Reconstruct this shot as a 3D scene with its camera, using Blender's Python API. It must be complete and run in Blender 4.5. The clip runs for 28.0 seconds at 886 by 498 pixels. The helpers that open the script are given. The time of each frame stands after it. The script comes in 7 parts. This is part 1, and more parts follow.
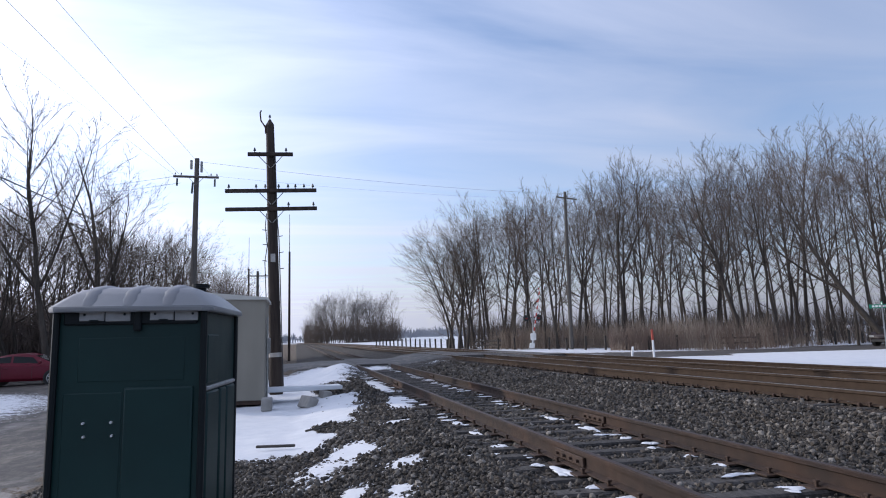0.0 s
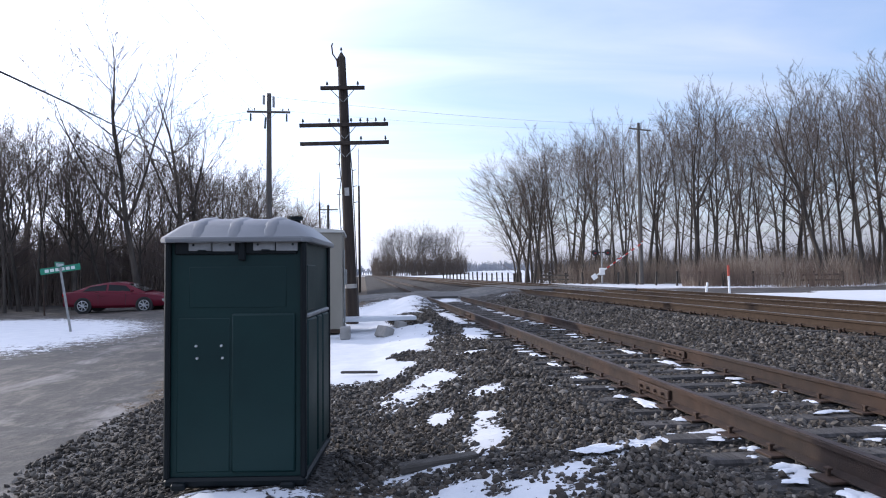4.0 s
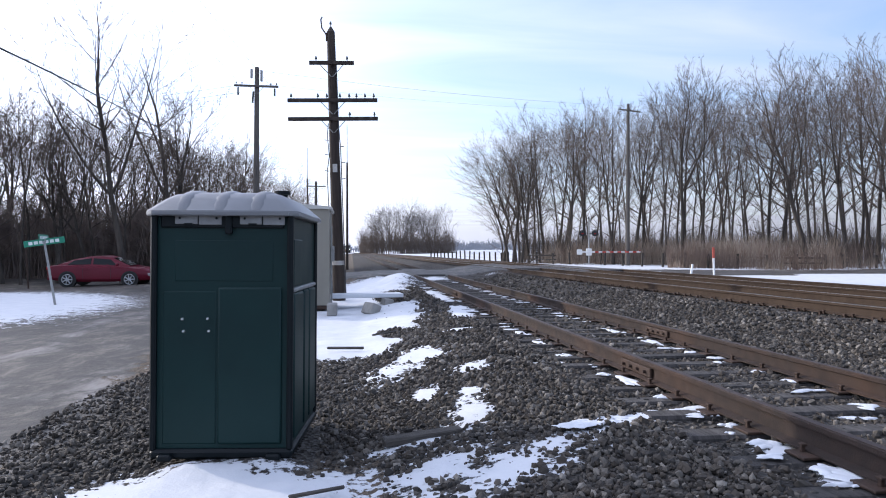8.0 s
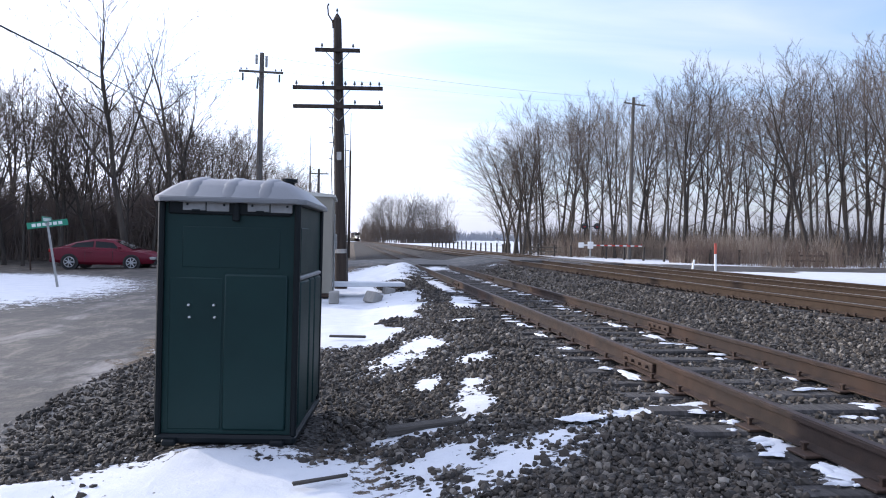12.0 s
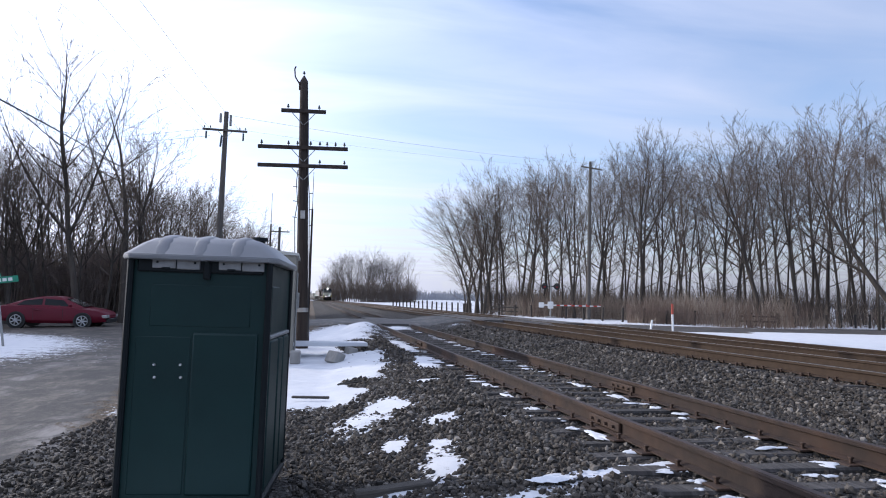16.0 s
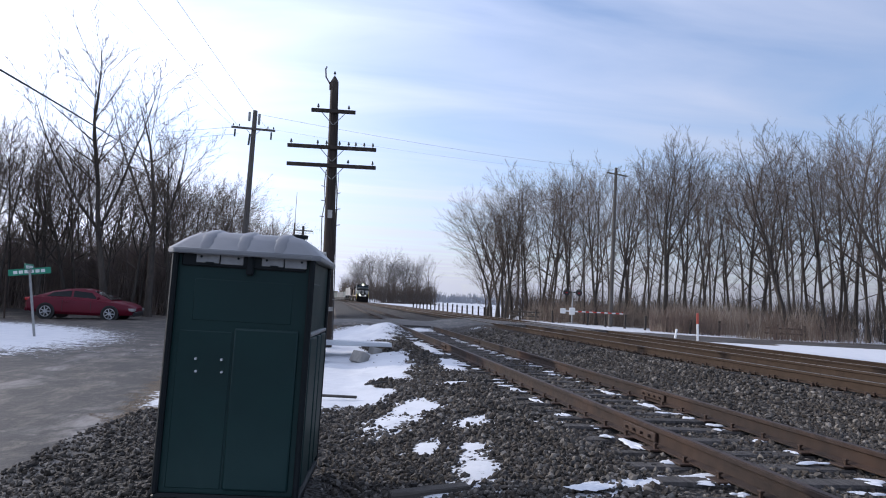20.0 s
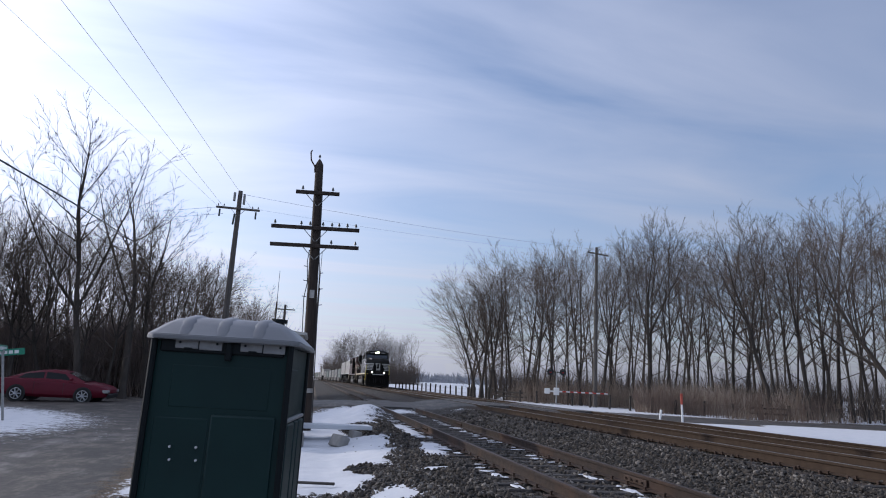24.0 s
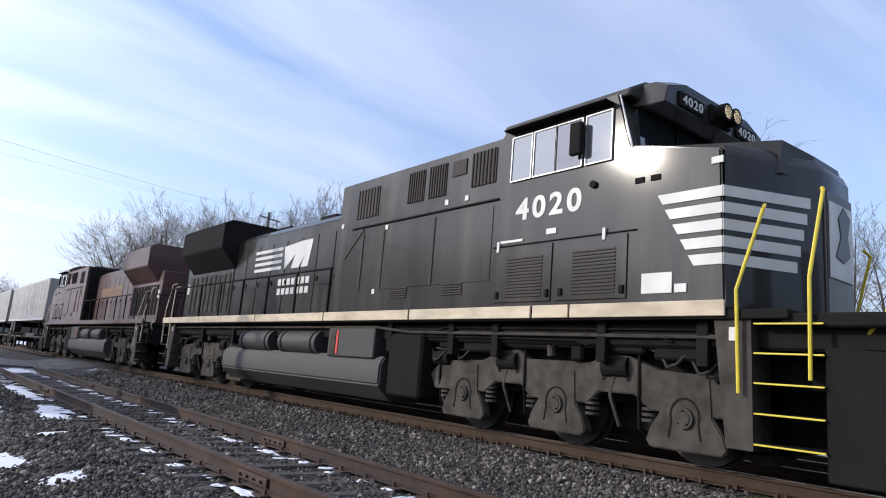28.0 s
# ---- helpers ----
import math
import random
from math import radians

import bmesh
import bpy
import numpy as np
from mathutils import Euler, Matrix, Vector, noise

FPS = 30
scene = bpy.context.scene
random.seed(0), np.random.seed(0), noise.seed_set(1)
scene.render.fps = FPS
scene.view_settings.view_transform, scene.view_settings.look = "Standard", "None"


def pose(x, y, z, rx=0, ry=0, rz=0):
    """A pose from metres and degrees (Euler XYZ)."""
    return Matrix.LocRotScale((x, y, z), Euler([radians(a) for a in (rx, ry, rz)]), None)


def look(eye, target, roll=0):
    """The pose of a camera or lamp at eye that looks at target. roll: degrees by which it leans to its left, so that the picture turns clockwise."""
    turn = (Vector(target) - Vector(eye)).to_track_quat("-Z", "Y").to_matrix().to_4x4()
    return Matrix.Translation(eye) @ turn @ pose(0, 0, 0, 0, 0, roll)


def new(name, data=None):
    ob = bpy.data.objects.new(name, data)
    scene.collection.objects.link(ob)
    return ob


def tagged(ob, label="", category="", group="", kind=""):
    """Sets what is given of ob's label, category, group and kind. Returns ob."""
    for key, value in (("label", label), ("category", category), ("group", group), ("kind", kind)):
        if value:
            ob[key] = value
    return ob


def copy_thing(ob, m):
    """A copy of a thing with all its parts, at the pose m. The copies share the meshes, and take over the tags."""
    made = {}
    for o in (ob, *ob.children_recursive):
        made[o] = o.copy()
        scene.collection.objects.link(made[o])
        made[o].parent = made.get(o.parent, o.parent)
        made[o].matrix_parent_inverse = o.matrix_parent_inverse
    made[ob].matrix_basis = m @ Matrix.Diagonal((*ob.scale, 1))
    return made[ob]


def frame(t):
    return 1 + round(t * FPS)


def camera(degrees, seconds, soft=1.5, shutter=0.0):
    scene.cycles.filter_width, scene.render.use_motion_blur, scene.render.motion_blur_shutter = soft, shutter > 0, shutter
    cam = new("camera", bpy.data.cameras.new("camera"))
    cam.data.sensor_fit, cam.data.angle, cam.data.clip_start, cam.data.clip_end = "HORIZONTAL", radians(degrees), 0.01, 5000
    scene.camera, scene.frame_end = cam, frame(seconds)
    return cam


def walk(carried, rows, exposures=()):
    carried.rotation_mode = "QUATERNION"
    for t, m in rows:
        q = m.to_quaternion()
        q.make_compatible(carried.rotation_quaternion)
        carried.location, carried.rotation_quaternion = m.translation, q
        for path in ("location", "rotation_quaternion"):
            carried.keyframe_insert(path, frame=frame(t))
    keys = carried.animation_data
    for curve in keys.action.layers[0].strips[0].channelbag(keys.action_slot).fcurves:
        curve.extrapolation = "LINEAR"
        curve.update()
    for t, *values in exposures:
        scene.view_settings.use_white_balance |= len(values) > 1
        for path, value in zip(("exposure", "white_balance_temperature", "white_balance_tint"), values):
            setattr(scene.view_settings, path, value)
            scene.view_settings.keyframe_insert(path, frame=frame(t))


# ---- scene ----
cam = camera(67.2, 28.0, soft=1.05)
PATH = [  # seconds, eye, target, roll
    (0, (0.403, 0.793, 1.569), (0.832, 2.728, 1.833), -1.5),
    (0.5, (0.265, 0.797, 1.548), (0.732, 2.729, 1.768), -1.1),
    (1, (0.204, 0.789, 1.551), (0.647, 2.733, 1.702), -0.3),
    (1.5, (0.197, 0.771, 1.562), (0.59, 2.727, 1.698), -0.4),
    (2, (0.196, 0.777, 1.56), (0.537, 2.744, 1.688), -0.6),
    (2.5, (0.191, 0.807, 1.552), (0.485, 2.782, 1.657), -0.6),
    (3, (0.194, 0.819, 1.559), (0.447, 2.801, 1.646), -0.7),
    (3.5, (0.197, 0.815, 1.562), (0.42, 2.801, 1.637), -0.7),
    (5.5, (0.262, 0.787, 1.548), (0.578, 2.761, 1.612), -2.1),
    (6, (0.251, 0.796, 1.552), (0.573, 2.769, 1.613), -2.1),
    (6.5, (0.243, 0.793, 1.548), (0.561, 2.766, 1.603), -1.8),
    (7, (0.22, 0.791, 1.543), (0.522, 2.768, 1.587), -1.2),
    (7.5, (0.218, 0.786, 1.546), (0.5, 2.766, 1.571), -0.5),
    (8, (0.215, 0.785, 1.545), (0.486, 2.767, 1.552), -0.1),
    (8.5, (0.201, 0.797, 1.55), (0.47, 2.779, 1.543), -0.1),
    (9, (0.195, 0.787, 1.548), (0.463, 2.769, 1.537), -0.7),
    (9.5, (0.189, 0.793, 1.549), (0.454, 2.775, 1.537), -0.6),
    (10, (0.186, 0.788, 1.547), (0.454, 2.77, 1.537), -0.2),
    (10.5, (0.183, 0.785, 1.546), (0.45, 2.767, 1.529), -0.1),
    (11, (0.183, 0.793, 1.548), (0.45, 2.775, 1.527), 0.3),
    (11.5, (0.183, 0.788, 1.547), (0.45, 2.77, 1.522), 0.6),
    (12, (0.174, 0.785, 1.555), (0.442, 2.767, 1.532), 1.1),
    (12.5, (0.156, 0.798, 1.553), (0.43, 2.779, 1.537), 1.5),
    (14.5, (0.236, 0.724, 1.562), (0.542, 2.701, 1.576), 1.1),
    (15, (0.224, 0.702, 1.56), (0.526, 2.677, 1.641), 0.7),
    (15.5, (0.126, 0.753, 1.553), (0.502, 2.713, 1.679), 1.0),
    (16, (0.083, 0.731, 1.555), (0.463, 2.689, 1.712), 1.4),
    (16.5, (0.058, 0.742, 1.553), (0.43, 2.699, 1.734), 1.8),
    (17, (0.039, 0.74, 1.549), (0.399, 2.698, 1.741), 2.3),
    (17.5, (0.03, 0.744, 1.55), (0.378, 2.704, 1.743), 2.6),
    (18, (0.021, 0.742, 1.554), (0.36, 2.704, 1.747), 2.8),
    (18.5, (0.017, 0.742, 1.553), (0.347, 2.706, 1.744), 2.9),
    (19, (0.008, 0.751, 1.551), (0.331, 2.715, 1.738), 2.7),
    (19.5, (-0.023, 0.785, 1.55), (0.295, 2.751, 1.728), 2.6),
    (20, (-0.07, 0.794, 1.541), (0.249, 2.761, 1.704), 3.0),
    (20.5, (-0.021, 0.751, 1.547), (0.31, 2.718, 1.693), 2.7),
    (21, (0.076, 0.674, 1.555), (0.434, 2.636, 1.7), 2.0),
    (21.5, (0.146, 0.635, 1.553), (0.553, 2.585, 1.724), 1.1),
    (23.5, (-0.029, 0.654, 1.585), (0.358, 2.59, 1.906), 2.9),
    (24, (-0.049, 0.662, 1.583), (0.301, 2.59, 1.98), 2.9),
    (24.5, (-0.071, 0.688, 1.561), (0.261, 2.638, 1.857), 1.9),
    (25, (-0.094, 0.674, 1.581), (0.298, 2.616, 1.854), 1.8),
    (25.5, (-0.119, 0.7, 1.577), (0.322, 2.635, 1.829), 2.0),
    (26, (-0.123, 0.734, 1.583), (0.352, 2.665, 1.797), 2.9),
    (26.5, (-0.151, 0.795, 1.582), (0.381, 2.713, 1.781), 3.7),
    (27, (-0.137, 0.794, 1.582), (0.491, 2.683, 1.794), 4.6),
    (27.5, (-0.085, 0.813, 1.560), (0.768, 2.606, 1.813), 6.1),
    (27.7, (-0.054, 0.732, 1.595), (0.94, 2.444, 1.879), 5.8),
    (27.8, (-0.048, 0.702, 1.584), (1.032, 2.354, 1.904), 5.7),
    (27.9, (-0.018, 0.744, 1.555), (1.149, 2.325, 1.924), 6.0),
    (28, (0.002, 0.595, 1.570), (1.228, 2.132, 1.933), 4.8),
]
walk(cam, [(t, look(eye, target, roll)) for t, eye, target, roll in PATH], exposures=[(0.0, -0.22), (1.5, -0.08), (3.0, 0.12), (5.5, 0.22), (12.5, 0.36), (15.2, 0.24), (17.0, -0.14), (20.0, -0.12), (21.5, -0.1), (23.5, -0.48), (24.2, -0.54), (25.0, -0.36), (26.5, -0.18), (27.3, -0.05), (27.7, 0.0), (28.0, 0.17)])

# ---- daylight: low winter sun behind thin cirrus, off to the west side of the line ----
SUN_AZ, SUN_EL = -54.6, 19.5          # degrees; azimuth from +y, negative towards -x
SUN_DIR = Vector((math.sin(radians(SUN_AZ)) * math.cos(radians(SUN_EL)),
                  math.cos(radians(SUN_AZ)) * math.cos(radians(SUN_EL)), math.sin(radians(SUN_EL))))
sun = new("sun", bpy.data.lights.new("sun", "SUN"))
sun.data.energy, sun.data.angle, sun.data.color = 2.55, radians(1.0), (1.0, 0.91, 0.80)
sun.matrix_world = look(SUN_DIR * 60, (0, 0, 0))

world = bpy.data.worlds.new("winter_sky")
scene.world = world
world.use_nodes = True
wn, wl = world.node_tree.nodes, world.node_tree.links
wn.clear()


def wnode(kind, **kw):
    n = wn.new(kind)
    for k, v in kw.items():
        n.inputs[k].default_value = v
    return n


def wmath(op, a, b=None, clamp=False):
    n = wn.new("ShaderNodeMath")
    n.operation, n.use_clamp = op, clamp
    for i, v in enumerate((a, b)):
        if v is None:
            continue
        if isinstance(v, (int, float)):
            n.inputs[i].default_value = v
        else:
            wl.new(v, n.inputs[i])
    return n.outputs[0]


sky = wn.new("ShaderNodeTexSky")
sky.sky_type, sky.sun_disc = "NISHITA", False
sky.sun_elevation, sky.sun_rotation = radians(SUN_EL), radians(SUN_AZ)
sky.air_density, sky.dust_density, sky.ozone_density = 1.0, 0.9, 1.6
coord = wn.new("ShaderNodeTexCoord")
sep = wn.new("ShaderNodeSeparateXYZ")
wl.new(coord.outputs["Generated"], sep.inputs[0])
up = wmath("MAXIMUM", sep.outputs[2], 0.03)
# cirrus sheet: the view direction laid on a plane high above, streaked along one direction
cx, cy = wmath("DIVIDE", sep.outputs[0], up), wmath("DIVIDE", sep.outputs[1], up)
comb = wn.new("ShaderNodeCombineXYZ")
wl.new(cx, comb.inputs[0]), wl.new(cy, comb.inputs[1])
mapping = wn.new("ShaderNodeMapping")
mapping.inputs["Rotation"].default_value = (0, 0, radians(24))
mapping.inputs["Scale"].default_value = (0.42, 1.25, 1)
wl.new(comb.outputs[0], mapping.inputs[0])
streaks = wnode("ShaderNodeTexNoise", Scale=0.9, Detail=6.0, Roughness=0.52, Distortion=0.9)
wl.new(mapping.outputs[0], streaks.inputs["Vector"])
broad = wnode("ShaderNodeTexNoise", Scale=0.34, Detail=3.0, Roughness=0.5)
wl.new(mapping.outputs[0], broad.inputs["Vector"])
veil = wmath("ADD", wmath("MULTIPLY", streaks.outputs[0], 1.2), wmath("MULTIPLY", broad.outputs[0], 0.9))
veil = wmath("ADD", 0.10, wmath("MULTIPLY", wmath("SUBTRACT", veil, 0.72, True), 1.05), True)
# thin cloud scatters sunlight: bright round the sun, and milky towards the horizon
dot = wn.new("ShaderNodeVectorMath")
dot.operation = "DOT_PRODUCT"
wl.new(coord.outputs["Generated"], dot.inputs[0])
dot.inputs[1].default_value = SUN_DIR
near_sun = wmath("MAXIMUM", dot.outputs["Value"], 0.0)
halo = wmath("ADD", wmath("MULTIPLY", wmath("POWER", near_sun, 4.0), 1.0), wmath("MULTIPLY", wmath("POWER", near_sun, 30.0), 1.2))
low = wmath("POWER", wmath("SUBTRACT", 1.0, wmath("MAXIMUM", sep.outputs[2], 0.0), True), 9.0)
milk = wmath("MULTIPLY", low, 1.15)
cover = wmath("ADD", wmath("ADD", wmath("MULTIPLY", veil, 0.74), wmath("MULTIPLY", milk, 0.75)), wmath("MULTIPLY", halo, 0.5), True)
white = wmath("ADD", wmath("ADD", wmath("ADD", 2.7, wmath("MULTIPLY", wmath("MAXIMUM", sep.outputs[2], 0.0), 8.5)), wmath("MULTIPLY", near_sun, 4.2)), wmath("MULTIPLY", halo, 9.0))
grey = wn.new("ShaderNodeCombineXYZ")
for i, k in enumerate((0.93, 0.975, 1.19)):
    wl.new(wmath("MULTIPLY", white, k), grey.inputs[i])
mixer = wn.new("ShaderNodeMix")
mixer.data_type = "RGBA"
wl.new(cover, mixer.inputs[0])
clear = wn.new("ShaderNodeMix")
clear.data_type, clear.blend_type = "RGBA", "MULTIPLY"
clear.inputs[0].default_value, clear.inputs[7].default_value = 1.0, (1.24, 1.34, 1.60, 1)
wl.new(sky.outputs[0], clear.inputs[6])
wl.new(clear.outputs[2], mixer.inputs[6])
wl.new(grey.outputs[0], mixer.inputs[7])
back = wnode("ShaderNodeBackground", Strength=0.15)
wl.new(mixer.outputs[2], back.inputs["Color"])
wout = wn.new("ShaderNodeOutputWorld")
wl.new(back.outputs[0], wout.inputs[0])

# ---- materials ----


def material(name, base, rough=0.7, metal=0.0, second=None, scale=6.0, amount=0.5, grain=60.0, bump=0.15, third=None,
             third_scale=1.2, stretch=(1, 1, 1), coat=0.0, coat_rough=0.03, bump_dist=0.01, spec=0.5, vary=0.0):
    """Base colour broken up at two scales, with fine relief."""
    m = bpy.data.materials.new(name)
    m.use_nodes = True
    n, l = m.node_tree.nodes, m.node_tree.links
    b = n["Principled BSDF"]
    b.inputs["Roughness"].default_value = rough
    b.inputs["Metallic"].default_value = metal
    b.inputs["Coat Weight"].default_value = coat
    b.inputs["Coat Roughness"].default_value = coat_rough
    b.inputs["Specular IOR Level"].default_value = spec
    c = n.new("ShaderNodeTexCoord")
    mp = n.new("ShaderNodeMapping")
    mp.inputs["Scale"].default_value = stretch
    l.new(c.outputs["Object"], mp.inputs[0])
    if vary:
        info = n.new("ShaderNodeObjectInfo")
        mv = n.new("ShaderNodeVectorMath")
        mv.operation = "MULTIPLY_ADD"
        l.new(info.outputs["Random"], mv.inputs[0])
        mv.inputs[1].default_value = (37, 53, 71)
        l.new(mp.outputs[0], mv.inputs[2])
        vec = mv.outputs[0]
    else:
        vec = mp.outputs[0]
    t1 = n.new("ShaderNodeTexNoise")
    t1.inputs["Scale"].default_value, t1.inputs["Detail"].default_value = scale, 6
    l.new(vec, t1.inputs["Vector"])
    ramp = n.new("ShaderNodeMapRange")
    ramp.inputs["From Min"].default_value, ramp.inputs["From Max"].default_value = 0.35, 0.68
    ramp.inputs["To Max"].default_value = amount
    l.new(t1.outputs[0], ramp.inputs[0])
    mix = n.new("ShaderNodeMix")
    mix.data_type = "RGBA"
    l.new(ramp.outputs[0], mix.inputs[0])
    mix.inputs[6].default_value = (*base, 1)
    mix.inputs[7].default_value = (*(second or [v * 0.6 for v in base]), 1)
    colour = mix.outputs[2]
    if third:
        t3 = n.new("ShaderNodeTexNoise")
        t3.inputs["Scale"].default_value, t3.inputs["Detail"].default_value = third_scale, 4
        l.new(vec, t3.inputs["Vector"])
        r3 = n.new("ShaderNodeMapRange")
        r3.inputs["From Min"].default_value, r3.inputs["From Max"].default_value = 0.5, 0.72
        l.new(t3.outputs[0], r3.inputs[0])
        m3 = n.new("ShaderNodeMix")
        m3.data_type = "RGBA"
        l.new(r3.outputs[0], m3.inputs[0])
        l.new(colour, m3.inputs[6])
        m3.inputs[7].default_value = (*third, 1)
        colour = m3.outputs[2]
    if vary:
        hsv = n.new("ShaderNodeHueSaturation")
        mr = n.new("ShaderNodeMapRange")
        mr.inputs["To Min"].default_value, mr.inputs["To Max"].default_value = 1 - vary, 1 + vary
        l.new(info.outputs["Random"], mr.inputs[0])
        l.new(mr.outputs[0], hsv.inputs["Value"])
        l.new(colour, hsv.inputs["Color"])
        colour = hsv.outputs[0]
    l.new(colour, b.inputs["Base Color"])
    if bump:
        t2 = n.new("ShaderNodeTexNoise")
        t2.inputs["Scale"].default_value, t2.inputs["Detail"].default_value = grain, 3
        l.new(vec, t2.inputs["Vector"])
        bp = n.new("ShaderNodeBump")
        bp.inputs["Strength"].default_value, bp.inputs["Distance"].default_value = bump, bump_dist
        l.new(t2.outputs[0], bp.inputs["Height"])
        l.new(bp.outputs[0], b.inputs["Normal"])
        rr = n.new("ShaderNodeMapRange")
        rr.inputs["To Min"].default_value, rr.inputs["To Max"].default_value = max(0.03, rough - 0.12), min(1, rough + 0.12)
        l.new(t1.outputs[0], rr.inputs[0])
        l.new(rr.outputs[0], b.inputs["Roughness"])
    return m


def glowing(name, colour, strength):
    m = bpy.data.materials.new(name)
    m.use_nodes = True
    b = m.node_tree.nodes["Principled BSDF"]
    b.inputs["Base Color"].default_value = (*colour, 1)
    b.inputs["Emission Color"].default_value = (*colour, 1)
    b.inputs["Emission Strength"].default_value = strength
    return m


def glass_material(name, tint=(0.03, 0.04, 0.045), rough=0.04, spec=0.7, coat=0.6):
    m = bpy.data.materials.new(name)
    m.use_nodes = True
    b = m.node_tree.nodes["Principled BSDF"]
    b.inputs["Base Color"].default_value = (*tint, 1)
    b.inputs["Roughness"].default_value = rough
    b.inputs["Specular IOR Level"].default_value = spec
    b.inputs["Coat Weight"].default_value = coat
    return m


M_RUST = material("rusty_rail", (0.027, 0.0138, 0.0088), 0.85, 0, (0.014, 0.009, 0.007), 9, 0.8, 90, 0.3, (0.058, 0.0265, 0.0132), 0.8)
M_RAILTOP = material("dull_railhead", (0.055, 0.034, 0.025), 0.6, 0.3, (0.035, 0.024, 0.019), 14, 0.7, 120, 0.15)
M_MAINRAIL = material("main_rail_side", (0.060, 0.041, 0.029), 0.85, 0, (0.040, 0.028, 0.021), 8, 0.7, 90, 0.2, spec=0.15)
M_SHINE = material("worn_bright_railhead", (0.36, 0.34, 0.32), 0.3, 0.9, (0.25, 0.23, 0.21), 20, 0.5, 160, 0.05)
M_TIE = material("weathered_tie", (0.055, 0.049, 0.046), 0.9, 0, (0.024, 0.022, 0.021), 5, 0.9, 40, 0.8, (0.085, 0.078, 0.074), 2.2, (9, 1, 1), vary=0.3)
M_PLATE = material("tie_plate_steel", (0.07, 0.042, 0.03), 0.75, 0.4, (0.04, 0.03, 0.025), 12, 0.7)
M_POTTY = material("dark_green_plastic", (0.0055, 0.028, 0.027), 0.5, 0, (0.0042, 0.021, 0.021), 2.2, 0.8, 140, 0.06, (0.0075, 0.032, 0.031), 0.7, spec=0.28)
M_POTTYBLACK = material("black_plastic", (0.0035, 0.007, 0.009), 0.5, 0, (0.007, 0.010, 0.012), 4, 0.6, 120, 0.05, spec=0.22)
M_POTTYROOF = material("translucent_grey_roof", (0.20, 0.205, 0.215), 0.45, 0, (0.14, 0.145, 0.155), 3, 0.7, 90, 0.08, (0.25, 0.255, 0.26), 1.5)
M_VENT = material("pale_grey_vent", (0.30, 0.30, 0.30), 0.6, 0, (0.20, 0.20, 0.20), 14, 0.8, 90, 0.1)
M_BOLT = material("galvanised_bolt", (0.75, 0.76, 0.78), 0.3, 0.4, None, 30, 0.2)
M_POLE = material("creosoted_pole", (0.040, 0.027, 0.021), 0.85, 0, (0.020, 0.014, 0.012), 4, 0.9, 30, 0.6, (0.06, 0.045, 0.035), 1.0, (6, 6, 0.6))
M_POLEGREY = material("grey_weathered_pole", (0.135, 0.12, 0.105), 0.9, 0, (0.07, 0.062, 0.055), 4, 0.8, 30, 0.5, None, 1, (6, 6, 0.6))
M_INSUL = material("insulator_glass", (0.035, 0.05, 0.05), 0.2, 0, None, 20, 0.3, 80, 0.0)
M_METALPALE = material("pale_metal_band", (0.46, 0.44, 0.42), 0.5, 0.4, (0.3, 0.28, 0.26), 10, 0.6)
M_WIRE = material("wire", (0.05, 0.05, 0.055), 0.6, 0.3, None, 3, 0.3, 30, 0)
M_SHED = material("beige_painted_steel", (0.25, 0.23, 0.19), 0.6, 0, (0.20, 0.183, 0.15), 1.6, 0.7, 70, 0.1, (0.28, 0.26, 0.22), 0.6, (1, 1, 0.4))
M_SHEDROOF = material("pale_sheet_roof", (0.55, 0.54, 0.50), 0.5, 0.1, (0.42, 0.41, 0.38), 2, 0.6)
M_CONCRETE = material("rough_concrete", (0.30, 0.29, 0.27), 0.9, 0, (0.19, 0.18, 0.17), 5, 0.8, 60, 0.5)
M_SNOW = material("snow", (0.66, 0.675, 0.70), 0.65, 0, (0.58, 0.60, 0.64), 3, 0.6, 25, 0.25, None, 1, bump_dist=0.02, spec=0.3)
M_PLANK = material("old_plank", (0.085, 0.075, 0.065), 0.9, 0, (0.045, 0.04, 0.036), 6, 0.9, 40, 0.7, None, 1, (1, 8, 8))
M_BARK = material("bare_bark", (0.075, 0.061, 0.050), 0.95, 0, (0.040, 0.033, 0.028), 2.2, 0.8, 9, 0.9, (0.11, 0.092, 0.076), 0.35, (4, 4, 0.7), bump_dist=0.05, vary=0.25)
M_TWIG = material("bare_twigs", (0.118, 0.093, 0.077), 0.95, 0, (0.075, 0.060, 0.050), 1.5, 0.7, 8, 0, vary=0.25)
M_BRUSH = material("dead_brush", (0.20, 0.155, 0.135), 0.95, 0, (0.12, 0.10, 0.09), 1.2, 0.8, 8, 0, (0.26, 0.20, 0.165), 0.4)
# bark of the far clump, paled and greyed to paint in the haze between
M_FARTREE = material("haze_greyed_far_wood", (0.15, 0.135, 0.13), 0.95, 0, (0.11, 0.105, 0.105), 0.05, 0.8, 8, 0)
# distance haze painted into the colour: pale blue-grey instead of bark brown
M_FARWOODS = material("haze_tinted_far_woods", (0.24, 0.26, 0.30), 0.95, 0, (0.19, 0.21, 0.25), 0.01, 0.8, 8, 0)
M_GRASS = material("dry_reed_grass", (0.30, 0.235, 0.18), 0.95, 0, (0.19, 0.15, 0.115), 0.8, 0.8, 8, 0, (0.42, 0.36, 0.30), 0.2)
M_TANBRUSH = material("tan_dead_weeds", (0.18, 0.128, 0.102), 0.95, 0, (0.105, 0.082, 0.069), 1.2, 0.8, 8, 0, (0.24, 0.17, 0.13), 0.4)
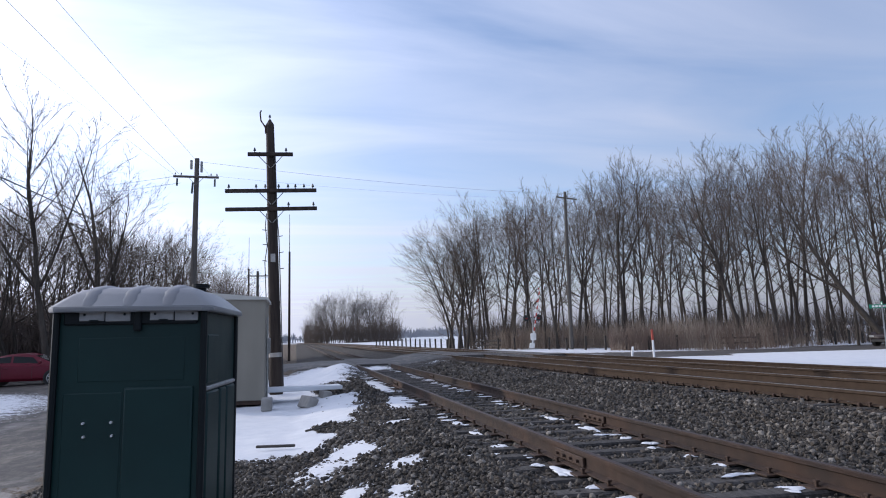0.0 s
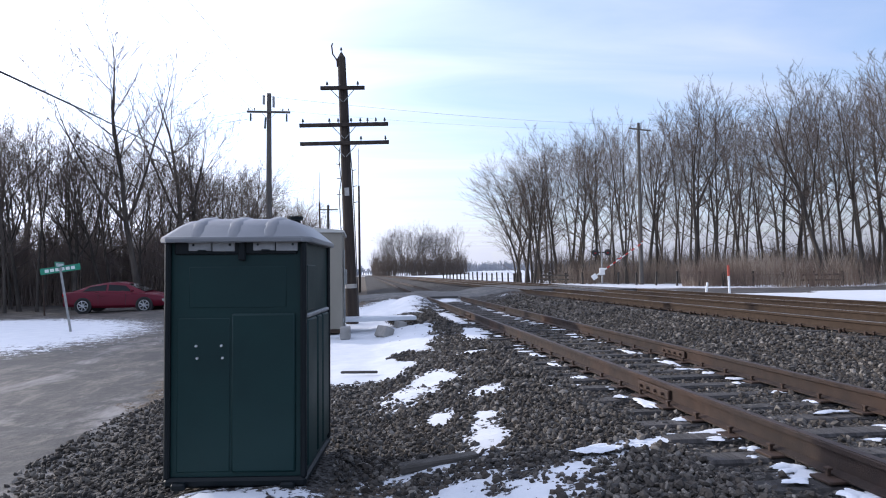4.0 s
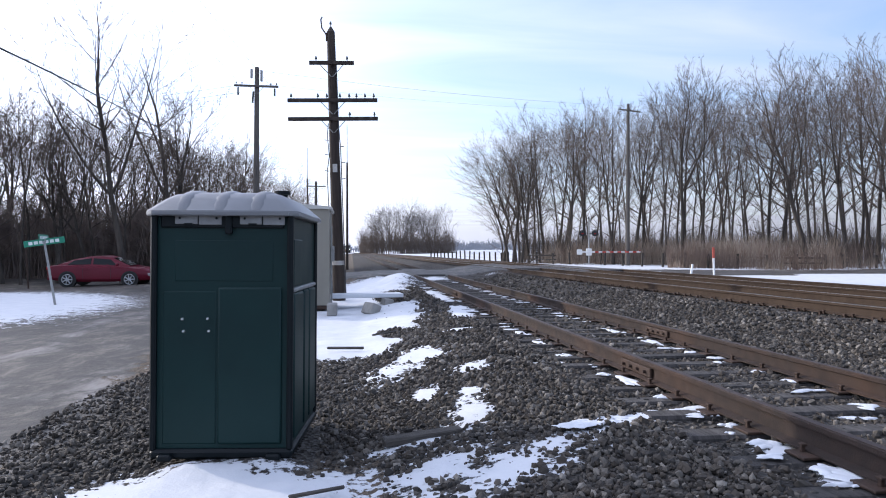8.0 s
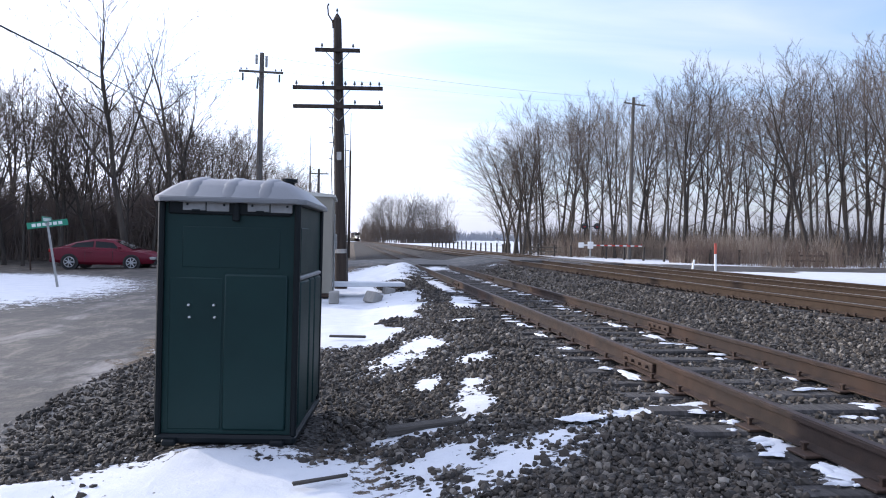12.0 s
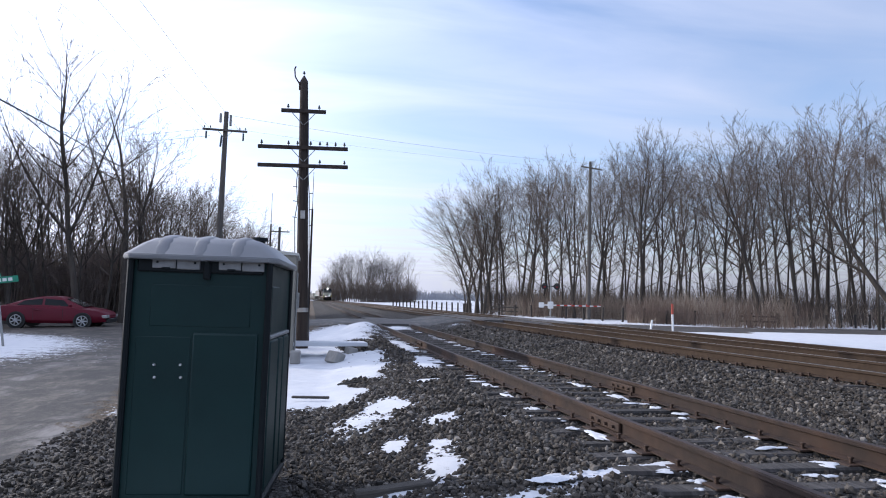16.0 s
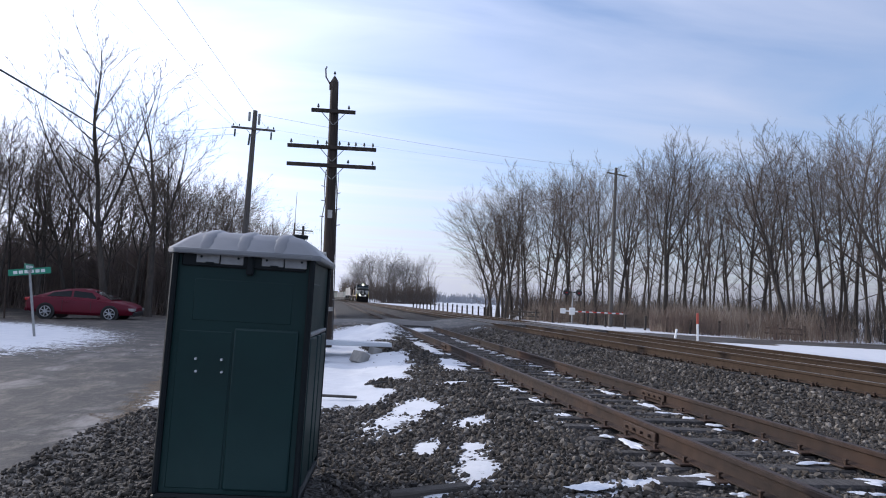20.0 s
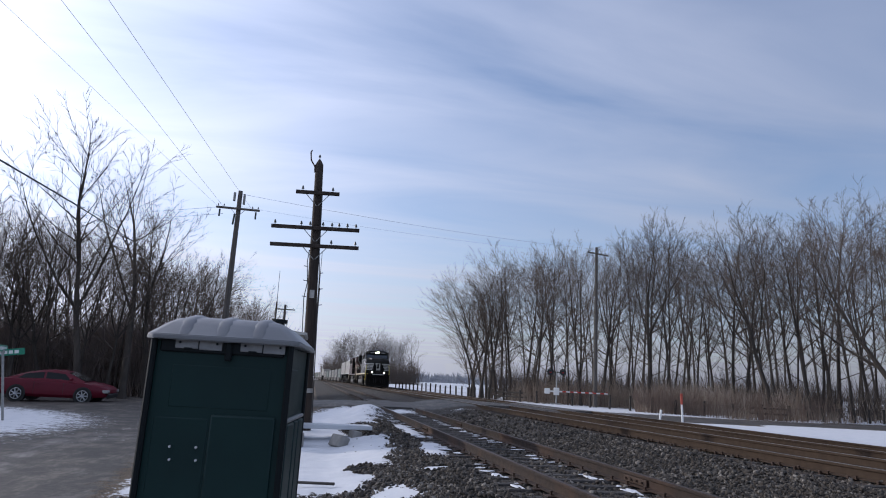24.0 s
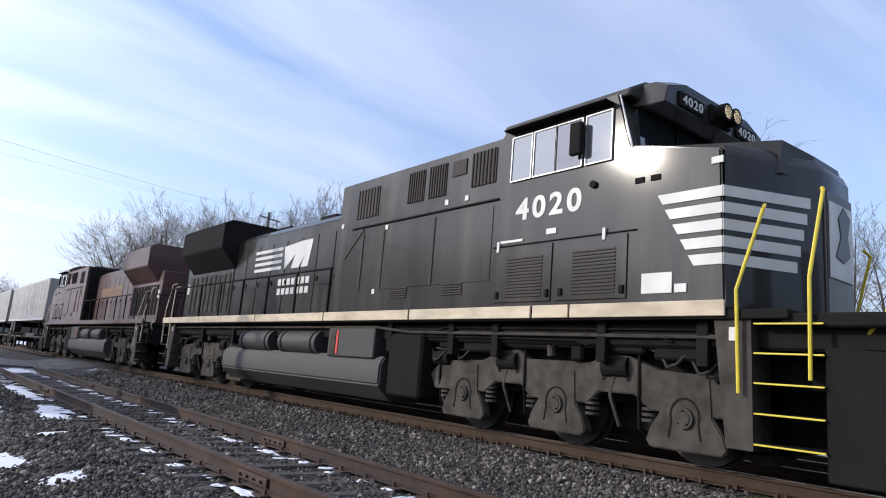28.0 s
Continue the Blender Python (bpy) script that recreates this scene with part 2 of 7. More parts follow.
M_FENCE = material("dark_fence_wood", (0.05, 0.042, 0.036), 0.9, 0, (0.03, 0.026, 0.022), 5, 0.8, 40, 0.4)
M_WHITEPAINT = material("white_paint", (0.74, 0.74, 0.72), 0.5, 0, (0.6, 0.59, 0.56), 6, 0.5, 60, 0.05)
M_REDPAINT = material("red_paint", (0.52, 0.035, 0.025), 0.5, 0, (0.4, 0.03, 0.02), 6, 0.4, 60, 0.05)
M_ORANGE = material("orange_red_tip", (0.40, 0.06, 0.035), 0.55, 0, (0.3, 0.05, 0.03), 6, 0.4, 60, 0.05)
M_BLACKPAINT = material("black_paint", (0.013, 0.013, 0.014), 0.5, 0, (0.022, 0.022, 0.022), 5, 0.5, 60, 0.08)
M_ALU = material("aluminium", (0.38, 0.38, 0.38), 0.45, 0.5, (0.28, 0.28, 0.28), 10, 0.5, 80, 0.05)
M_SIGNGREEN = material("green_sign_sheet", (0.012, 0.22, 0.13), 0.45, 0, (0.01, 0.18, 0.11), 8, 0.4, 60, 0.03)
M_GALV = material("galvanised_post", (0.33, 0.33, 0.32), 0.55, 0.5, (0.22, 0.22, 0.21), 9, 0.6, 60, 0.1)
M_CARRED = material("dark_red_car_paint", (0.125, 0.007, 0.02), 0.4, 0.0, (0.10, 0.006, 0.016), 2, 0.5, 300, 0.01, None, 1, coat=0.12, spec=0.2)
M_CARDARK = material("black_cherry_car_paint", (0.016, 0.007, 0.009), 0.5, 0.0, (0.018, 0.009, 0.011), 2, 0.5, 300, 0.01, None, 1, coat=0.25, spec=0.25)
M_GLASS = glass_material("tinted_glass", (0.008, 0.009, 0.010), 0.08, 0.3, 0.0)
M_TYRE = material("tyre_rubber", (0.014, 0.014, 0.014), 0.85, 0, (0.025, 0.024, 0.022), 8, 0.6, 60, 0.2)
M_RIM = material("alloy_rim", (0.48, 0.48, 0.49), 0.35, 0.8, (0.35, 0.35, 0.36), 8, 0.5, 60, 0.03)
M_TAIL = material("red_lamp_lens", (0.45, 0.02, 0.02), 0.15, 0, None, 8, 0.2, 60, 0, coat=0.5)
M_LAMPGLASS = material("clear_lamp_lens", (0.35, 0.35, 0.34), 0.2, 0.1, None, 8, 0.2, 60, 0)

# ---- mesh helpers ----


class Build:
    """Collects simple solids and hands them over as one mesh."""

    def __init__(self):
        self.v, self.f = [], []

    def add(self, verts, faces):
        k = len(self.v)
        self.v += [tuple(p) for p in verts]
        self.f += [tuple(i + k for i in q) for q in faces]
        return self

    def box(self, x0, x1, y0, y1, z0, z1, m=None):
        p = [Vector((x, y, z)) for z in (z0, z1) for y in (y0, y1) for x in (x0, x1)]
        if m is not None:
            p = [m @ q for q in p]
        return self.add(p, [(0, 2, 3, 1), (4, 5, 7, 6), (0, 1, 5, 4), (2, 6, 7, 3), (0, 4, 6, 2), (1, 3, 7, 5)])

    def slab(self, x0, x1, y0, y1, z0, z1, c=0.02, m=None):
        """A box with chamfered edges."""
        c = min(c, (x1 - x0) * 0.3, (y1 - y0) * 0.3, (z1 - z0) * 0.3)
        rings = []
        for z, i in ((z0, c), (z0 + c, 0), (z1 - c, 0), (z1, c)):
            rings.append([(x0 + c, y0 + i, z), (x1 - c, y0 + i, z), (x1 - i, y0 + c, z), (x1 - i, y1 - c, z),
                          (x1 - c, y1 - i, z), (x0 + c, y1 - i, z), (x0 + i, y1 - c, z), (x0 + i, y0 + c, z)])
        return self.loft(rings, m)

    def loft(self, rings, m=None, caps=True, closed=True):
        k = len(rings[0])
        p = [Vector(q) for r in rings for q in r]
        if m is not None:
            p = [m @ q for q in p]
        f = []
        for i in range(len(rings) - 1):
            for j in range(k if closed else k - 1):
                a, b = i * k + j, i * k + (j + 1) % k
                f.append((a, b, b + k, a + k))
        if caps:
            f.append(tuple(range(k))[::-1])
            f.append(tuple(range((len(rings) - 1) * k, len(rings) * k)))
        return self.add(p, f)

    def tube(self, a, b, r0, r1=None, n=10, caps=True):
        a, b = Vector(a), Vector(b)
        r1 = r0 if r1 is None else r1
        d = (b - a).normalized()
        u = d.orthogonal().normalized()
        w = d.cross(u)
        ring = lambda c, r: [c + (u * math.cos(2 * math.pi * i / n) + w * math.sin(2 * math.pi * i / n)) * r for i in range(n)]
        return self.loft([ring(a, r0), ring(b, r1)], None, caps)

    def path(self, pts, r, n=8):
        for a, b in zip(pts, pts[1:]):
            self.tube(a, b, r, r, n)
        return self

    def prism(self, outline, axis, lo, hi, m=None):
        """A flat outline drawn out along an axis: x outlines are (y, z), y outlines (x, z), z outlines (x, y)."""
        put = {"x": lambda p, d: (d, p[0], p[1]), "y": lambda p, d: (p[0], d, p[1]), "z": lambda p, d: (p[0], p[1], d)}[axis]
        return self.loft([[put(p, lo) for p in outline], [put(p, hi) for p in outline]], m)

    def ball(self, c, r, n=8, squash=(1, 1, 1)):
        rings = []
        for i in range(1, n):
            a = math.pi * i / n
            rings.append([(c[0] + r * math.sin(a) * math.cos(2 * math.pi * j / (2 * n)) * squash[0],
                           c[1] + r * math.sin(a) * math.sin(2 * math.pi * j / (2 * n)) * squash[1],
                           c[2] - r * math.cos(a) * squash[2]) for j in range(2 * n)])
        return self.loft(rings)

    def mesh(self, name, smooth=False, fix=True):
        me = bpy.data.meshes.new(name)
        me.from_pydata(self.v, [], self.f)
        if fix:
            bm = bmesh.new()
            bm.from_mesh(me)
            bmesh.ops.recalc_face_normals(bm, faces=bm.faces)
            bm.to_mesh(me)
            bm.free()
        if smooth:
            me.shade_smooth()
            me.set_sharp_from_angle(angle=radians(35))
        return me


def link(name, data, mat, parent=None, label="", loc=None):
    ob = new(name, data)
    if mat is not None and data is not None and not data.materials:
        data.materials.append(mat)
    if parent is not None:
        ob.parent = parent
    if loc is not None:
        ob.location = loc
    if label:
        ob["label"] = label
    return ob


def part(name, b, mat, parent, label="", smooth=False, bevel=0.0):
    """One mesh object under a thing or a part."""
    me = b.mesh(name, smooth)
    if bevel:
        bm = bmesh.new()
        bm.from_mesh(me)
        bmesh.ops.bevel(bm, geom=[e for e in bm.edges if len(e.link_faces) == 2 and e.calc_face_angle(0) > 0.6], offset=bevel, segments=2, affect="EDGES", clamp_overlap=True)
        bm.to_mesh(me)
        bm.free()
        me.shade_smooth()
        me.set_sharp_from_angle(angle=radians(40))
    return link(name, me, mat, parent, label)


def thing(name, label, category, m, group="", kind=""):
    e = new(name)
    e.empty_display_size = 0.2
    e.matrix_basis = m
    return tagged(e, label, category, group, kind)


def smoothstep(a, b, v):
    t = min(1.0, max(0.0, (v - a) / (b - a)))
    return t * t * (3 - 2 * t)


# ---- the lie of the land ----
NEAR_L, NEAR_R, NEAR_TOP = 3.0, 4.505, 0.5        # siding: rail centres and railhead height
MAIN_C, MAIN_TOP = 8.2, 0.76                      # main line, near track: centre and railhead height
FAR_C, FAR_TOP = 12.2, 0.68                       # main line, far track
ROAD_Y, ROAD_HALF = 36.0, 5.2                     # crossing road
PROFILE = [(-30, 0.0), (0.35, 0.0), (0.9, 0.10), (1.5, 0.21), (2.1, 0.30), (5.3, 0.30), (5.7, 0.33), (6.6, 0.57), (9.6, 0.57),
           (10.4, 0.50), (10.9, 0.49), (13.7, 0.49), (14.6, 0.40), (18, 0.34), (30, 0.22), (80, 0.15)]
PX, PZ = [p[0] for p in PROFILE], [p[1] for p in PROFILE]


def bend(y):
    """The main line's slow curve far up the line."""
    return -1.0e-4 * max(0.0, y - 110.0) ** 2 if y < 420 else -9.61 - 0.062 * (y - 420)


def land(x, y):
    z = float(np.interp(x, PX, PZ))
    # crossing road rides over both tracks
    w = smoothstep(ROAD_HALF + 1.2, ROAD_HALF - 0.4, abs(y - ROAD_Y))
    if w > 0:
        r = float(np.interp(x, [-14, -3, 2.0, 5.6, 6.9, 9.6, 11.2, 13.2, 17, 40], [-0.14, 0.22, NEAR_TOP - 0.015, NEAR_TOP + 0.01, MAIN_TOP - 0.015, MAIN_TOP - 0.015, FAR_TOP - 0.015, FAR_TOP - 0.015, 0.36, 0.24]))
        z = z * (1 - w) + r * w
    # far fields roll up gently
    far = max(0.0, math.hypot(x, y) - 130)
    if x > 14:
        z += 0.007 * min(far, 500) * smoothstep(14, 90, x)
    return z

# ---- ground: one sheet out to the horizon ----


def graded(fine_lo, fine_hi, step, far_lo, far_hi, grow=1.16):
    out = list(np.arange(fine_lo, fine_hi + 1e-6, step))
    s, v = step, fine_hi
    while v < far_hi:
        s *= grow
        v += s
        out.append(v)
    s, v = step, fine_lo
    while v > far_lo:
        s *= grow
        v -= s
        out.insert(0, v)
    return out


def blob(x, y, cx, cy, rx, ry, turn=0.0):
    c, s = math.cos(turn), math.sin(turn)
    dx, dy = x - cx, y - cy
    return 1 - math.hypot((dx * c + dy * s) / rx, (-dx * s + dy * c) / ry)


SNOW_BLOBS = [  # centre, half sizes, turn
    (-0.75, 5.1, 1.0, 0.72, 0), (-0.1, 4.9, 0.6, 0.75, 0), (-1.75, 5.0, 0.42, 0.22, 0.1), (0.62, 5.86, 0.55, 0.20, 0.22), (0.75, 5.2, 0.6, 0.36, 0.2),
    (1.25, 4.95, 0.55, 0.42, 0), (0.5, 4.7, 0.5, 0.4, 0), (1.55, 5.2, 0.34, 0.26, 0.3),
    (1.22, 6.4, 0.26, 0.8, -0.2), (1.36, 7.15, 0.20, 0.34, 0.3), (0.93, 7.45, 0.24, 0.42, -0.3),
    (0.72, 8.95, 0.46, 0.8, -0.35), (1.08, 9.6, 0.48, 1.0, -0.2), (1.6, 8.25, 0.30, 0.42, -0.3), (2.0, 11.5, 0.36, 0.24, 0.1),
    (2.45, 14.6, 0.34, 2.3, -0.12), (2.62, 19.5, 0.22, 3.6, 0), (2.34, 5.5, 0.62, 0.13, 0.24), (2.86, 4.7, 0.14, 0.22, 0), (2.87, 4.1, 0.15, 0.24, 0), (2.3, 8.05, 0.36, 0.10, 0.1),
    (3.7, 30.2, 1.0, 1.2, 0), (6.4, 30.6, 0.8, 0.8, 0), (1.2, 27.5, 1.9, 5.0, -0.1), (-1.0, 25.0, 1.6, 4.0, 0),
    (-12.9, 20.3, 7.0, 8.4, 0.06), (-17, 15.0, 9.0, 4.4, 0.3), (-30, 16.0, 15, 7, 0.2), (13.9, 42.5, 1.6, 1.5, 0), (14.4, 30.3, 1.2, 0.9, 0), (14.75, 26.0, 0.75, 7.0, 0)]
BANK_Y, BANK_X = [9.9, 10.4, 11.5, 13.7, 17.0, 22.0, 26.0], [0.25, 0.85, 1.25, 1.68, 2.0, 2.2, 2.0]


def side_road(x, y):
    """How far inside the road east of the crossing, which swings away from the line; below 0: beside it."""
    mid = 35.0 + 2.0 * smoothstep(16, 30, x) + 5.0 * smoothstep(30, 48, x)
    half = 4.2 if y < mid else 7.0 - 3.0 * smoothstep(16, 28, x)
    return half - abs(y - mid)


def snow_cover(x, y):
    """1 and more: snow lies; below 0: bare."""
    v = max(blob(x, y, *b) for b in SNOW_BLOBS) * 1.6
    # the broad bank of snow round the shed and the line pole, up to the siding's shoulder
    if 9.5 < y < 26 and -2.6 < x < 2.4:
        lo = 10.15 + 0.35 * max(0.0, x - 0.6)
        v = max(v, min((float(np.interp(y, BANK_Y, BANK_X)) - x) * 2.4, (y - lo) * 1.7, (x + 2.5) * 3.0, 1.2))
    elif 0.2 < x < 5.0 and y < 13:
        v *= 0.5 if y < 6.0 and x < 2.0 else 0.62
    if -2.6 < x < 5.2 and 4.0 < y < 30:
        # wind-bared gravel on the shoulder, and a broken, crusty margin
        v = min(v, 0.9 - 3.2 * blob(x, y, 1.55, 20.6, 0.8, 3.0, 0.05), 0.7 - 3.0 * blob(x, y, 1.05, 12.2, 0.34, 1.0, 0.3))
        v += 0.20 * noise.noise((x * 2.6, y * 1.7, 21.0)) + 0.22 * noise.noise((x * 6.1, y * 4.3, 33.0)) if v > -0.35 else 0.0
    if x < -5:
        v *= 1.9
    on_road = abs(y - ROAD_Y) < ROAD_HALF - 0.3
    if x > 13.5:
        lo = 14.6 + 0.30 * max(0.0, 27 - y) * (y < 27)
        strip = smoothstep(lo, lo + 0.8, x) * smoothstep(lo + 30, lo + 20, x)
        v = max(v, 1.2 * strip if y < 36 or y > 42 else -1.0, 0.5 * smoothstep(150, 190, math.hypot(x, y)), (0.14 + 0.5 * smoothstep(28, 44, x)) if y > 40 else -0.5)
    if y > 46 and x > 8:
        v = max(v, 0.10 + 0.35 * smoothstep(90, 130, y) * smoothstep(34, 26, x), 0.42 * smoothstep(150, 190, math.hypot(x, y)))
    if y > 42 and x < 14.4:
        v = -0.6
    if y > 420 or x > 120 or x < -80:
        v = max(v, 0.6)
    if -70 < x < -12 and 38 < y < 200:
        v = -0.5
    if on_road and x < 13.9:
        v = -1.0
    if 15.2 < x and side_road(x, y) > 0:
        v = -1.0
    return max(-1.0, min(1.2, v))


def tarmac(x, y):
    """1 and more: worn asphalt; below 0: none."""
    lot = min(-2.05 - 0.10 * (y - 6) * (y > 9) - x, 1.0) * 1.5
    if y > 16:
        lot = min(lot, (x + 30) * 0.5)
    road = (ROAD_HALF - abs(y - ROAD_Y)) * 1.2 if x < 14.2 else -1.0
    side = side_road(x, y) + 0.2 if x > 14 else -1
    if abs(x) > 160:
        return -1.0
    if y > 44 or y < -40:
        lot = -1.0
    return max(-1.0, min(1.0, max(lot, road, side)))


def ballast(x, y):
    a = smoothstep(0.1, 0.9, x) * smoothstep(15.0, 14.2, x)
    b = max(blob(x, y, -1.0, 7.8, 1.7, 3.4), blob(x, y, -0.2, 8.6, 1.7, 3.3), blob(x, y, -1.4, 3.0, 1.4, 2.6)) * 2.2
    return max(-1.0, min(1.0, max(a * 2 - 0.6, b)))


GX = graded(-4.0, 14.6, 0.14, -1600, 1600)
GY = graded(1.6, 20.0, 0.14, -900, 2600)


def build_ground():
    nx, ny = len(GX), len(GY)
    co = np.zeros((ny, nx, 3))
    at = {k: np.zeros((ny, nx)) for k in ("snow", "tarmac", "ballast")}
    for j, y in enumerate(GY):
        for i, x in enumerate(GX):
            z = land(x, y)
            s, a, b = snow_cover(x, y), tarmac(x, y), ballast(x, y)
            d = abs(x) + abs(y)
            if d < 120:
                rough = noise.noise((x * 1.3, y * 1.3, 0.0))
                z += 0.025 * rough * (1 if a < 0 else 0.25)
                if s > 0:
                    z += 0.05 * min(1.0, s) * (0.6 + 0.4 * noise.noise((x * 0.7, y * 0.7, 5.0))) + 0.018 * min(1.0, s) * noise.noise((x * 3.1, y * 3.1, 9.0))
                if 2.0 < x < 5.4 or 6.6 < x < 9.9 or 10.9 < x < 13.6:
                    z -= 0.012
            # drift against the cabin's foot
            z += 0.09 * max(0.0, min(1.0, 2.6 * blob(x, y, -0.60, 5.62, 0.62, 0.26))) * (0.7 + 0.5 * noise.noise((x * 4.0, y * 4.0, 2.0)))
            # ploughed snow heap beside the crossing, and a lump of spoil
            z += 0.24 * max(0.0, blob(x, y, 1.0, 27.5, 2.3, 5.0)) ** 0.8
            z += 0.35 * max(0.0, blob(x, y, 2.1, 26.3, 1.0, 1.8)) ** 0.8
            co[j, i] = (x, y, z)
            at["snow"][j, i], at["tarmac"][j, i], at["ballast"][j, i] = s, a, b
    idx = np.arange(nx * ny).reshape(ny, nx)
    faces = np.stack([idx[:-1, :-1], idx[:-1, 1:], idx[1:, 1:], idx[1:, :-1]], -1).reshape(-1, 4)
    me = bpy.data.meshes.new("ground")
    me.from_pydata(co.reshape(-1, 3).tolist(), [], faces.tolist())
    for k, v in at.items():
        me.attributes.new(k, "FLOAT", "POINT").data.foreach_set("value", v.reshape(-1).astype(np.float32))
    me.shade_smooth()
    return me


def ground_material():
    m = bpy.data.materials.new("winter_ground")
    m.use_nodes = True
    n, l = m.node_tree.nodes, m.node_tree.links
    b = n["Principled BSDF"]
    c = n.new("ShaderNodeTexCoord")

    def tex(scale, detail=5, rough=0.55, kind="ShaderNodeTexNoise", distort=0.0):
        t = n.new(kind)
        t.inputs["Scale"].default_value = scale
        if kind == "ShaderNodeTexNoise":
            t.inputs["Detail"].default_value, t.inputs["Roughness"].default_value = detail, rough
            t.inputs["Distortion"].default_value = distort
        l.new(c.outputs["Object"], t.inputs["Vector"])
        return t.outputs[0]

    def mth(op, x, y=0.0, clamp=False):
        t = n.new("ShaderNodeMath")
        t.operation, t.use_clamp = op, clamp
        for i, v in enumerate((x, y)):
            if isinstance(v, (int, float)):
                t.inputs[i].default_value = v
            else:
                l.new(v, t.inputs[i])
        return t.outputs[0]

    def blend(f, x, y):
        t = n.new("ShaderNodeMix")
        t.data_type = "RGBA"
        for i, v in ((0, f), (6, x), (7, y)):
            if isinstance(v, tuple):
                t.inputs[i].default_value = (*v, 1)
            elif isinstance(v, (int, float)):
                t.inputs[i].default_value = v
            else:
                l.new(v, t.inputs[i])
        return t.outputs[2]

    def rng(v, lo, hi, to=1.0):
        t = n.new("ShaderNodeMapRange")
        t.inputs["From Min"].default_value, t.inputs["From Max"].default_value, t.inputs["To Max"].default_value = lo, hi, to
        l.new(v, t.inputs[0])
        return t.outputs[0]

    def attr(k):
        t = n.new("ShaderNodeAttribute")
        t.attribute_name = k
        return t.outputs["Fac"]

    big, mid, fine = tex(0.35, 4), tex(2.6, 6, 0.6), tex(14, 5, 0.65)
    cell = n.new("ShaderNodeTexVoronoi")
    cell.inputs["Scale"].default_value = 21
    l.new(c.outputs["Object"], cell.inputs["Vector"])
    stone = n.new("ShaderNodeSeparateColor")
    l.new(cell.outputs["Color"], stone.inputs[0])
    soil = blend(rng(mid, 0.35, 0.65), (0.13, 0.10, 0.075), (0.20, 0.16, 0.12))
    gravel = blend(rng(stone.outputs[0], 0.1, 0.9), (0.038, 0.034, 0.031), (0.105, 0.097, 0.088))
    gravel = blend(rng(fine, 0.3, 0.45), (0.03, 0.028, 0.027), gravel)
    gravel = blend(rng(big, 0.4, 0.7, 0.5), gravel, (0.085, 0.07, 0.058))
    where = n.new("ShaderNodeSeparateXYZ")
    l.new(c.outputs["Object"], where.inputs[0])
    # brake dust and rust settle between and beside the running rails
    dust = mth("MULTIPLY", rng(where.outputs[0], 6.5, 6.9), rng(where.outputs[0], 14.2, 13.6))
    gravel = blend(mth("MULTIPLY", dust, rng(mid, 0.2, 0.6, 0.85)), gravel, (0.075, 0.052, 0.036))
    worn = tex(0.9, 9, 0.72, distort=0.3)
    road = blend(rng(fine, 0.3, 0.7), (0.036, 0.032, 0.028), (0.088, 0.077, 0.066))
    streak = n.new("ShaderNodeMapping")
    streak.inputs["Rotation"].default_value, streak.inputs["Scale"].default_value = (0, 0, radians(12)), (1.0, 0.32, 1)
    l.new(c.outputs["Object"], streak.inputs[0])
    worn2 = n.new("ShaderNodeTexNoise")
    worn2.inputs["Scale"].default_value, worn2.inputs["Detail"].default_value, worn2.inputs["Roughness"].default_value, worn2.inputs["Distortion"].default_value = 2.6, 12, 0.8, 0.3
    l.new(streak.outputs[0], worn2.inputs["Vector"])
    grit = tex(75, 3, 0.7)
    road = blend(rng(grit, 0.42, 0.62, 0.55), road, (0.028, 0.026, 0.025))
    road = blend(rng(worn2.outputs[0], 0.47, 0.60, 0.9), road, (0.155, 0.133, 0.110))
    ice = n.new("ShaderNodeTexNoise")
    ice.inputs["Scale"].default_value, ice.inputs["Detail"].default_value, ice.inputs["Roughness"].default_value, ice.inputs["Distortion"].default_value = 0.75, 9, 0.68, 0.6
    l.new(streak.outputs[0], ice.inputs["Vector"])
    near_lot = mth("MULTIPLY", rng(where.outputs[1], 22.0, 15.0), rng(where.outputs[0], -1.0, -2.2))
    road = blend(mth("MULTIPLY", rng(ice.outputs[0], 0.53, 0.66, 0.75), near_lot), road, (0.27, 0.25, 0.235))
    road = blend(rng(worn, 0.47, 0.56, 0.8), road, (0.030, 0.028, 0.026))
    jag = mth("MULTIPLY", mth("SUBTRACT", mth("ADD", mth("MULTIPLY", mid, 0.5), mth("MULTIPLY", fine, 0.5)), 0.5), 3.6)
    fb = rng(mth("ADD", attr("ballast"), jag), 0.0, 0.12)
    ft = rng(mth("ADD", attr("tarmac"), jag), 0.05, 0.3)
    tear = mth("MULTIPLY", mth("SUBTRACT", tex(7.0, 6, 0.7, distort=0.5), 0.5), 1.9)
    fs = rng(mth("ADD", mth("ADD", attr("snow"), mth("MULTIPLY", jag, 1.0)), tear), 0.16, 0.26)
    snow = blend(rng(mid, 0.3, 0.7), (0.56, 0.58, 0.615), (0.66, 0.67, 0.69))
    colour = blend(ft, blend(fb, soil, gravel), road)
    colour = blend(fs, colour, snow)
    l.new(colour, b.inputs["Base Color"])
    b.inputs["Specular IOR Level"].default_value = 0.3
    rough = mth("SUBTRACT", 0.92, mth("MULTIPLY", ft, 0.28))
    l.new(rough, b.inputs["Roughness"])
    h1 = n.new("ShaderNodeBump")
    h1.inputs["Strength"].default_value, h1.inputs["Distance"].default_value = 0.7, 0.035
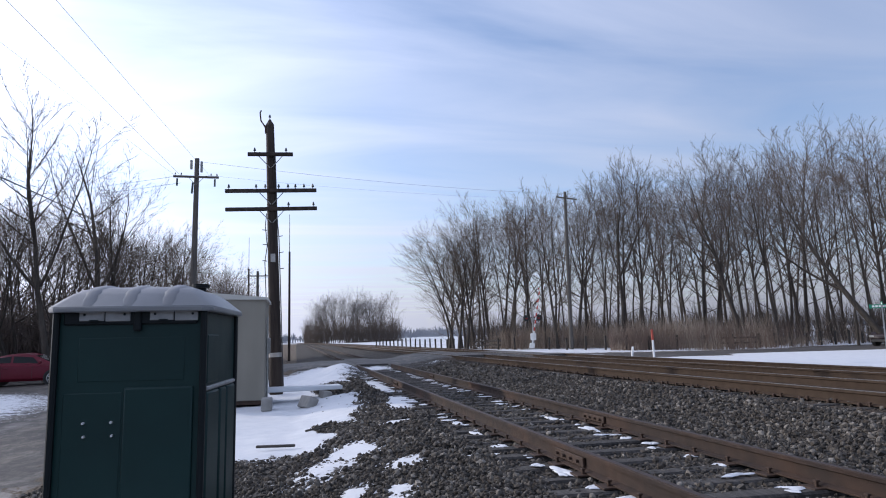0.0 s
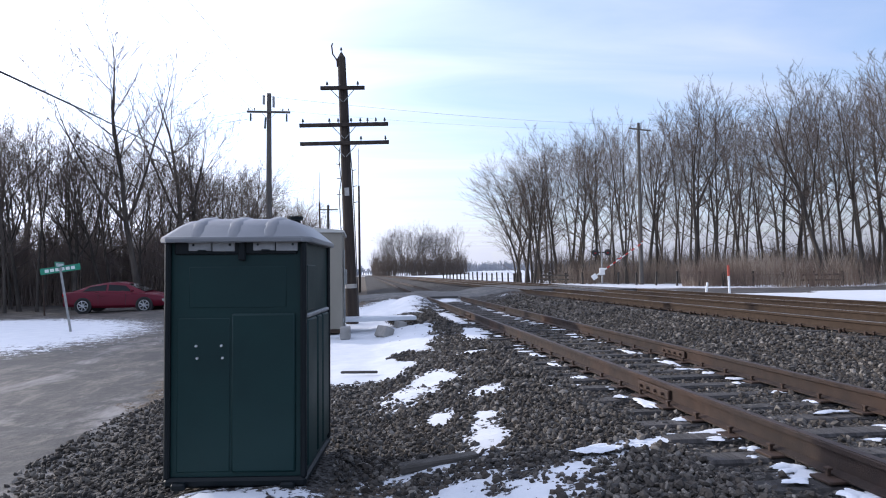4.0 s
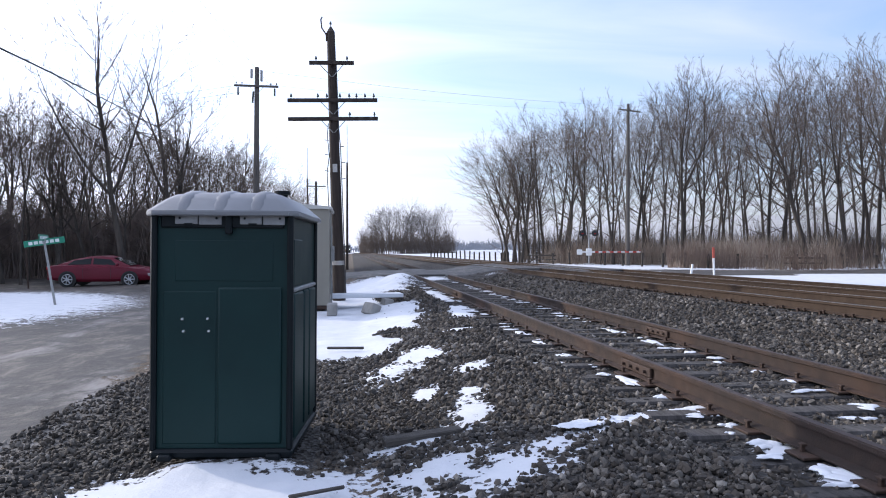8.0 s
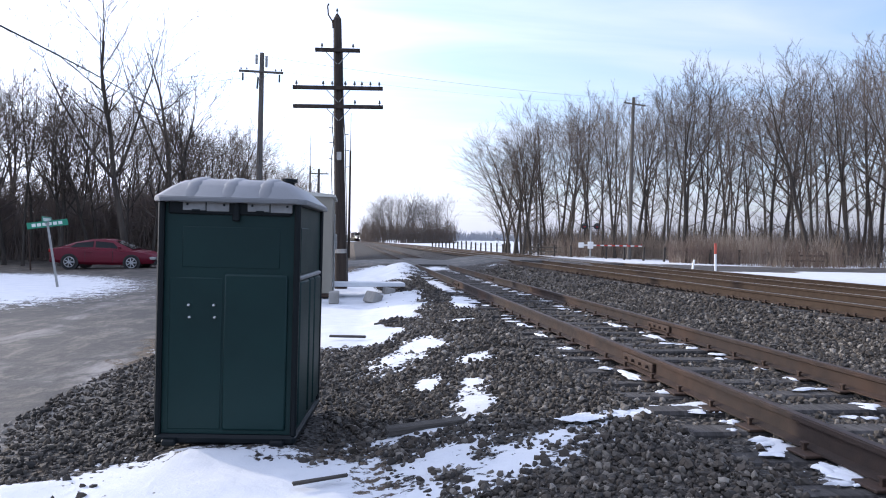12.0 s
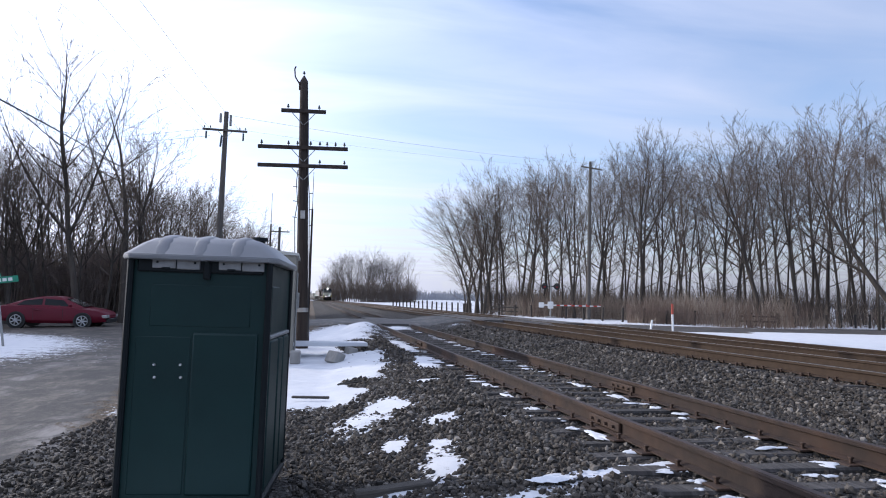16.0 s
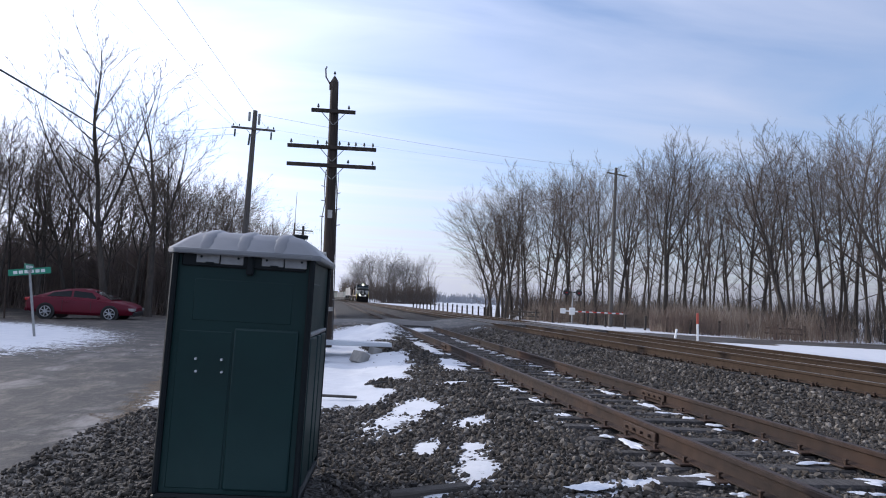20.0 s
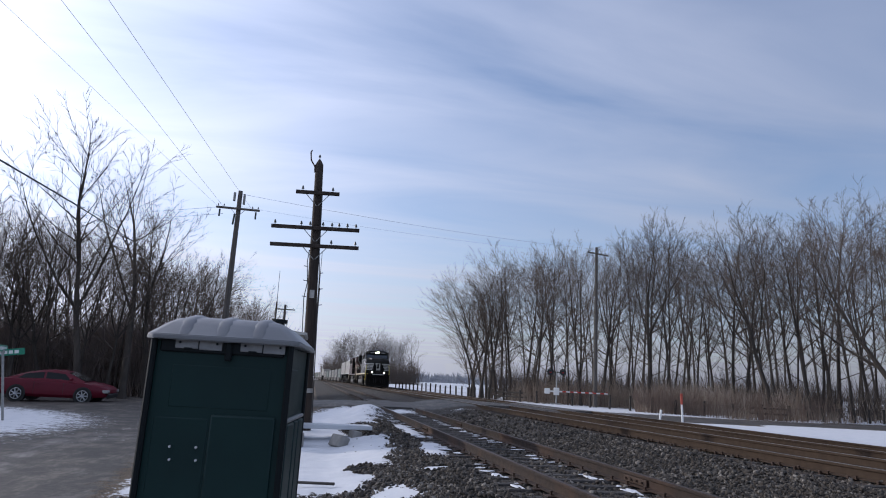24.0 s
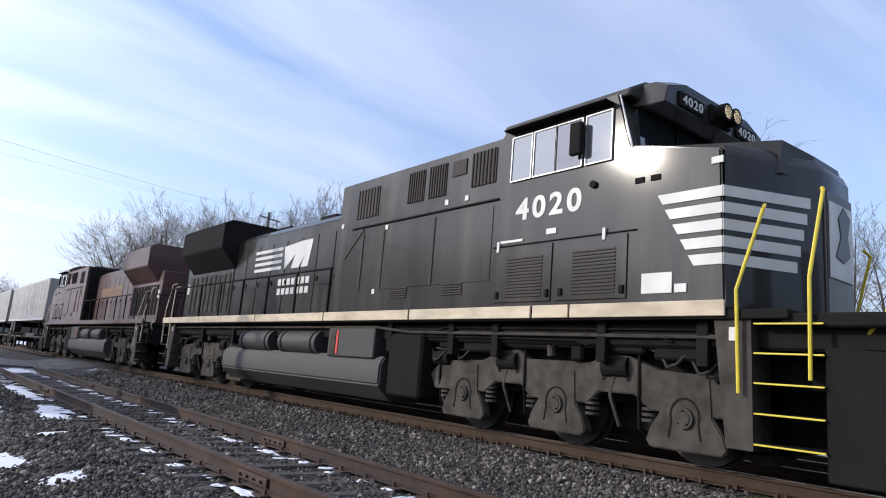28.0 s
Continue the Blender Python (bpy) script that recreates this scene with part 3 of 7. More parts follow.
    l.new(mth("ADD", mth("MULTIPLY", mth("MULTIPLY", cell.outputs["Distance"], 8.0), mth("SUBTRACT", 1.0, mth("MAXIMUM", ft, fs), True)),
              mth("ADD", mth("MULTIPLY", mid, 0.6), mth("MULTIPLY", fine, 0.35))), h1.inputs["Height"])
    l.new(h1.outputs[0], b.inputs["Normal"])
    return m


ground = link("ground", build_ground(), ground_material())
tagged(ground, "flat winter ground of gravel, worn asphalt and patchy snow", "ground", kind="structure")

# ---- tracks ----


def rail_section(head=0.036, foot=0.07, h=0.17):
    return [(-foot, 0), (foot, 0), (foot, 0.012), (0.012, 0.03), (0.012, h - 0.045), (head, h - 0.035), (head, h - 0.006), (head - 0.008, h),
            (-head + 0.008, h), (-head, h - 0.006), (-head, h - 0.035), (-0.012, h - 0.045), (-0.012, 0.03), (-foot, 0.012)]


def rail(x, top, y0, y1, step, mat, parent, curve=None):
    b = Build()
    sec = rail_section()
    ys = list(np.arange(y0, y1, step)) + [y1]
    b.loft([[(x + (curve(y) if curve else 0) + px, y, top - 0.17 + pz) for px, pz in sec] for y in ys])
    return part("rail", b, mat, parent)


def railhead(x, top, y0, y1, parent, mat, curve=None):
    b = Build()
    ys = list(np.arange(y0, y1, 6.0)) + [y1]
    b.loft([[(x + (curve(y) if curve else 0) + px, y, top + pz) for px, pz in ((-0.027, -0.002), (0.027, -0.002), (0.027, 0.003), (-0.027, 0.003))] for y in ys])
    return part("running_surface", b, mat, parent)


def wonky(seed):
    r = random.Random(seed)
    b = Build()
    b.slab(-1.28, 1.28, -0.11, 0.11, -0.17, 0.0, 0.018)
    b.v = [(x + r.uniform(-0.01, 0.01), y + r.uniform(-0.008, 0.008), z + r.uniform(-0.008, 0.004)) for x, y, z in b.v]
    return b.mesh("tie")


siding = thing("siding_track", "rusty little-used siding track on weathered wooden ties", "railway track", pose(0, 0, 0), kind="structure")
main_line = thing("main_track", "main line railway track with worn rails in deep ballast", "railway track", pose(0, 0, 0), kind="structure")
far_line = thing("main_track", "second main line track beyond the first in brown-stained ballast", "railway track", pose(0, 0, 0), kind="structure")
for rx in (NEAR_L, NEAR_R):
    r_ob = rail(rx, NEAR_TOP, -14.0, 30.4, 0.9, M_RUST, siding)
    railhead(rx, NEAR_TOP, -14.0, 30.4, r_ob, M_RAILTOP)
    r_ob = rail(rx, NEAR_TOP, 41.6, 200, 8, M_RUST, siding)
for side in (-1, 1):
    r_ob = rail(MAIN_C + side * 0.7525, MAIN_TOP, -60, 640, 5.0, M_MAINRAIL, main_line, bend)
    railhead(MAIN_C + side * 0.7525, MAIN_TOP, -60, 640, r_ob, M_SHINE, bend)
    r_ob = rail(FAR_C + side * 0.7525, FAR_TOP, -60, 640, 5.0, M_MAINRAIL, far_line, bend)
    railhead(FAR_C + side * 0.7525, FAR_TOP, -60, 640, r_ob, M_SHINE, bend)

TIE_MESHES = [wonky(i) for i in range(5)]
PLATE = Build().slab(-0.17, 0.17, -0.09, 0.09, 0, 0.018, 0.004).mesh("tie_plate")
ANCHOR = Build().slab(-0.10, 0.10, -0.02, 0.02, -0.05, 0.004, 0.006).slab(-0.105, -0.07, -0.022, 0.022, -0.01, 0.03, 0.006).mesh("rail_anchor")
SPIKE = Build().slab(-0.012, 0.012, -0.012, 0.012, 0, 0.05, 0.003).slab(-0.022, 0.022, -0.018, 0.018, 0.04, 0.055, 0.003).mesh("spike")


def lay_ties():
    r = random.Random(11)
    y, k = -3.0, 0
    while y < 30.2:
        c = (NEAR_L + NEAR_R) / 2
        t = link("tie", TIE_MESHES[k % 5], M_TIE, siding)
        t.matrix_basis = pose(c + r.uniform(-0.09, 0.07), y, NEAR_TOP - 0.185 + r.uniform(-0.012, 0.006), r.uniform(-0.5, 0.5), r.uniform(-0.4, 0.4), r.uniform(-1.6, 1.6))
        if 2 < y < 22:
            for rx in (NEAR_L, NEAR_R):
                p = link("tie_plate", PLATE, M_PLATE, siding)
                p.matrix_basis = pose(rx, y, NEAR_TOP - 0.186)
                if y < 14:
                    for sx in (-0.09, 0.09):
                        s = link("spike", SPIKE, M_PLATE, siding)
                        s.matrix_basis = pose(rx + sx, y + r.uniform(-0.04, 0.04), NEAR_TOP - 0.172, 0, 0, 90)
        y += 0.535 + r.uniform(-0.03, 0.03)
        k += 1
    y = -4.0
    while y < 100:
        if abs(y - ROAD_Y) > ROAD_HALF - 0.4:
            t = link("tie", TIE_MESHES[k % 5], M_TIE, main_line)
            t.matrix_basis = pose(MAIN_C + r.uniform(-0.05, 0.05), y, MAIN_TOP - 0.19 + r.uniform(-0.01, 0.004), 0, 0, r.uniform(-1, 1))
            if y < 60:
                t = link("tie", TIE_MESHES[(k + 2) % 5], M_TIE, far_line)
                t.matrix_basis = pose(FAR_C + r.uniform(-0.05, 0.05), y, FAR_TOP - 0.19 + r.uniform(-0.01, 0.004), 0, 0, r.uniform(-1, 1))
        if 2 < y < 24:
            # rail anchors and spike heads along the near rail's foot
            for sx in (-0.09, 0.09):
                p = link("spike", SPIKE, M_PLATE, main_line)
                p.matrix_basis = pose(MAIN_C - 0.7525 + sx, y + r.uniform(-0.06, 0.06), MAIN_TOP - 0.178, 0, 0, 90)
            p = link("rail_anchor", ANCHOR, M_PLATE, main_line)
            p.matrix_basis = pose(MAIN_C - 0.7525, y + 0.15 + r.uniform(-0.03, 0.03), MAIN_TOP - 0.17)
        y += 0.52
        k += 1


lay_ties()
# bolted joint bars on the siding
JOINT = Build().slab(-0.016, 0.016, -0.34, 0.34, 0, 0.085, 0.006)
for q in (-0.24, -0.08, 0.08, 0.24):
    JOINT.tube((-0.045, q, 0.042), (0.045, q, 0.042), 0.016, n=6)
JOINT = JOINT.mesh("joint_bar")
for jx, jy in ((NEAR_R, 9.7), (NEAR_L, 7.0), (NEAR_R, 21.3), (NEAR_L, 18.6)):
    for s in (-0.03, 0.03):
        link("joint_bar", JOINT, M_PLATE, siding, loc=(jx + s, jy, NEAR_TOP - 0.135))
# crossing surface between the rails
crossing = thing("crossing_surface", "dark plank and asphalt level-crossing surface flush with the rails", "level crossing", pose(0, 0, 0), kind="structure")
M_CROSS = material("crossing_asphalt", (0.085, 0.08, 0.075), 0.85, 0, (0.055, 0.05, 0.048), 3, 0.8, 50, 0.4, (0.13, 0.12, 0.11), 0.7)
for cx0, cx1, top in ((NEAR_L + 0.1, NEAR_R - 0.06, NEAR_TOP), (MAIN_C - 0.65, MAIN_C + 0.69, MAIN_TOP), (FAR_C - 0.65, FAR_C + 0.69, FAR_TOP)):
    for i in range(4):
        part("crossing_panel", Build().slab(cx0, cx1, 30.9 + i * 2.55, 30.9 + i * 2.55 + 2.52, top - 0.14, top - 0.004, 0.01), M_CROSS, crossing)

# ---- portable toilet cabin ----


def portable_toilet(m):
    t = thing("portable_toilet", "dark green plastic portable toilet with pale ribbed roof", "portable toilet", m)
    w, d, h = 0.485, 0.57, 1.77
    # skid base
    base = part("base", Build().slab(-w - 0.02, w + 0.02, -d - 0.03, d + 0.03, 0.0, 0.07, 0.02), M_POTTYBLACK, t)
    for sx in (-0.38, 0.38):
        part("skid", Build().slab(sx - 0.05, sx + 0.05, -d - 0.09, d + 0.09, 0.0, 0.05, 0.012), M_POTTYBLACK, base)
    body = part("body", Build().slab(-w + 0.004, w - 0.004, -d + 0.016, d - 0.016, 0.05, h - 0.03, 0.006), M_POTTY, t)
    for sx in (-1, 1):
        for sy in (-1, 1):
            part("corner_post", Build().slab(sx * w - 0.022, sx * w + 0.022, sy * d - 0.022, sy * d + 0.022, 0.06, h - 0.02, 0.012), M_POTTYBLACK, t)
    # rear wall: shallow moulded panels, one a step proud of the other, under a black header
    part("wall_panel", Build().slab(-0.425, -0.045, -d + 0.012, -d + 0.03, 0.10, 1.20, 0.016), M_POTTY, t, bevel=0.005)
    part("wall_panel", Build().slab(-0.032, 0.425, -d - 0.004, -d + 0.03, 0.10, 1.23, 0.02), M_POTTY, t, bevel=0.008)
    part("wall_panel", Build().slab(-0.34, 0.36, -d + 0.012, -d + 0.03, 1.27, 1.57, 0.016), M_POTTY, t, bevel=0.005)
    header = part("header", Build().slab(-0.44, 0.44, -d - 0.004, -d + 0.03, 1.655, 1.775, 0.01), M_POTTYBLACK, t)
    for x0, x1 in ((-0.335, -0.005), (0.125, 0.445)):
        xm = (x0 + x1) / 2
        for a, b2, drop in ((x0, xm - 0.004, 0.0), (xm + 0.004, x1, 0.004)):
            v = part("vent_strip", Build().slab(a, b2, -d - 0.014, -d, 1.682 - drop, 1.768 - drop, 0.006), M_VENT, header)
        part("vent_notch", Build().slab(xm + 0.03, xm + 0.09, -d - 0.017, -d - 0.01, 1.752, 1.772, 0.003), M_POTTYBLACK, header)
        part("vent_notch", Build().slab(xm - 0.10, xm - 0.04, -d - 0.017, -d - 0.01, 1.676, 1.69, 0.003), M_POTTYBLACK, header)
        for xx in (x0 + 0.035, x1 - 0.035):
            part("rivet", Build().tube((xx, -d - 0.018, 1.725), (xx, -d - 0.010, 1.725), 0.009, n=8), M_POTTYBLACK, header)
    part("centre_post", Build().slab(0.02, 0.07, -d - 0.024, -d + 0.02, 1.61, 1.775, 0.01), M_POTTYBLACK, t)
    for bx, bz in ((-0.285, 1.0), (-0.105, 1.002), (-0.277, 0.912), (-0.097, 0.914)):
        part("bolt", Build().tube((bx, -d - 0.004, bz), (bx, -d + 0.014, bz), 0.008, 0.010, n=8), M_BOLT, t)
    # side wall: recessed vent panel and moulded ribs
    for sx in (-1, 1):
        x = sx * w
        part("side_panel", Build().slab(min(x, x + sx * 0.012) - 0.012, max(x, x + sx * 0.012) + 0.0, -0.48, -0.12, 1.24, 1.58, 0.012), M_POTTY, t)
        for y0, y1 in ((-0.50, -0.12), (-0.06, 0.14), (0.19, 0.49)):
            part("side_rib", Build().slab(min(x, x + sx * 0.022) - 0.01, max(x, x + sx * 0.022), y0, y1, 0.12, 1.18, 0.02), M_POTTY, t, bevel=0.006)
        part("side_sill", Build().slab(x - 0.022, x + 0.022, -0.5, 0.5, 1.19, 1.22, 0.008), M_VENT, t)
    # door on the far side
    door = part("door", Build().slab(-0.42, 0.42, d - 0.01, d + 0.035, 0.16, 1.72, 0.02), M_POTTY, t)
    part("door_latch", Build().slab(0.28, 0.38, d + 0.03, d + 0.055, 0.95, 1.1, 0.01), M_POTTYBLACK, door)
    # roof: low hipped dome with cross ribs
    rings = []
    for z, ix, iy in ((-0.028, -0.058, -0.06), (0.006, -0.058, -0.06), (0.02, -0.04, -0.045), (0.095, 0.045, 0.03), (0.138, 0.10, 0.11), (0.158, 0.17, 0.22), (0.165, 0.26, 0.42)):
        x, y, c = w - ix, d - iy, 0.06
        rings.append([(-x + c, -y, h + z), (x - c, -y, h + z), (x, -y + c, h + z), (x, y - c, h + z), (x - c, y, h + z), (-x + c, y, h + z), (-x, y - c, h + z), (-x, -y + c, h + z)])
    roof = part("roof", Build().loft(rings), M_POTTYROOF, t, bevel=0.006)
    for rx in (-0.265, -0.005, 0.255):
        b = Build()
        sec = [(-d - 0.052, h + 0.014), (-d - 0.01, h + 0.066), (-d + 0.05, h + 0.12), (-d + 0.14, h + 0.155), (-d + 0.30, h + 0.178), (d - 0.30, h + 0.178), (d - 0.14, h + 0.155), (d - 0.01, h + 0.066), (d + 0.052, h + 0.014)]
        ridge = [(-0.075, -0.045), (-0.055, -0.012), (-0.035, 0.0), (0.02, 0.0), (0.04, -0.012), (0.06, -0.045)]
        b.loft([[(rx + px, y, z + pz) for px, pz in ridge] for y, z in sec])
        part("roof_rib", b, M_POTTYROOF, roof, smooth=True)
    pipe = part("vent_pipe", Build().tube((0.24, 0.36, h + 0.1), (0.24, 0.36, h + 0.205), 0.045, n=14), M_POTTYBLACK, t)
    part("pipe_cap", Build().tube((0.24, 0.36, h + 0.205), (0.24, 0.36, h + 0.235), 0.07, n=14), M_POTTYBLACK, pipe)
    return t


potty = portable_toilet(pose(-0.662, 6.32, 0.06, 0, 0.4, -5.5))


# ---- equipment shed behind it ----
def equipment_shed(m):
    t = thing("equipment_shed", "beige painted steel equipment shed with a shallow roof", "shed", m)
    part("body", Build().slab(-1.3, 1.3, 0, 2.2, 0.1, 2.58, 0.015), M_SHED, t)
    part("base_frame", Build().slab(-1.27, 1.27, 0.03, 2.17, 0, 0.12, 0.01), M_PLATE, t)
    b = Build().prism([(-1.36, 2.56), (1.36, 2.52), (1.36, 2.58), (0.0, 2.70), (-1.36, 2.66)], "y", -0.06, 2.26)
    part("roof", b, M_SHEDROOF, t)
    for x in (-0.65, 0.0, 0.65):
        part("wall_seam", Build().slab(x - 0.012, x + 0.012, -0.012, 0.01, 0.12, 2.55, 0.003), M_SHED, t)
    for y in (0.75, 1.5):
        part("wall_seam", Build().slab(1.29, 1.312, y - 0.012, y + 0.012, 0.12, 2.5, 0.003), M_SHED, t)
    part("conduit", Build().tube((1.34, 0.35, 0.0), (1.34, 0.35, 2.1), 0.022), M_GALV, t)
    box = part("meter_box", Build().slab(1.3, 1.4, 0.55, 0.85, 1.2, 1.6, 0.01), M_GALV, t)
    return t


equipment_shed(pose(-1.64, 17.75, 0.09))


# ---- line poles ----
def line_pole(m, arms, height, r0, r1, mat, name, label, guy=True):
    t = thing(name, label, "utility pole", m)
    part("pole", Build().tube((0, 0, -0.6), (0, 0, height), r0, r1, 14), mat, t, smooth=True)
    for z, half, pins, pair in arms:
        a = part("crossarm", Build().slab(-half, half, -r1 - 0.10, -r1 - 0.005, z - 0.055, z + 0.055, 0.008), mat, t)
        for s in (-1, 1):
            part("arm_brace", Build().tube((s * 0.36, -r1 - 0.05, z - 0.05), (s * 0.02, -r1 - 0.02, z - 0.42), 0.013, n=6), M_GALV, a)
        for px in pins:
            p = part("pin", Build().tube((px, -r1 - 0.05, z + 0.05), (px, -r1 - 0.05, z + 0.14), 0.012, n=6), M_WIRE, a)
            part("insulator", Build().tube((px, -r1 - 0.05, z + 0.11), (px, -r1 - 0.05, z + 0.17), 0.045, 0.03, 10).tube((px, -r1 - 0.05, z + 0.17), (px, -r1 - 0.05, z + 0.21), 0.03, 0.015, 10), M_INSUL, a)
    return t


pole_1 = line_pole(pose(-0.17, 21.6, 0.08, -0.4, -1.75, 0),
                   [(7.25, 0.68, (-0.47, 0.47), 0), (6.10, 1.36, (-1.25, -0.45, -0.18, 0.22, 0.5, 0.72, 0.98, 1.25), 0), (5.53, 1.36, (1.25, 0.5), 0)],
                   8.25, 0.20, 0.125, M_POLE, "line_pole", "dark creosoted railway line pole with three crossarms, leaning slightly")
cap = part("pole_cap", Build().tube((0, 0, 8.25), (0, 0, 8.42), 0.125, 0.03, 12), M_POLE, pole_1)
part("tip_insulator", Build().tube((0, 0, 8.40), (0, 0, 8.52), 0.012, n=6).tube((0, 0, 8.5), (0, 0, 8.58), 0.045, 0.02, 10), M_INSUL, pole_1)
part("bent_bracket", Build().path([(-0.08, 0, 8.02), (-0.17, 0, 8.22), (-0.27, 0, 8.38), (-0.29, 0, 8.64), (-0.25, 0, 8.72)], 0.022).slab(-0.16, -0.09, -0.06, 0.06, 7.98, 8.22, 0.01), M_PLATE, pole_1)
part("band", Build().tube((0, 0, 1.05), (0, 0, 1.18), 0.208, 0.207, 14), M_METALPALE, pole_1, "pale metal band")
part("cable_run", Build().path([(-0.16, -0.14, 5.4), (-0.2, -0.16, 5.0), (-0.16, -0.16, 4.4), (-0.24, -0.16, 3.9), (-0.19, -0.16, 0)], 0.014, 6), M_WIRE, pole_1)
part("cable_run", Build().path([(0.14, -0.12, 7.2), (0.15, -0.12, 5.3), (0.19, -0.14, 4.6), (0.21, -0.16, 0.1)], 0.016, 6), M_WIRE, pole_1)
for k, (sz, sx) in enumerate(((4.9, -0.17), (4.7, 0.17), (4.45, -0.17), (4.2, 0.18), (3.95, -0.18), (3.7, 0.18))):
    part("step_peg", Build().tube((sx, 0, sz), (sx * 1.75, 0, sz + 0.02), 0.012, n=6), M_PLATE, pole_1)
part("tag_plate", Build().slab(-0.07, 0.07, -0.17, -0.15, 3.9, 4.15, 0.004), M_METALPALE, pole_1)

pole_2 = line_pole(pose(-4.9, 37.6, 0.1, 0, 0.4, 0), [(10.3, 1.15, (-1.05, -0.75, 0.75, 1.05), 0)], 11.35, 0.19, 0.12, M_POLEGREY,
                   "utility_pole", "grey wooden utility pole with one crossarm and a transformer bracket")
part("pole_top_bracket", Build().slab(-0.35, -0.22, -0.06, 0.06, 10.75, 11.25, 0.02), M_GALV, pole_2)
part("pole_top_bracket", Build().slab(0.18, 0.3, -0.06, 0.06, 10.6, 11.2, 0.02), M_GALV, pole_2)
part("cutout", Build().tube((-0.2, -0.16, 9.4), (-0.16, -0.16, 10.0), 0.055, n=8), M_INSUL, pole_2)
for sx in (-0.95, 0.95):
    part("hanging_insulator", Build().tube((sx, -0.17, 9.8), (sx, -0.17, 10.2), 0.05, n=8), M_INSUL, pole_2)
pole_3 = line_pole(pose(23.3, 54.5, 0.1, 0, 0.5, 20), [(13.3, 1.2, (-1.05, 0.9), 0)], 13.9, 0.2, 0.12, M_POLEGREY,
                   "utility_pole", "tall pale wooden utility pole beside the woods")
pole_4 = line_pole(pose(-3.4, 70.0, 0.0, 0, 0, 0), [(8.2, 1.0, (-0.8, 0.8), 0)], 8.7, 0.18, 0.12, M_POLEGREY,
                   "utility_pole", "distant wooden utility pole beyond the crossing")
mast = thing("slim_mast", "slim dark steel mast beyond the crossing", "pole", pose(-0.17, 58.0, 0.1))
part("shaft", Build().tube((0, 0, -0.3), (0, 0, 9.0), 0.11, 0.08, 10).tube((0, 0, 9.0), (0, 0, 12.2), 0.03, 0.02, 6), M_POLE, mast)
mast_b = copy_thing(mast, pose(-4.3, 70.5, 0.0))


# ---- overhead wires ----
def wire(name, a, b, sag, label, r=0.012):
    pts, a_, b_ = [], Vector(a), Vector(b)
    for i in range(25):
        u = i / 24
        p = a_.lerp(b_, u)
        p.z -= sag * 4 * u * (1 - u)
        pts.append(p)
    b = Build()
    n = 5
    b.loft([[(p.x + r * math.cos(2 * math.pi * i / n), p.y, p.z + r * math.sin(2 * math.pi * i / n)) if abs(b_.y - a_.y) > abs(b_.x - a_.x) else (p.x, p.y + r * math.cos(2 * math.pi * i / n), p.z + r * math.sin(2 * math.pi * i / n)) for i in range(n)] for p in pts])
    return tagged(link(name, b.mesh(name), M_WIRE), label, "wire")


for dx, ex, rad in ((0.75, -6.78, 0.006), (-0.75, -7.57, 0.006), (-1.05, -10.4, 0.0045)):
    wire("overhead_wire", (-4.9 + dx, 37.5, 10.5), (ex, -6.0, 9.5), 0.06, "thin overhead wire strung between utility poles", rad)
wire("overhead_wire", (-4.9, 37.6, 11.3), (23.3, 54.4, 13.8), 0.3, "thin overhead wire strung across the railway", 0.007)
wire("overhead_wire", (-4.9, 37.6, 10.6), (23.3, 54.4, 13.4), 0.35, "thin overhead wire strung across the railway", 0.004)
wire("overhead_wire", (-4.2, 4.0, 3.78), (-10.1, 46.0, 8.2), -0.25, "thick black service cable hanging in front of the trees", 0.018)
for dz in (10.5, 10.1):
    wire("overhead_wire", (-5.6, 37.6, dz), (-60, 60, dz), 1.0, "thin overhead wire running off over the woods", 0.009)

# ---- the train: two diesel locomotives and an intermodal string ----
M_LOCOBLACK = material("black_locomotive_paint", (0.0125, 0.0120, 0.0105), 0.45, 0, (0.026, 0.0245, 0.0205), 1.6, 0.9, 120, 0.08, (0.044, 0.040, 0.032), 0.9, (1, 2.6, 0.38), coat=0.33, coat_rough=0.085, spec=0.10)
M_MAROON = material("maroon_locomotive_paint", (0.048, 0.0105, 0.009), 0.6, 0, (0.024, 0.010, 0.008), 1.3, 0.9, 120, 0.05, (0.065, 0.026, 0.018), 0.5, (1, 0.5, 2.0), coat=0.15)
M_GREYTRUCK = material("dusty_truck_frame", (0.060, 0.053, 0.043), 0.85, 0, (0.026, 0.022, 0.018), 4.5, 0.9, 40, 0.4, spec=0.25)
M_UNDER = material("grimy_underframe", (0.009, 0.0085, 0.008), 0.85, 0, (0.015, 0.014, 0.0125), 3, 0.8, 40, 0.3, spec=0.1)
M_TANK = material("dusty_black_tank", (0.020, 0.0195, 0.018), 0.7, 0, (0.034, 0.032, 0.029), 1.4, 0.8, 60, 0.12)
M_SILL = material("weathered_cream_sill", (0.50, 0.42, 0.29), 0.65, 0, (0.30, 0.24, 0.17), 2.5, 0.8, 60, 0.1, None, 1, (1, 0.7, 2))
M_STRIPE = material("off_white_stripe_paint", (0.50, 0.495, 0.46), 0.5, 0, (0.36, 0.35, 0.32), 3, 0.5, 80, 0.04)
M_YELLOW = material("yellow_handrail_paint", (0.58, 0.46, 0.03), 0.5, 0, (0.42, 0.33, 0.04), 8, 0.5, 60, 0.05)
M_CABGLASS = glass_material("cab_window_glass", (0.10, 0.11, 0.115), 0.03)
M_SHIELD = glass_material("dark_windshield", (0.01, 0.012, 0.014), 0.03)
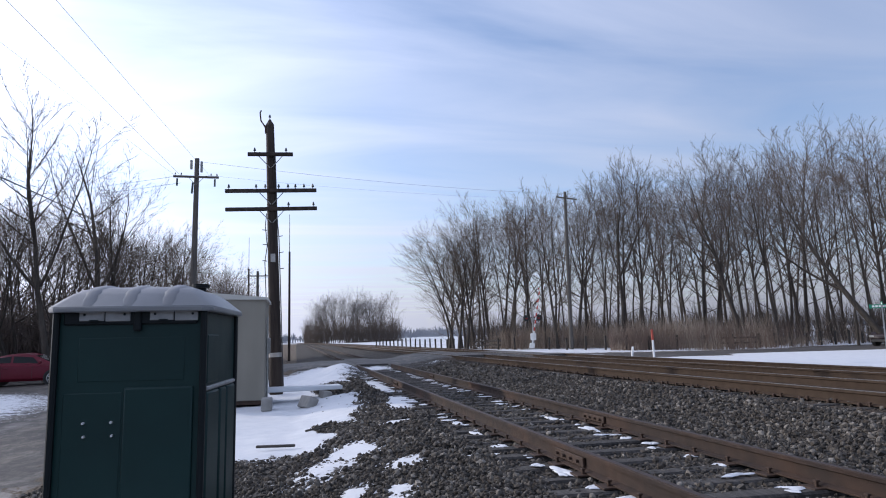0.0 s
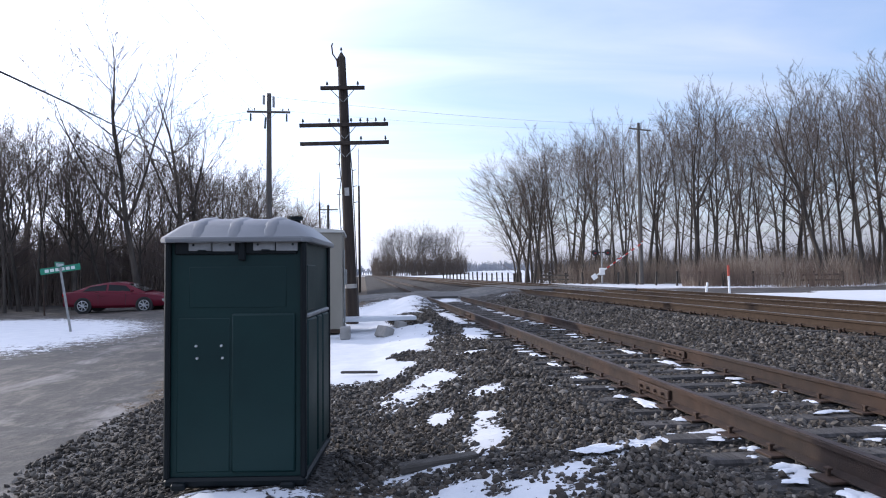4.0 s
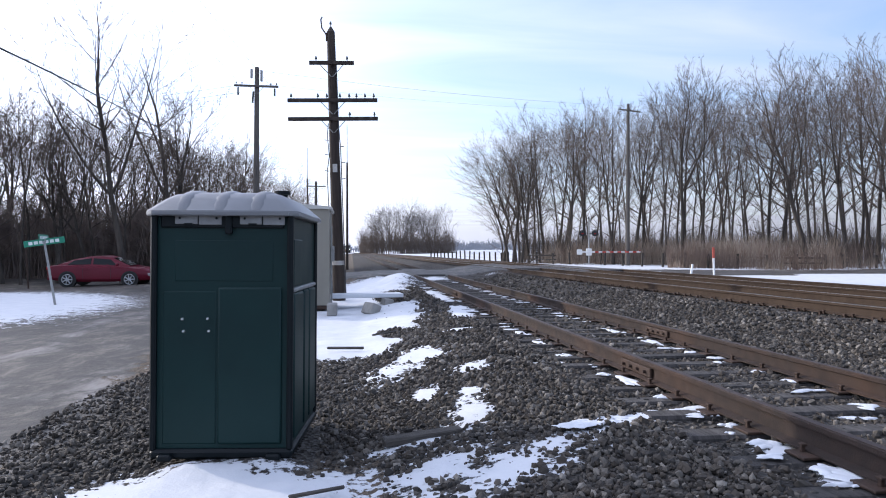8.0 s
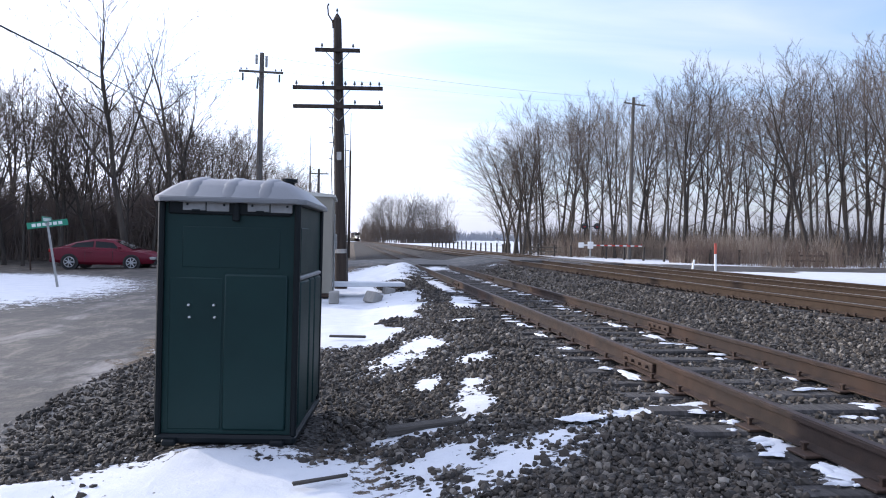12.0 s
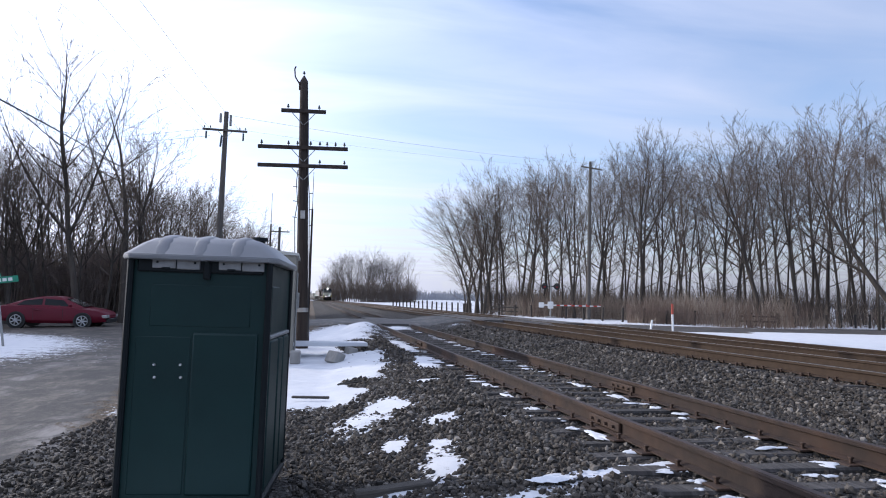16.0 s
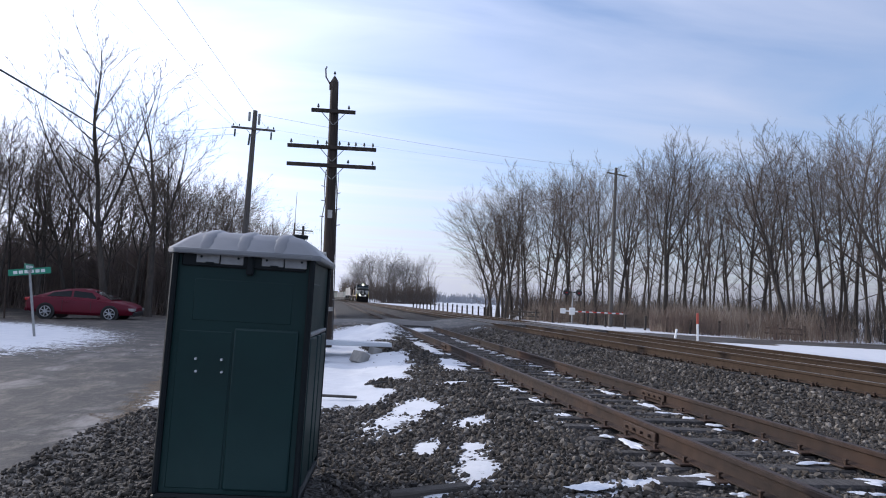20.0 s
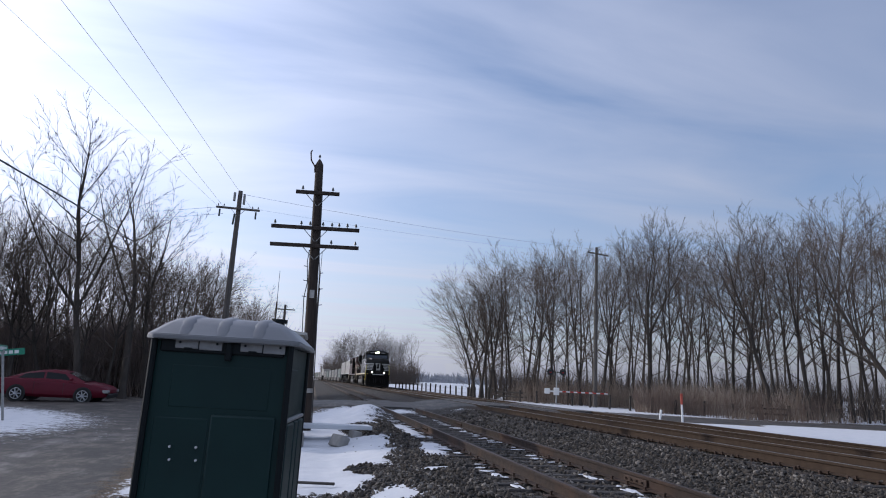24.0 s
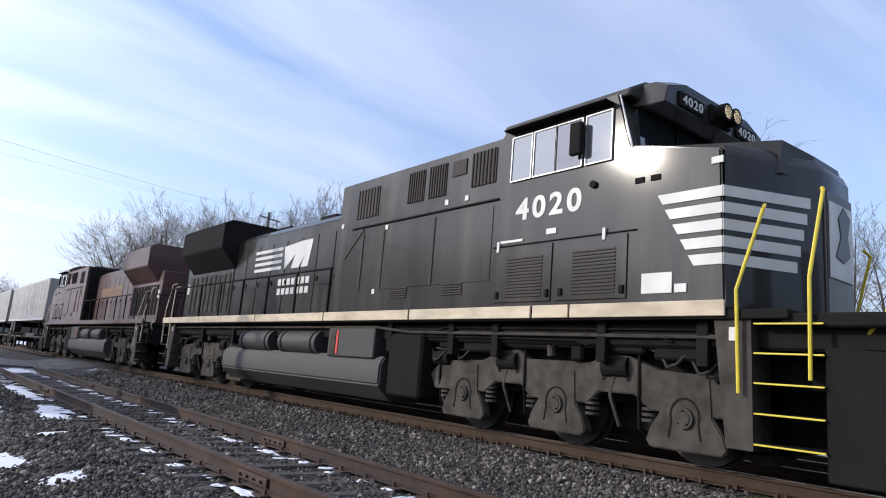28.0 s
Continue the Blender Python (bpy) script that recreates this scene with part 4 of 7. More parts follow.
M_GRILLE = material("dark_grille", (0.016, 0.014, 0.013), 0.8, 0, (0.05, 0.03, 0.02), 5, 0.6, 60, 0.2)
M_WHEEL = material("steel_wheel", (0.040, 0.034, 0.030), 0.6, 0.3, (0.022, 0.019, 0.017), 6, 0.7, 60, 0.15)
M_HEADLAMP = glowing("lit_headlamp", (1.0, 0.87, 0.66), 150.0)
M_DITCHLAMP = glowing("lit_ditch_lamp", (1.0, 0.93, 0.80), 130.0)
M_TRAILER = material("grey_white_trailer_side", (0.28, 0.27, 0.25), 0.55, 0.05, (0.21, 0.205, 0.19), 1.0, 0.7, 60, 0.06, (0.33, 0.325, 0.305), 0.35, (1, 0.4, 2), vary=0.12)
M_CONTGREY = material("grey_green_container", (0.20, 0.23, 0.21), 0.6, 0.05, (0.15, 0.17, 0.16), 1.2, 0.7, 60, 0.06, vary=0.15)
M_WELL = material("dark_rail_car_frame", (0.045, 0.042, 0.04), 0.8, 0, (0.07, 0.055, 0.045), 2, 0.7, 50, 0.15)
M_OLDGOLD = material("faded_gold_lettering", (0.16, 0.085, 0.025), 0.6, 0, (0.09, 0.03, 0.018), 6, 0.8)
SPEED, FRONT_AT_END = 21.5, 1.65


def lettering(name, text, size, mat, parent, m, pitch, wide=1.0, bold=0.012, label=""):
    for i, sign in enumerate(text):
        cu = bpy.data.curves.new(name, "FONT")
        cu.body, cu.size, cu.extrude, cu.offset = sign, size, 0.004, bold * size
        cu.align_x = "CENTER"
        tmp = bpy.data.objects.new(name + "_tmp", cu)
        scene.collection.objects.link(tmp)
        me = bpy.data.meshes.new_from_object(tmp.evaluated_get(bpy.context.evaluated_depsgraph_get()))
        bpy.data.objects.remove(tmp)
        bm = bmesh.new()
        bm.from_mesh(me)
        bmesh.ops.remove_doubles(bm, verts=bm.verts, dist=0.0004)
        bm.to_mesh(me)
        bm.free()
        me.transform(Matrix.Translation(((i - (len(text) - 1) / 2) * pitch, 0, 0)) @ Matrix.Diagonal((wide, 1, 1, 1)))
        ob = link(name, me, mat, parent, label)
        ob.matrix_basis = m


def bezel(c, r, depth):
    """A short hollow tube facing the front."""
    rings = []
    for rad, y in ((r * 1.3, c[1]), (r * 1.3, c[1] - depth), (r, c[1] - depth), (r, c[1])):
        rings.append([(c[0] + rad * math.cos(2 * math.pi * k / 16), y, c[2] + rad * math.sin(2 * math.pi * k / 16)) for k in range(16)])
    return Build().loft(rings + [rings[0]], None, False)


def wheel_disc(b, x, y, r=0.53):
    s = 1 if x > 0 else -1
    b.tube((x - 0.065 * s, y, r), (x + 0.065 * s, y, r), r, r, 28)
    b.tube((x - 0.085 * s, y, r), (x - 0.06 * s, y, r), r + 0.028, r + 0.028, 28)
    b.tube((x + 0.06 * s, y, r), (x + 0.09 * s, y, r), r * 0.42, r * 0.36, 14)
    for k in range(5):
        a = 2 * math.pi * k / 5
        b.tube((x + 0.066 * s, y + math.cos(a) * r * 0.62, r + math.sin(a) * r * 0.62), (x + 0.072 * s, y + math.cos(a) * r * 0.62, r + math.sin(a) * r * 0.62), 0.07, n=8)


def loco_truck(loco, yc, wheels):
    """Three-axle truck: side frames with pedestals, springs, journal boxes and brake gear."""
    tr = part("truck", Build().slab(-0.9, 0.9, yc - 2.3, yc + 2.3, 0.62, 0.86, 0.03), M_UNDER, loco)
    for s in (-1, 1):
        x0, x1 = sorted((s * 1.06, s * 1.22))
        outline = [(yc - 2.75, 0.78), (yc - 2.5, 1.0), (yc - 1.5, 1.05), (yc - 1.1, 1.2), (yc - 0.75, 1.24), (yc - 0.55, 1.1), (yc + 0.55, 1.1), (yc + 0.75, 1.24), (yc + 1.1, 1.2), (yc + 1.5, 1.05), (yc + 2.5, 1.0), (yc + 2.75, 0.78),
                   (yc + 2.62, 0.56), (yc + 1.42, 0.58), (yc + 1.2, 0.74), (yc + 0.68, 0.74), (yc + 0.5, 0.58), (yc - 0.5, 0.58), (yc - 0.68, 0.74), (yc - 1.2, 0.74), (yc - 1.42, 0.58), (yc - 2.62, 0.56)]
        part("side_frame", Build().prism(outline, "x", x0, x1), M_GREYTRUCK, tr, bevel=0.015)
        for ay in (-1.88, 0.0, 1.88):
            y = yc + ay
            xb = sorted((s * 1.08, s * 1.236))
            part("pedestal", Build().prism([(y - 0.30, 0.98), (y + 0.30, 0.98), (y + 0.33, 0.56), (y + 0.44, 0.40), (y + 0.50, 0.24), (y + 0.44, 0.17), (y - 0.44, 0.17), (y - 0.50, 0.24), (y - 0.44, 0.40), (y - 0.33, 0.56)], "x", *xb), M_GREYTRUCK, tr, bevel=0.015)
            groove = [(y + 0.19 * math.cos(radians(a)), 0.55 + 0.21 * math.sin(radians(a))) for a in range(-20, 201, 20)]
            inner = [(y + 0.165 * math.cos(radians(a)), 0.55 + 0.185 * math.sin(radians(a))) for a in range(200, -21, -20)]
            part("pedestal_gap", Build().prism([(y + 0.21, 0.30)] + groove + [(y - 0.21, 0.30), (y - 0.185, 0.30)] + inner + [(y + 0.185, 0.30)], "x", *sorted((s * 1.232, s * 1.242))), M_UNDER, tr)
            part("journal_box", Build().tube((s * 1.23, y, 0.53), (s * 1.27, y, 0.53), 0.125, 0.115, 20).tube((s * 1.265, y, 0.53), (s * 1.28, y, 0.53), 0.085, 0.08, 16), M_GREYTRUCK, tr, smooth=True)
            for q, z in ((-0.07, 0.47), (0.07, 0.47), (0.0, 0.61)):
                part("cap_bolt", Build().tube((s * 1.275, y + q * 0.7, z), (s * 1.29, y + q * 0.7, z), 0.012, n=6), M_UNDER, tr)
            for q in (-0.52, 0.52):
                b = Build()
                for k in range(4):
                    z = 0.44 + k * 0.065
                    b.tube((s * 1.12, y + q, z), (s * 1.12, y + q, z + 0.035), 0.095, n=12)
                part("coil_spring", b, M_GREYTRUCK, tr)
        for q in (-1.12, -0.76, 0.76, 1.12):
            part("frame_hole", Build().tube((s * 1.205, yc + q, 0.92), (s * 1.226, yc + q, 0.92), 0.035, n=10), M_UNDER, tr)
        for q in (-1.88, 0.0, 1.88):
            part("sand_pipe", Build().path([(s * 1.22, yc + q + 0.62, 1.25), (s * 1.24, yc + q + 0.60, 0.75), (s * 1.12, yc + q + 0.66, 0.35), (s * 0.86, yc + q + 0.58, 0.12)], 0.02, 6), M_UNDER, tr)
        for q, z in ((-2.35, 1.22), (-1.95, 1.28), (1.7, 1.24), (2.3, 1.2)):
            part("air_hose", Build().path([(s * 1.26, yc + q, z), (s * 1.33, yc + q + 0.12, z - 0.16), (s * 1.30, yc + q + 0.26, z - 0.20), (s * 1.24, yc + q + 0.4, z - 0.02)], 0.018, 6), M_TYRE, tr)
        for q in (-2.45, -0.94, 0.94, 2.45):
            part("brake_cylinder", Build().tube((s * 1.18, yc + q - 0.18, 1.06), (s * 1.18, yc + q + 0.2, 1.04), 0.13, 0.12, 14), M_UNDER, tr)
            part("brake_rod", Build().path([(s * 1.22, yc + q, 1.05), (s * 1.2, yc + q + 0.1, 0.7), (s * 1.1, yc + q + 0.02, 0.34)], 0.025, 6), M_GREYTRUCK, tr)
        part("air_line", Build().path([(s * 1.24, yc - 2.5, 1.2), (s * 1.24, yc - 1.6, 1.22), (s * 1.24, yc - 1.4, 1.3), (s * 1.24, yc + 1.5, 1.28), (s * 1.24, yc + 1.7, 1.18), (s * 1.24, yc + 2.6, 1.2)], 0.02, 6), M_GREYTRUCK, tr)
        part("damper", Build().tube((s * 1.25, yc + 0.1, 1.15), (s * 1.25, yc + 0.14, 1.42), 0.06, n=10), M_GREYTRUCK, tr)
    part("traction_gear", Build().slab(-0.62, 0.62, yc - 2.6, yc + 2.6, 0.2, 0.75, 0.1), M_UNDER, tr)
    for ay in (-1.88, 0.0, 1.88):
        b = Build()
        for s in (-1, 1):
            b2 = Build()
            wheel_disc(b2, s * 0.7525, 0.0, 0.53)
            b.add([(x, y, z - 0.53) for x, y, z in b2.v], b2.f)
        b.tube((-0.9, 0, 0), (0.9, 0, 0), 0.1, n=12)
        w = part("wheelset", b, M_WHEEL, tr, smooth=True)
        w.location = (0, yc + ay, 0.53)
        wheels.append(w)
    return tr


def locomotive(name, label, paint, livery):
    L = thing(name, label, "locomotive", pose(0, 0, 0))
    wheels = []
    sill = M_SILL if livery == "black" else paint
    # underframe and deck
    part("underframe", Build().slab(-1.35, 1.35, 1.0, 21.4, 1.30, 1.58, 0.03), M_UNDER, L)
    part("deck", Build().slab(-1.55, 1.55, 1.85, 21.35, 1.60, 1.70, 0.01), M_UNDER, L)
    for s in (-1, 1):
        x = sorted((s * 1.555, s * 1.585))
        for y0, y1 in ((2.48, 4.55), (4.58, 5.2), (5.24, 8.0), (8.04, 10.9), (10.94, 14.2), (14.24, 18.0), (18.04, 21.3)):
            part("sill_plate", Build().slab(*x, y0, y1, 1.63, 1.80, 0.006), sill, L)
    part("centre_sill", Build().slab(-0.98, 0.98, 1.3, 21.2, 0.88, 1.32, 0.03), M_UNDER, L)
    for s in (-1, 1):
        for y0, y1, z0, z1 in ((2.7, 3.5, 1.16, 1.5), (3.62, 4.3, 1.22, 1.56), (4.55, 4.75, 1.1, 1.6), (5.0, 5.9, 1.24, 1.52), (6.1, 6.9, 1.16, 1.42), (7.0, 7.5, 1.2, 1.6), (16.3, 17.2, 1.2, 1.5), (18.2, 19.3, 1.2, 1.52)):
            part("equipment_box", Build().slab(*sorted((s * 1.0, s * 1.3)), y0, y1, z0, z1, 0.03), M_UNDER, L)
        for y0, y1, z in ((2.7, 7.6, 1.50), (3.2, 6.2, 1.42), (4.4, 8.0, 1.36)):
            part("conduit", Build().path([(s * 1.38, y0, z - 0.06), (s * 1.38, y0 + 0.2, z), (s * 1.38, y1 - 0.3, z + 0.02), (s * 1.34, y1, z - 0.1)], 0.014, 6), M_UNDER, L)
    # front body: cab block and equipment cabinet
    side = [(2.50, 1.72), (10.75, 1.72), (10.75, 4.40), (6.05, 4.40), (6.0, 4.52), (3.95, 4.54), (3.74, 3.78), (2.56, 3.50)]
    part("body", Build().prism(side, "x", -1.53, 1.53), paint, L, bevel=0.02)
    # nose: faceted wedge in front of the cab
    def ring(z, inset, front):
        return [(-1.53, 2.52, z), (-0.40 + inset, front, z), (0.40 - inset, front, z), (1.53, 2.52, z)]
    nose = part("nose", Build().loft([ring(1.72, 0, 1.97), ring(3.40, 0, 1.98), ring(3.52, 0.02, 2.03), [(-1.50, 2.56, 3.56), (-0.38, 2.14, 3.62), (0.38, 2.14, 3.62), (1.50, 2.56, 3.56)]]), paint, L, bevel=0.015)
    part("nose_top", Build().loft([[(-0.36, 2.05, 3.3), (-0.34, 2.07, 3.62), (0.34, 2.07, 3.62), (0.36, 2.05, 3.3)], [(-0.92, 2.2, 3.3), (-0.80, 2.22, 3.72), (0.80, 2.22, 3.72), (0.92, 2.2, 3.3)], [(-1.3, 3.8, 3.3), (-1.2, 3.8, 3.86), (1.2, 3.8, 3.86), (1.3, 3.8, 3.3)]]), paint, L)
    part("nose_door_frame", Build().slab(-0.36, 0.36, 1.935, 2.00, 1.75, 3.2, 0.012), M_LOCOBLACK if livery == "black" else paint, nose)
    part("nose_door", Build().slab(-0.31, 0.31, 1.915, 1.96, 2.19, 3.08, 0.012), M_STRIPE if livery == "black" else paint, nose)
    part("nose_grab", Build().path([(-0.72, 2.25, 3.55), (-0.72, 2.25, 3.68), (-0.15, 2.2, 3.70), (-0.15, 2.2, 3.52)], 0.016, 6), M_UNDER, nose)
    if livery == "black":
        for k in range(5):
            z0 = 2.19 + k * 0.1875
            for s in (-1, 1):
                xs = sorted((s * 1.532, s * 1.542))
                back = 2.86 + 0.10 * k
                part("stripe", Build().prism([(2.53, z0), (back, z0), (back + 0.07, z0 + 0.122), (2.53, z0 + 0.122)], "x", *xs), M_STRIPE, L)
                a, b2 = Vector((s * 1.536, 2.522, 0)), Vector((s * 0.405, 1.985, 0))
                d = (b2 - a).normalized()
                n2 = Vector((d.y, -d.x, 0))
                n2 = n2 if n2.y < 0 else -n2
                w = 1.2 - 0.05 * (4 - k)
                p = [a + n2 * 0.006, a + d * w * 0.93 + n2 * 0.006, a + d * w * 0.93 - n2 * 0.01, a - n2 * 0.01]
                part("stripe", Build().loft([[(q.x, q.y, z0) for q in p], [(q.x, q.y, z0 + 0.122) for q in p]]), M_STRIPE, nose)
        part("emblem", Build().prism([(-0.2, 2.45), (0.02, 2.4), (0.2, 2.5), (0.14, 2.72), (0.22, 2.95), (0.04, 3.06), (-0.12, 2.9), (-0.05, 2.7)], "y", 1.904, 1.917), M_LOCOBLACK, nose)
    # cab roof with the number-board brow
    part("cab_roof", Build().loft([[(-1.52, y, 4.48), (-1.5, y, 4.58), (-1.15, y, 4.78), (-0.6, y, 4.88), (0.6, y, 4.88), (1.15, y, 4.78), (1.5, y, 4.58), (1.52, y, 4.48)] for y in (3.80, 6.05)]), paint, L, bevel=0.015)
    brow = part("brow", Build().loft([[(-1.3, y, z0), (-1.22, y, z1 - 0.14), (-0.8, y, z1), (0.8, y, z1), (1.22, y, z1 - 0.14), (1.3, y, z0)] for y, z0, z1 in ((3.42, 4.36, 4.74), (3.62, 4.37, 4.84), (3.95, 4.40, 4.87))]), paint, L, bevel=0.012)
    for s in (-1, 1):
        nb = part("number_board", Build().slab(*sorted((s * 0.42, s * 1.0)), 3.385, 3.43, 4.40, 4.60, 0.01), M_UNDER, brow)
        if livery == "black":
            lettering("number", "4020", 0.17, M_STRIPE, nb, pose(s * 0.71, 3.382, 4.44, 90, 0, 0), 0.125, 1.25, 0.02)
    lamp = part("headlamp_housing", Build().slab(-0.26, 0.26, 3.375, 3.44, 4.41, 4.66, 0.015), M_UNDER, brow)
    if livery == "black":
        for x in (-0.12, 0.12):
            part("headlamp", Build().tube((x, 3.374, 4.54), (x, 3.362, 4.54), 0.076, 0.074, 16), M_HEADLAMP, lamp)
            part("lamp_bezel", bezel((x, 3.376, 4.54), 0.094, 0.16), M_UNDER, lamp)
    # windshield panes
    for x0, x1 in ((-1.36, -0.52), (-0.46, 0.46), (0.52, 1.36)):
        part("windshield", Build().loft([[(x0, 3.70, 3.76), (x1, 3.70, 3.76), (x1, 3.78, 3.76), (x0, 3.78, 3.76)], [(x0 * 0.97, 3.80, 4.34), (x1 * 0.97, 3.80, 4.34), (x1 * 0.97, 3.9, 4.34), (x0 * 0.97, 3.9, 4.34)]]), M_SHIELD, L)
    for s in (-1, 1):
        part("corner_trim", Build().tube((s * 1.53, 3.70, 3.72), (s * 1.53, 3.92, 4.5), 0.013, n=6), M_ALU if livery == "black" else paint, L)
        # side windows with frames
        x = sorted((s * 1.525, s * 1.545))
        for y0, y1 in ((4.02, 4.42), (4.50, 4.95), (4.97, 5.36), (5.42, 5.80)):
            z0, z1 = 3.66, 4.32
            w = part("cab_window", Build().slab(*x, y0, y1, z0, z1, 0.004), M_CABGLASS if y0 != 4.50 else M_SHIELD, L)
            f = Build()
            xf = sorted((s * 1.53, s * 1.56))
            for a, b2, c, d in ((y0 - 0.018, y0, z0 - 0.018, z1 + 0.018), (y1, y1 + 0.018, z0 - 0.018, z1 + 0.018), (y0, y1, z0 - 0.018, z0), (y0, y1, z1, z1 + 0.018)):
                f.box(*xf, a, b2, c, d)
            part("window_frame", f, M_ALU if livery == "black" else M_UNDER, w)
        part("mirror", Build().slab(*sorted((s * 1.6, s * 1.68)), 4.42, 4.62, 3.78, 4.24, 0.02).tube((s * 1.53, 4.52, 4.0), (s * 1.62, 4.52, 4.0), 0.015, n=6), M_UNDER, L)
        part("sun_visor", Build().slab(*sorted((s * 1.53, s * 1.72)), 4.0, 5.85, 4.40, 4.42, 0.006), M_UNDER, L)
        # number, builder's marks and warning labels
        if livery == "black":
            rot = pose(s * 1.534, 5.07, 3.06, 90, 0, 90 if s > 0 else -90)
            lettering("number", "4020", 0.43, M_STRIPE, L, rot, 0.315, 1.15, 0.03)
            part("small_mark", Build().slab(*x, 4.88, 5.06, 2.78, 2.86, 0.003), M_STRIPE, L)
            part("small_mark", Build().slab(*x, 5.5, 5.95, 2.73, 2.77, 0.003), M_STRIPE, L)
            part("white_placard", Build().slab(*x, 3.12, 3.52, 1.90, 2.14, 0.003), M_STRIPE, L)
            part("white_placard", Build().slab(*x, 2.94, 3.09, 1.90, 2.00, 0.003), M_STRIPE, L)
            part("white_placard", Build().slab(*x, 2.52, 2.66, 3.32, 3.40, 0.003), M_STRIPE, L)
        part("sensor", Build().tube((s * 1.53, 4.28, 3.36), (s * 1.57, 4.28, 3.36), 0.05, n=12), M_UNDER, L)
        for y in (3.3, 3.52):
            part("slot", Build().slab(*sorted((s * 1.53, s * 1.545)), y, y + 0.13, 3.26, 3.33, 0.003), M_UNDER, L)
        # louvred doors below the cab
        for y0 in (3.85, 5.05):
            d = part("louvre_door", Build().slab(*sorted((s * 1.53, s * 1.548)), y0 - 0.12, y0 + 0.98, 1.86, 2.66, 0.008), paint, L)
            for k in range(13):
                z = 1.93 + k * 0.045
                part("louvre", Build().slab(*sorted((s * 1.545, s * 1.562)), y0 + 0.04, y0 + 0.72, z, z + 0.022, 0.003), M_GRILLE, d)
            for yy in (y0 - 0.06, y0 + 0.9):
                part("latch", Build().slab(*sorted((s * 1.545, s * 1.575)), yy - 0.03, yy + 0.03, 1.92, 2.02, 0.006), M_UNDER, d)
        for yy, zz in ((8.95, 3.30), (7.25, 3.52), (10.55, 3.5), (9.2, 2.12), (6.75, 3.52)):
            part("small_mark", Build().slab(*x, yy, yy + 0.09, zz, zz + 0.09, 0.003), M_STRIPE, L)
        for yy in (4.05, 5.95):
            part("door_hinge", Build().slab(*sorted((s * 1.53, s * 1.565)), yy, yy + 0.05, 2.60, 2.76, 0.006), M_STRIPE if livery == "black" else paint, L)
        part("hinge_bar", Build().slab(*sorted((s * 1.53, s * 1.55)), 3.6, 6.1, 2.68, 2.695, 0.003), M_UNDER, L)
        # tall cabinet panels, dark door gaps and upper air grilles
        for y0, y1, z0, z1 in ((6.15, 6.72, 3.72, 4.28), (7.35, 7.82, 3.70, 4.26), (7.95, 8.42, 3.70, 4.26), (9.35, 10.1, 3.62, 4.2)):
            g = part("air_grille", Build().slab(*sorted((s * 1.53, s * 1.546)), y0, y1, z0, z1, 0.004), M_GRILLE, L)
            for k in range(7):
                yy = y0 + (k + 0.5) * (y1 - y0) / 7
                part("grille_bar", Build().slab(*sorted((s * 1.544, s * 1.556)), yy - 0.012, yy + 0.012, z0, z1, 0.003), M_UNDER, g)
        part("hatch", Build().slab(*sorted((s * 1.53, s * 1.55)), 6.85, 7.2, 3.98, 4.24, 0.004), M_GRILLE, L)
        part("drip_rail", Build().slab(*sorted((s * 1.53, s * 1.56)), 6.05, 10.2, 3.42, 3.45, 0.004), M_UNDER, L)
        for y in (7.55, 9.05, 9.75):
            part("door_gap", Build().slab(*sorted((s * 1.53, s * 1.545)), y, y + 0.06, 2.2, 3.36, 0.004), M_GRILLE, L)
        part("door_gap", Build().prism([(9.76, 3.40), (9.82, 3.40), (10.45, 2.86), (10.39, 2.86)], "x", *sorted((s * 1.53, s * 1.545))), M_GRILLE, L)
        for y in (6.9, 8.35):
            part("door_panel", Build().slab(*sorted((s * 1.528, s * 1.540)), y - 0.75, y + 0.55, 2.2, 3.34, 0.008), paint, L)
        for y in (6.75, 8.2):
            for k in range(5):
                part("louvre", Build().slab(*sorted((s * 1.53, s * 1.55)), y, y + 0.5, 2.02 + k * 0.04, 2.04 + k * 0.04, 0.003), M_GRILLE, L)
    part("cab_rear_step", Build().slab(-1.45, 1.45, 10.72, 10.82, 1.7, 4.36, 0.01), M_UNDER, L)
    part("roof_cabinet", Build().slab(-1.2, 1.2, 6.1, 10.7, 4.36, 4.46, 0.03), M_UNDER, L)
    # engine hood
    hood = part("engine_hood", Build().prism([(-1.02, 1.7), (-1.02, 3.95), (-0.75, 4.16), (0.75, 4.16), (1.02, 3.95), (1.02, 1.7)], "y", 10.8, 17.3), paint, L, bevel=0.02)
    for s in (-1, 1):
        for k in range(8):
            y0 = 10.95 + k * 0.79
            d = part("hood_door", Build().slab(*sorted((s * 1.02, s * 1.035)), y0, y0 + 0.74, 1.85, 3.7, 0.008), paint, hood)
            part("latch", Build().slab(*sorted((s * 1.033, s * 1.055)), y0 + 0.62, y0 + 0.68, 2.6, 2.72, 0.005), M_UNDER, d)
        if livery == "black":
            x = sorted((s * 1.034, s * 1.046))
            for k in range(4):
                part("stripe", Build().slab(*x, 14.3, 15.9, 3.0 + k * 0.16, 3.08 + k * 0.16, 0.003), M_STRIPE, hood)
            part("emblem", Build().prism([(12.9, 2.98), (13.25, 2.98), (13.1, 3.25), (13.35, 2.98), (13.75, 2.98), (13.6, 3.3), (14.1, 2.98), (14.2, 3.55), (13.3, 3.62), (12.75, 3.62)], "x", *x), M_STRIPE, hood)
            for z in (2.35, 2.58):
                for k in range(7):
                    part("letter_bar", Build().slab(*x, 12.75 + k * 0.24, 12.92 + k * 0.24, z, z + 0.16, 0.003), M_STRIPE, hood)
        else:
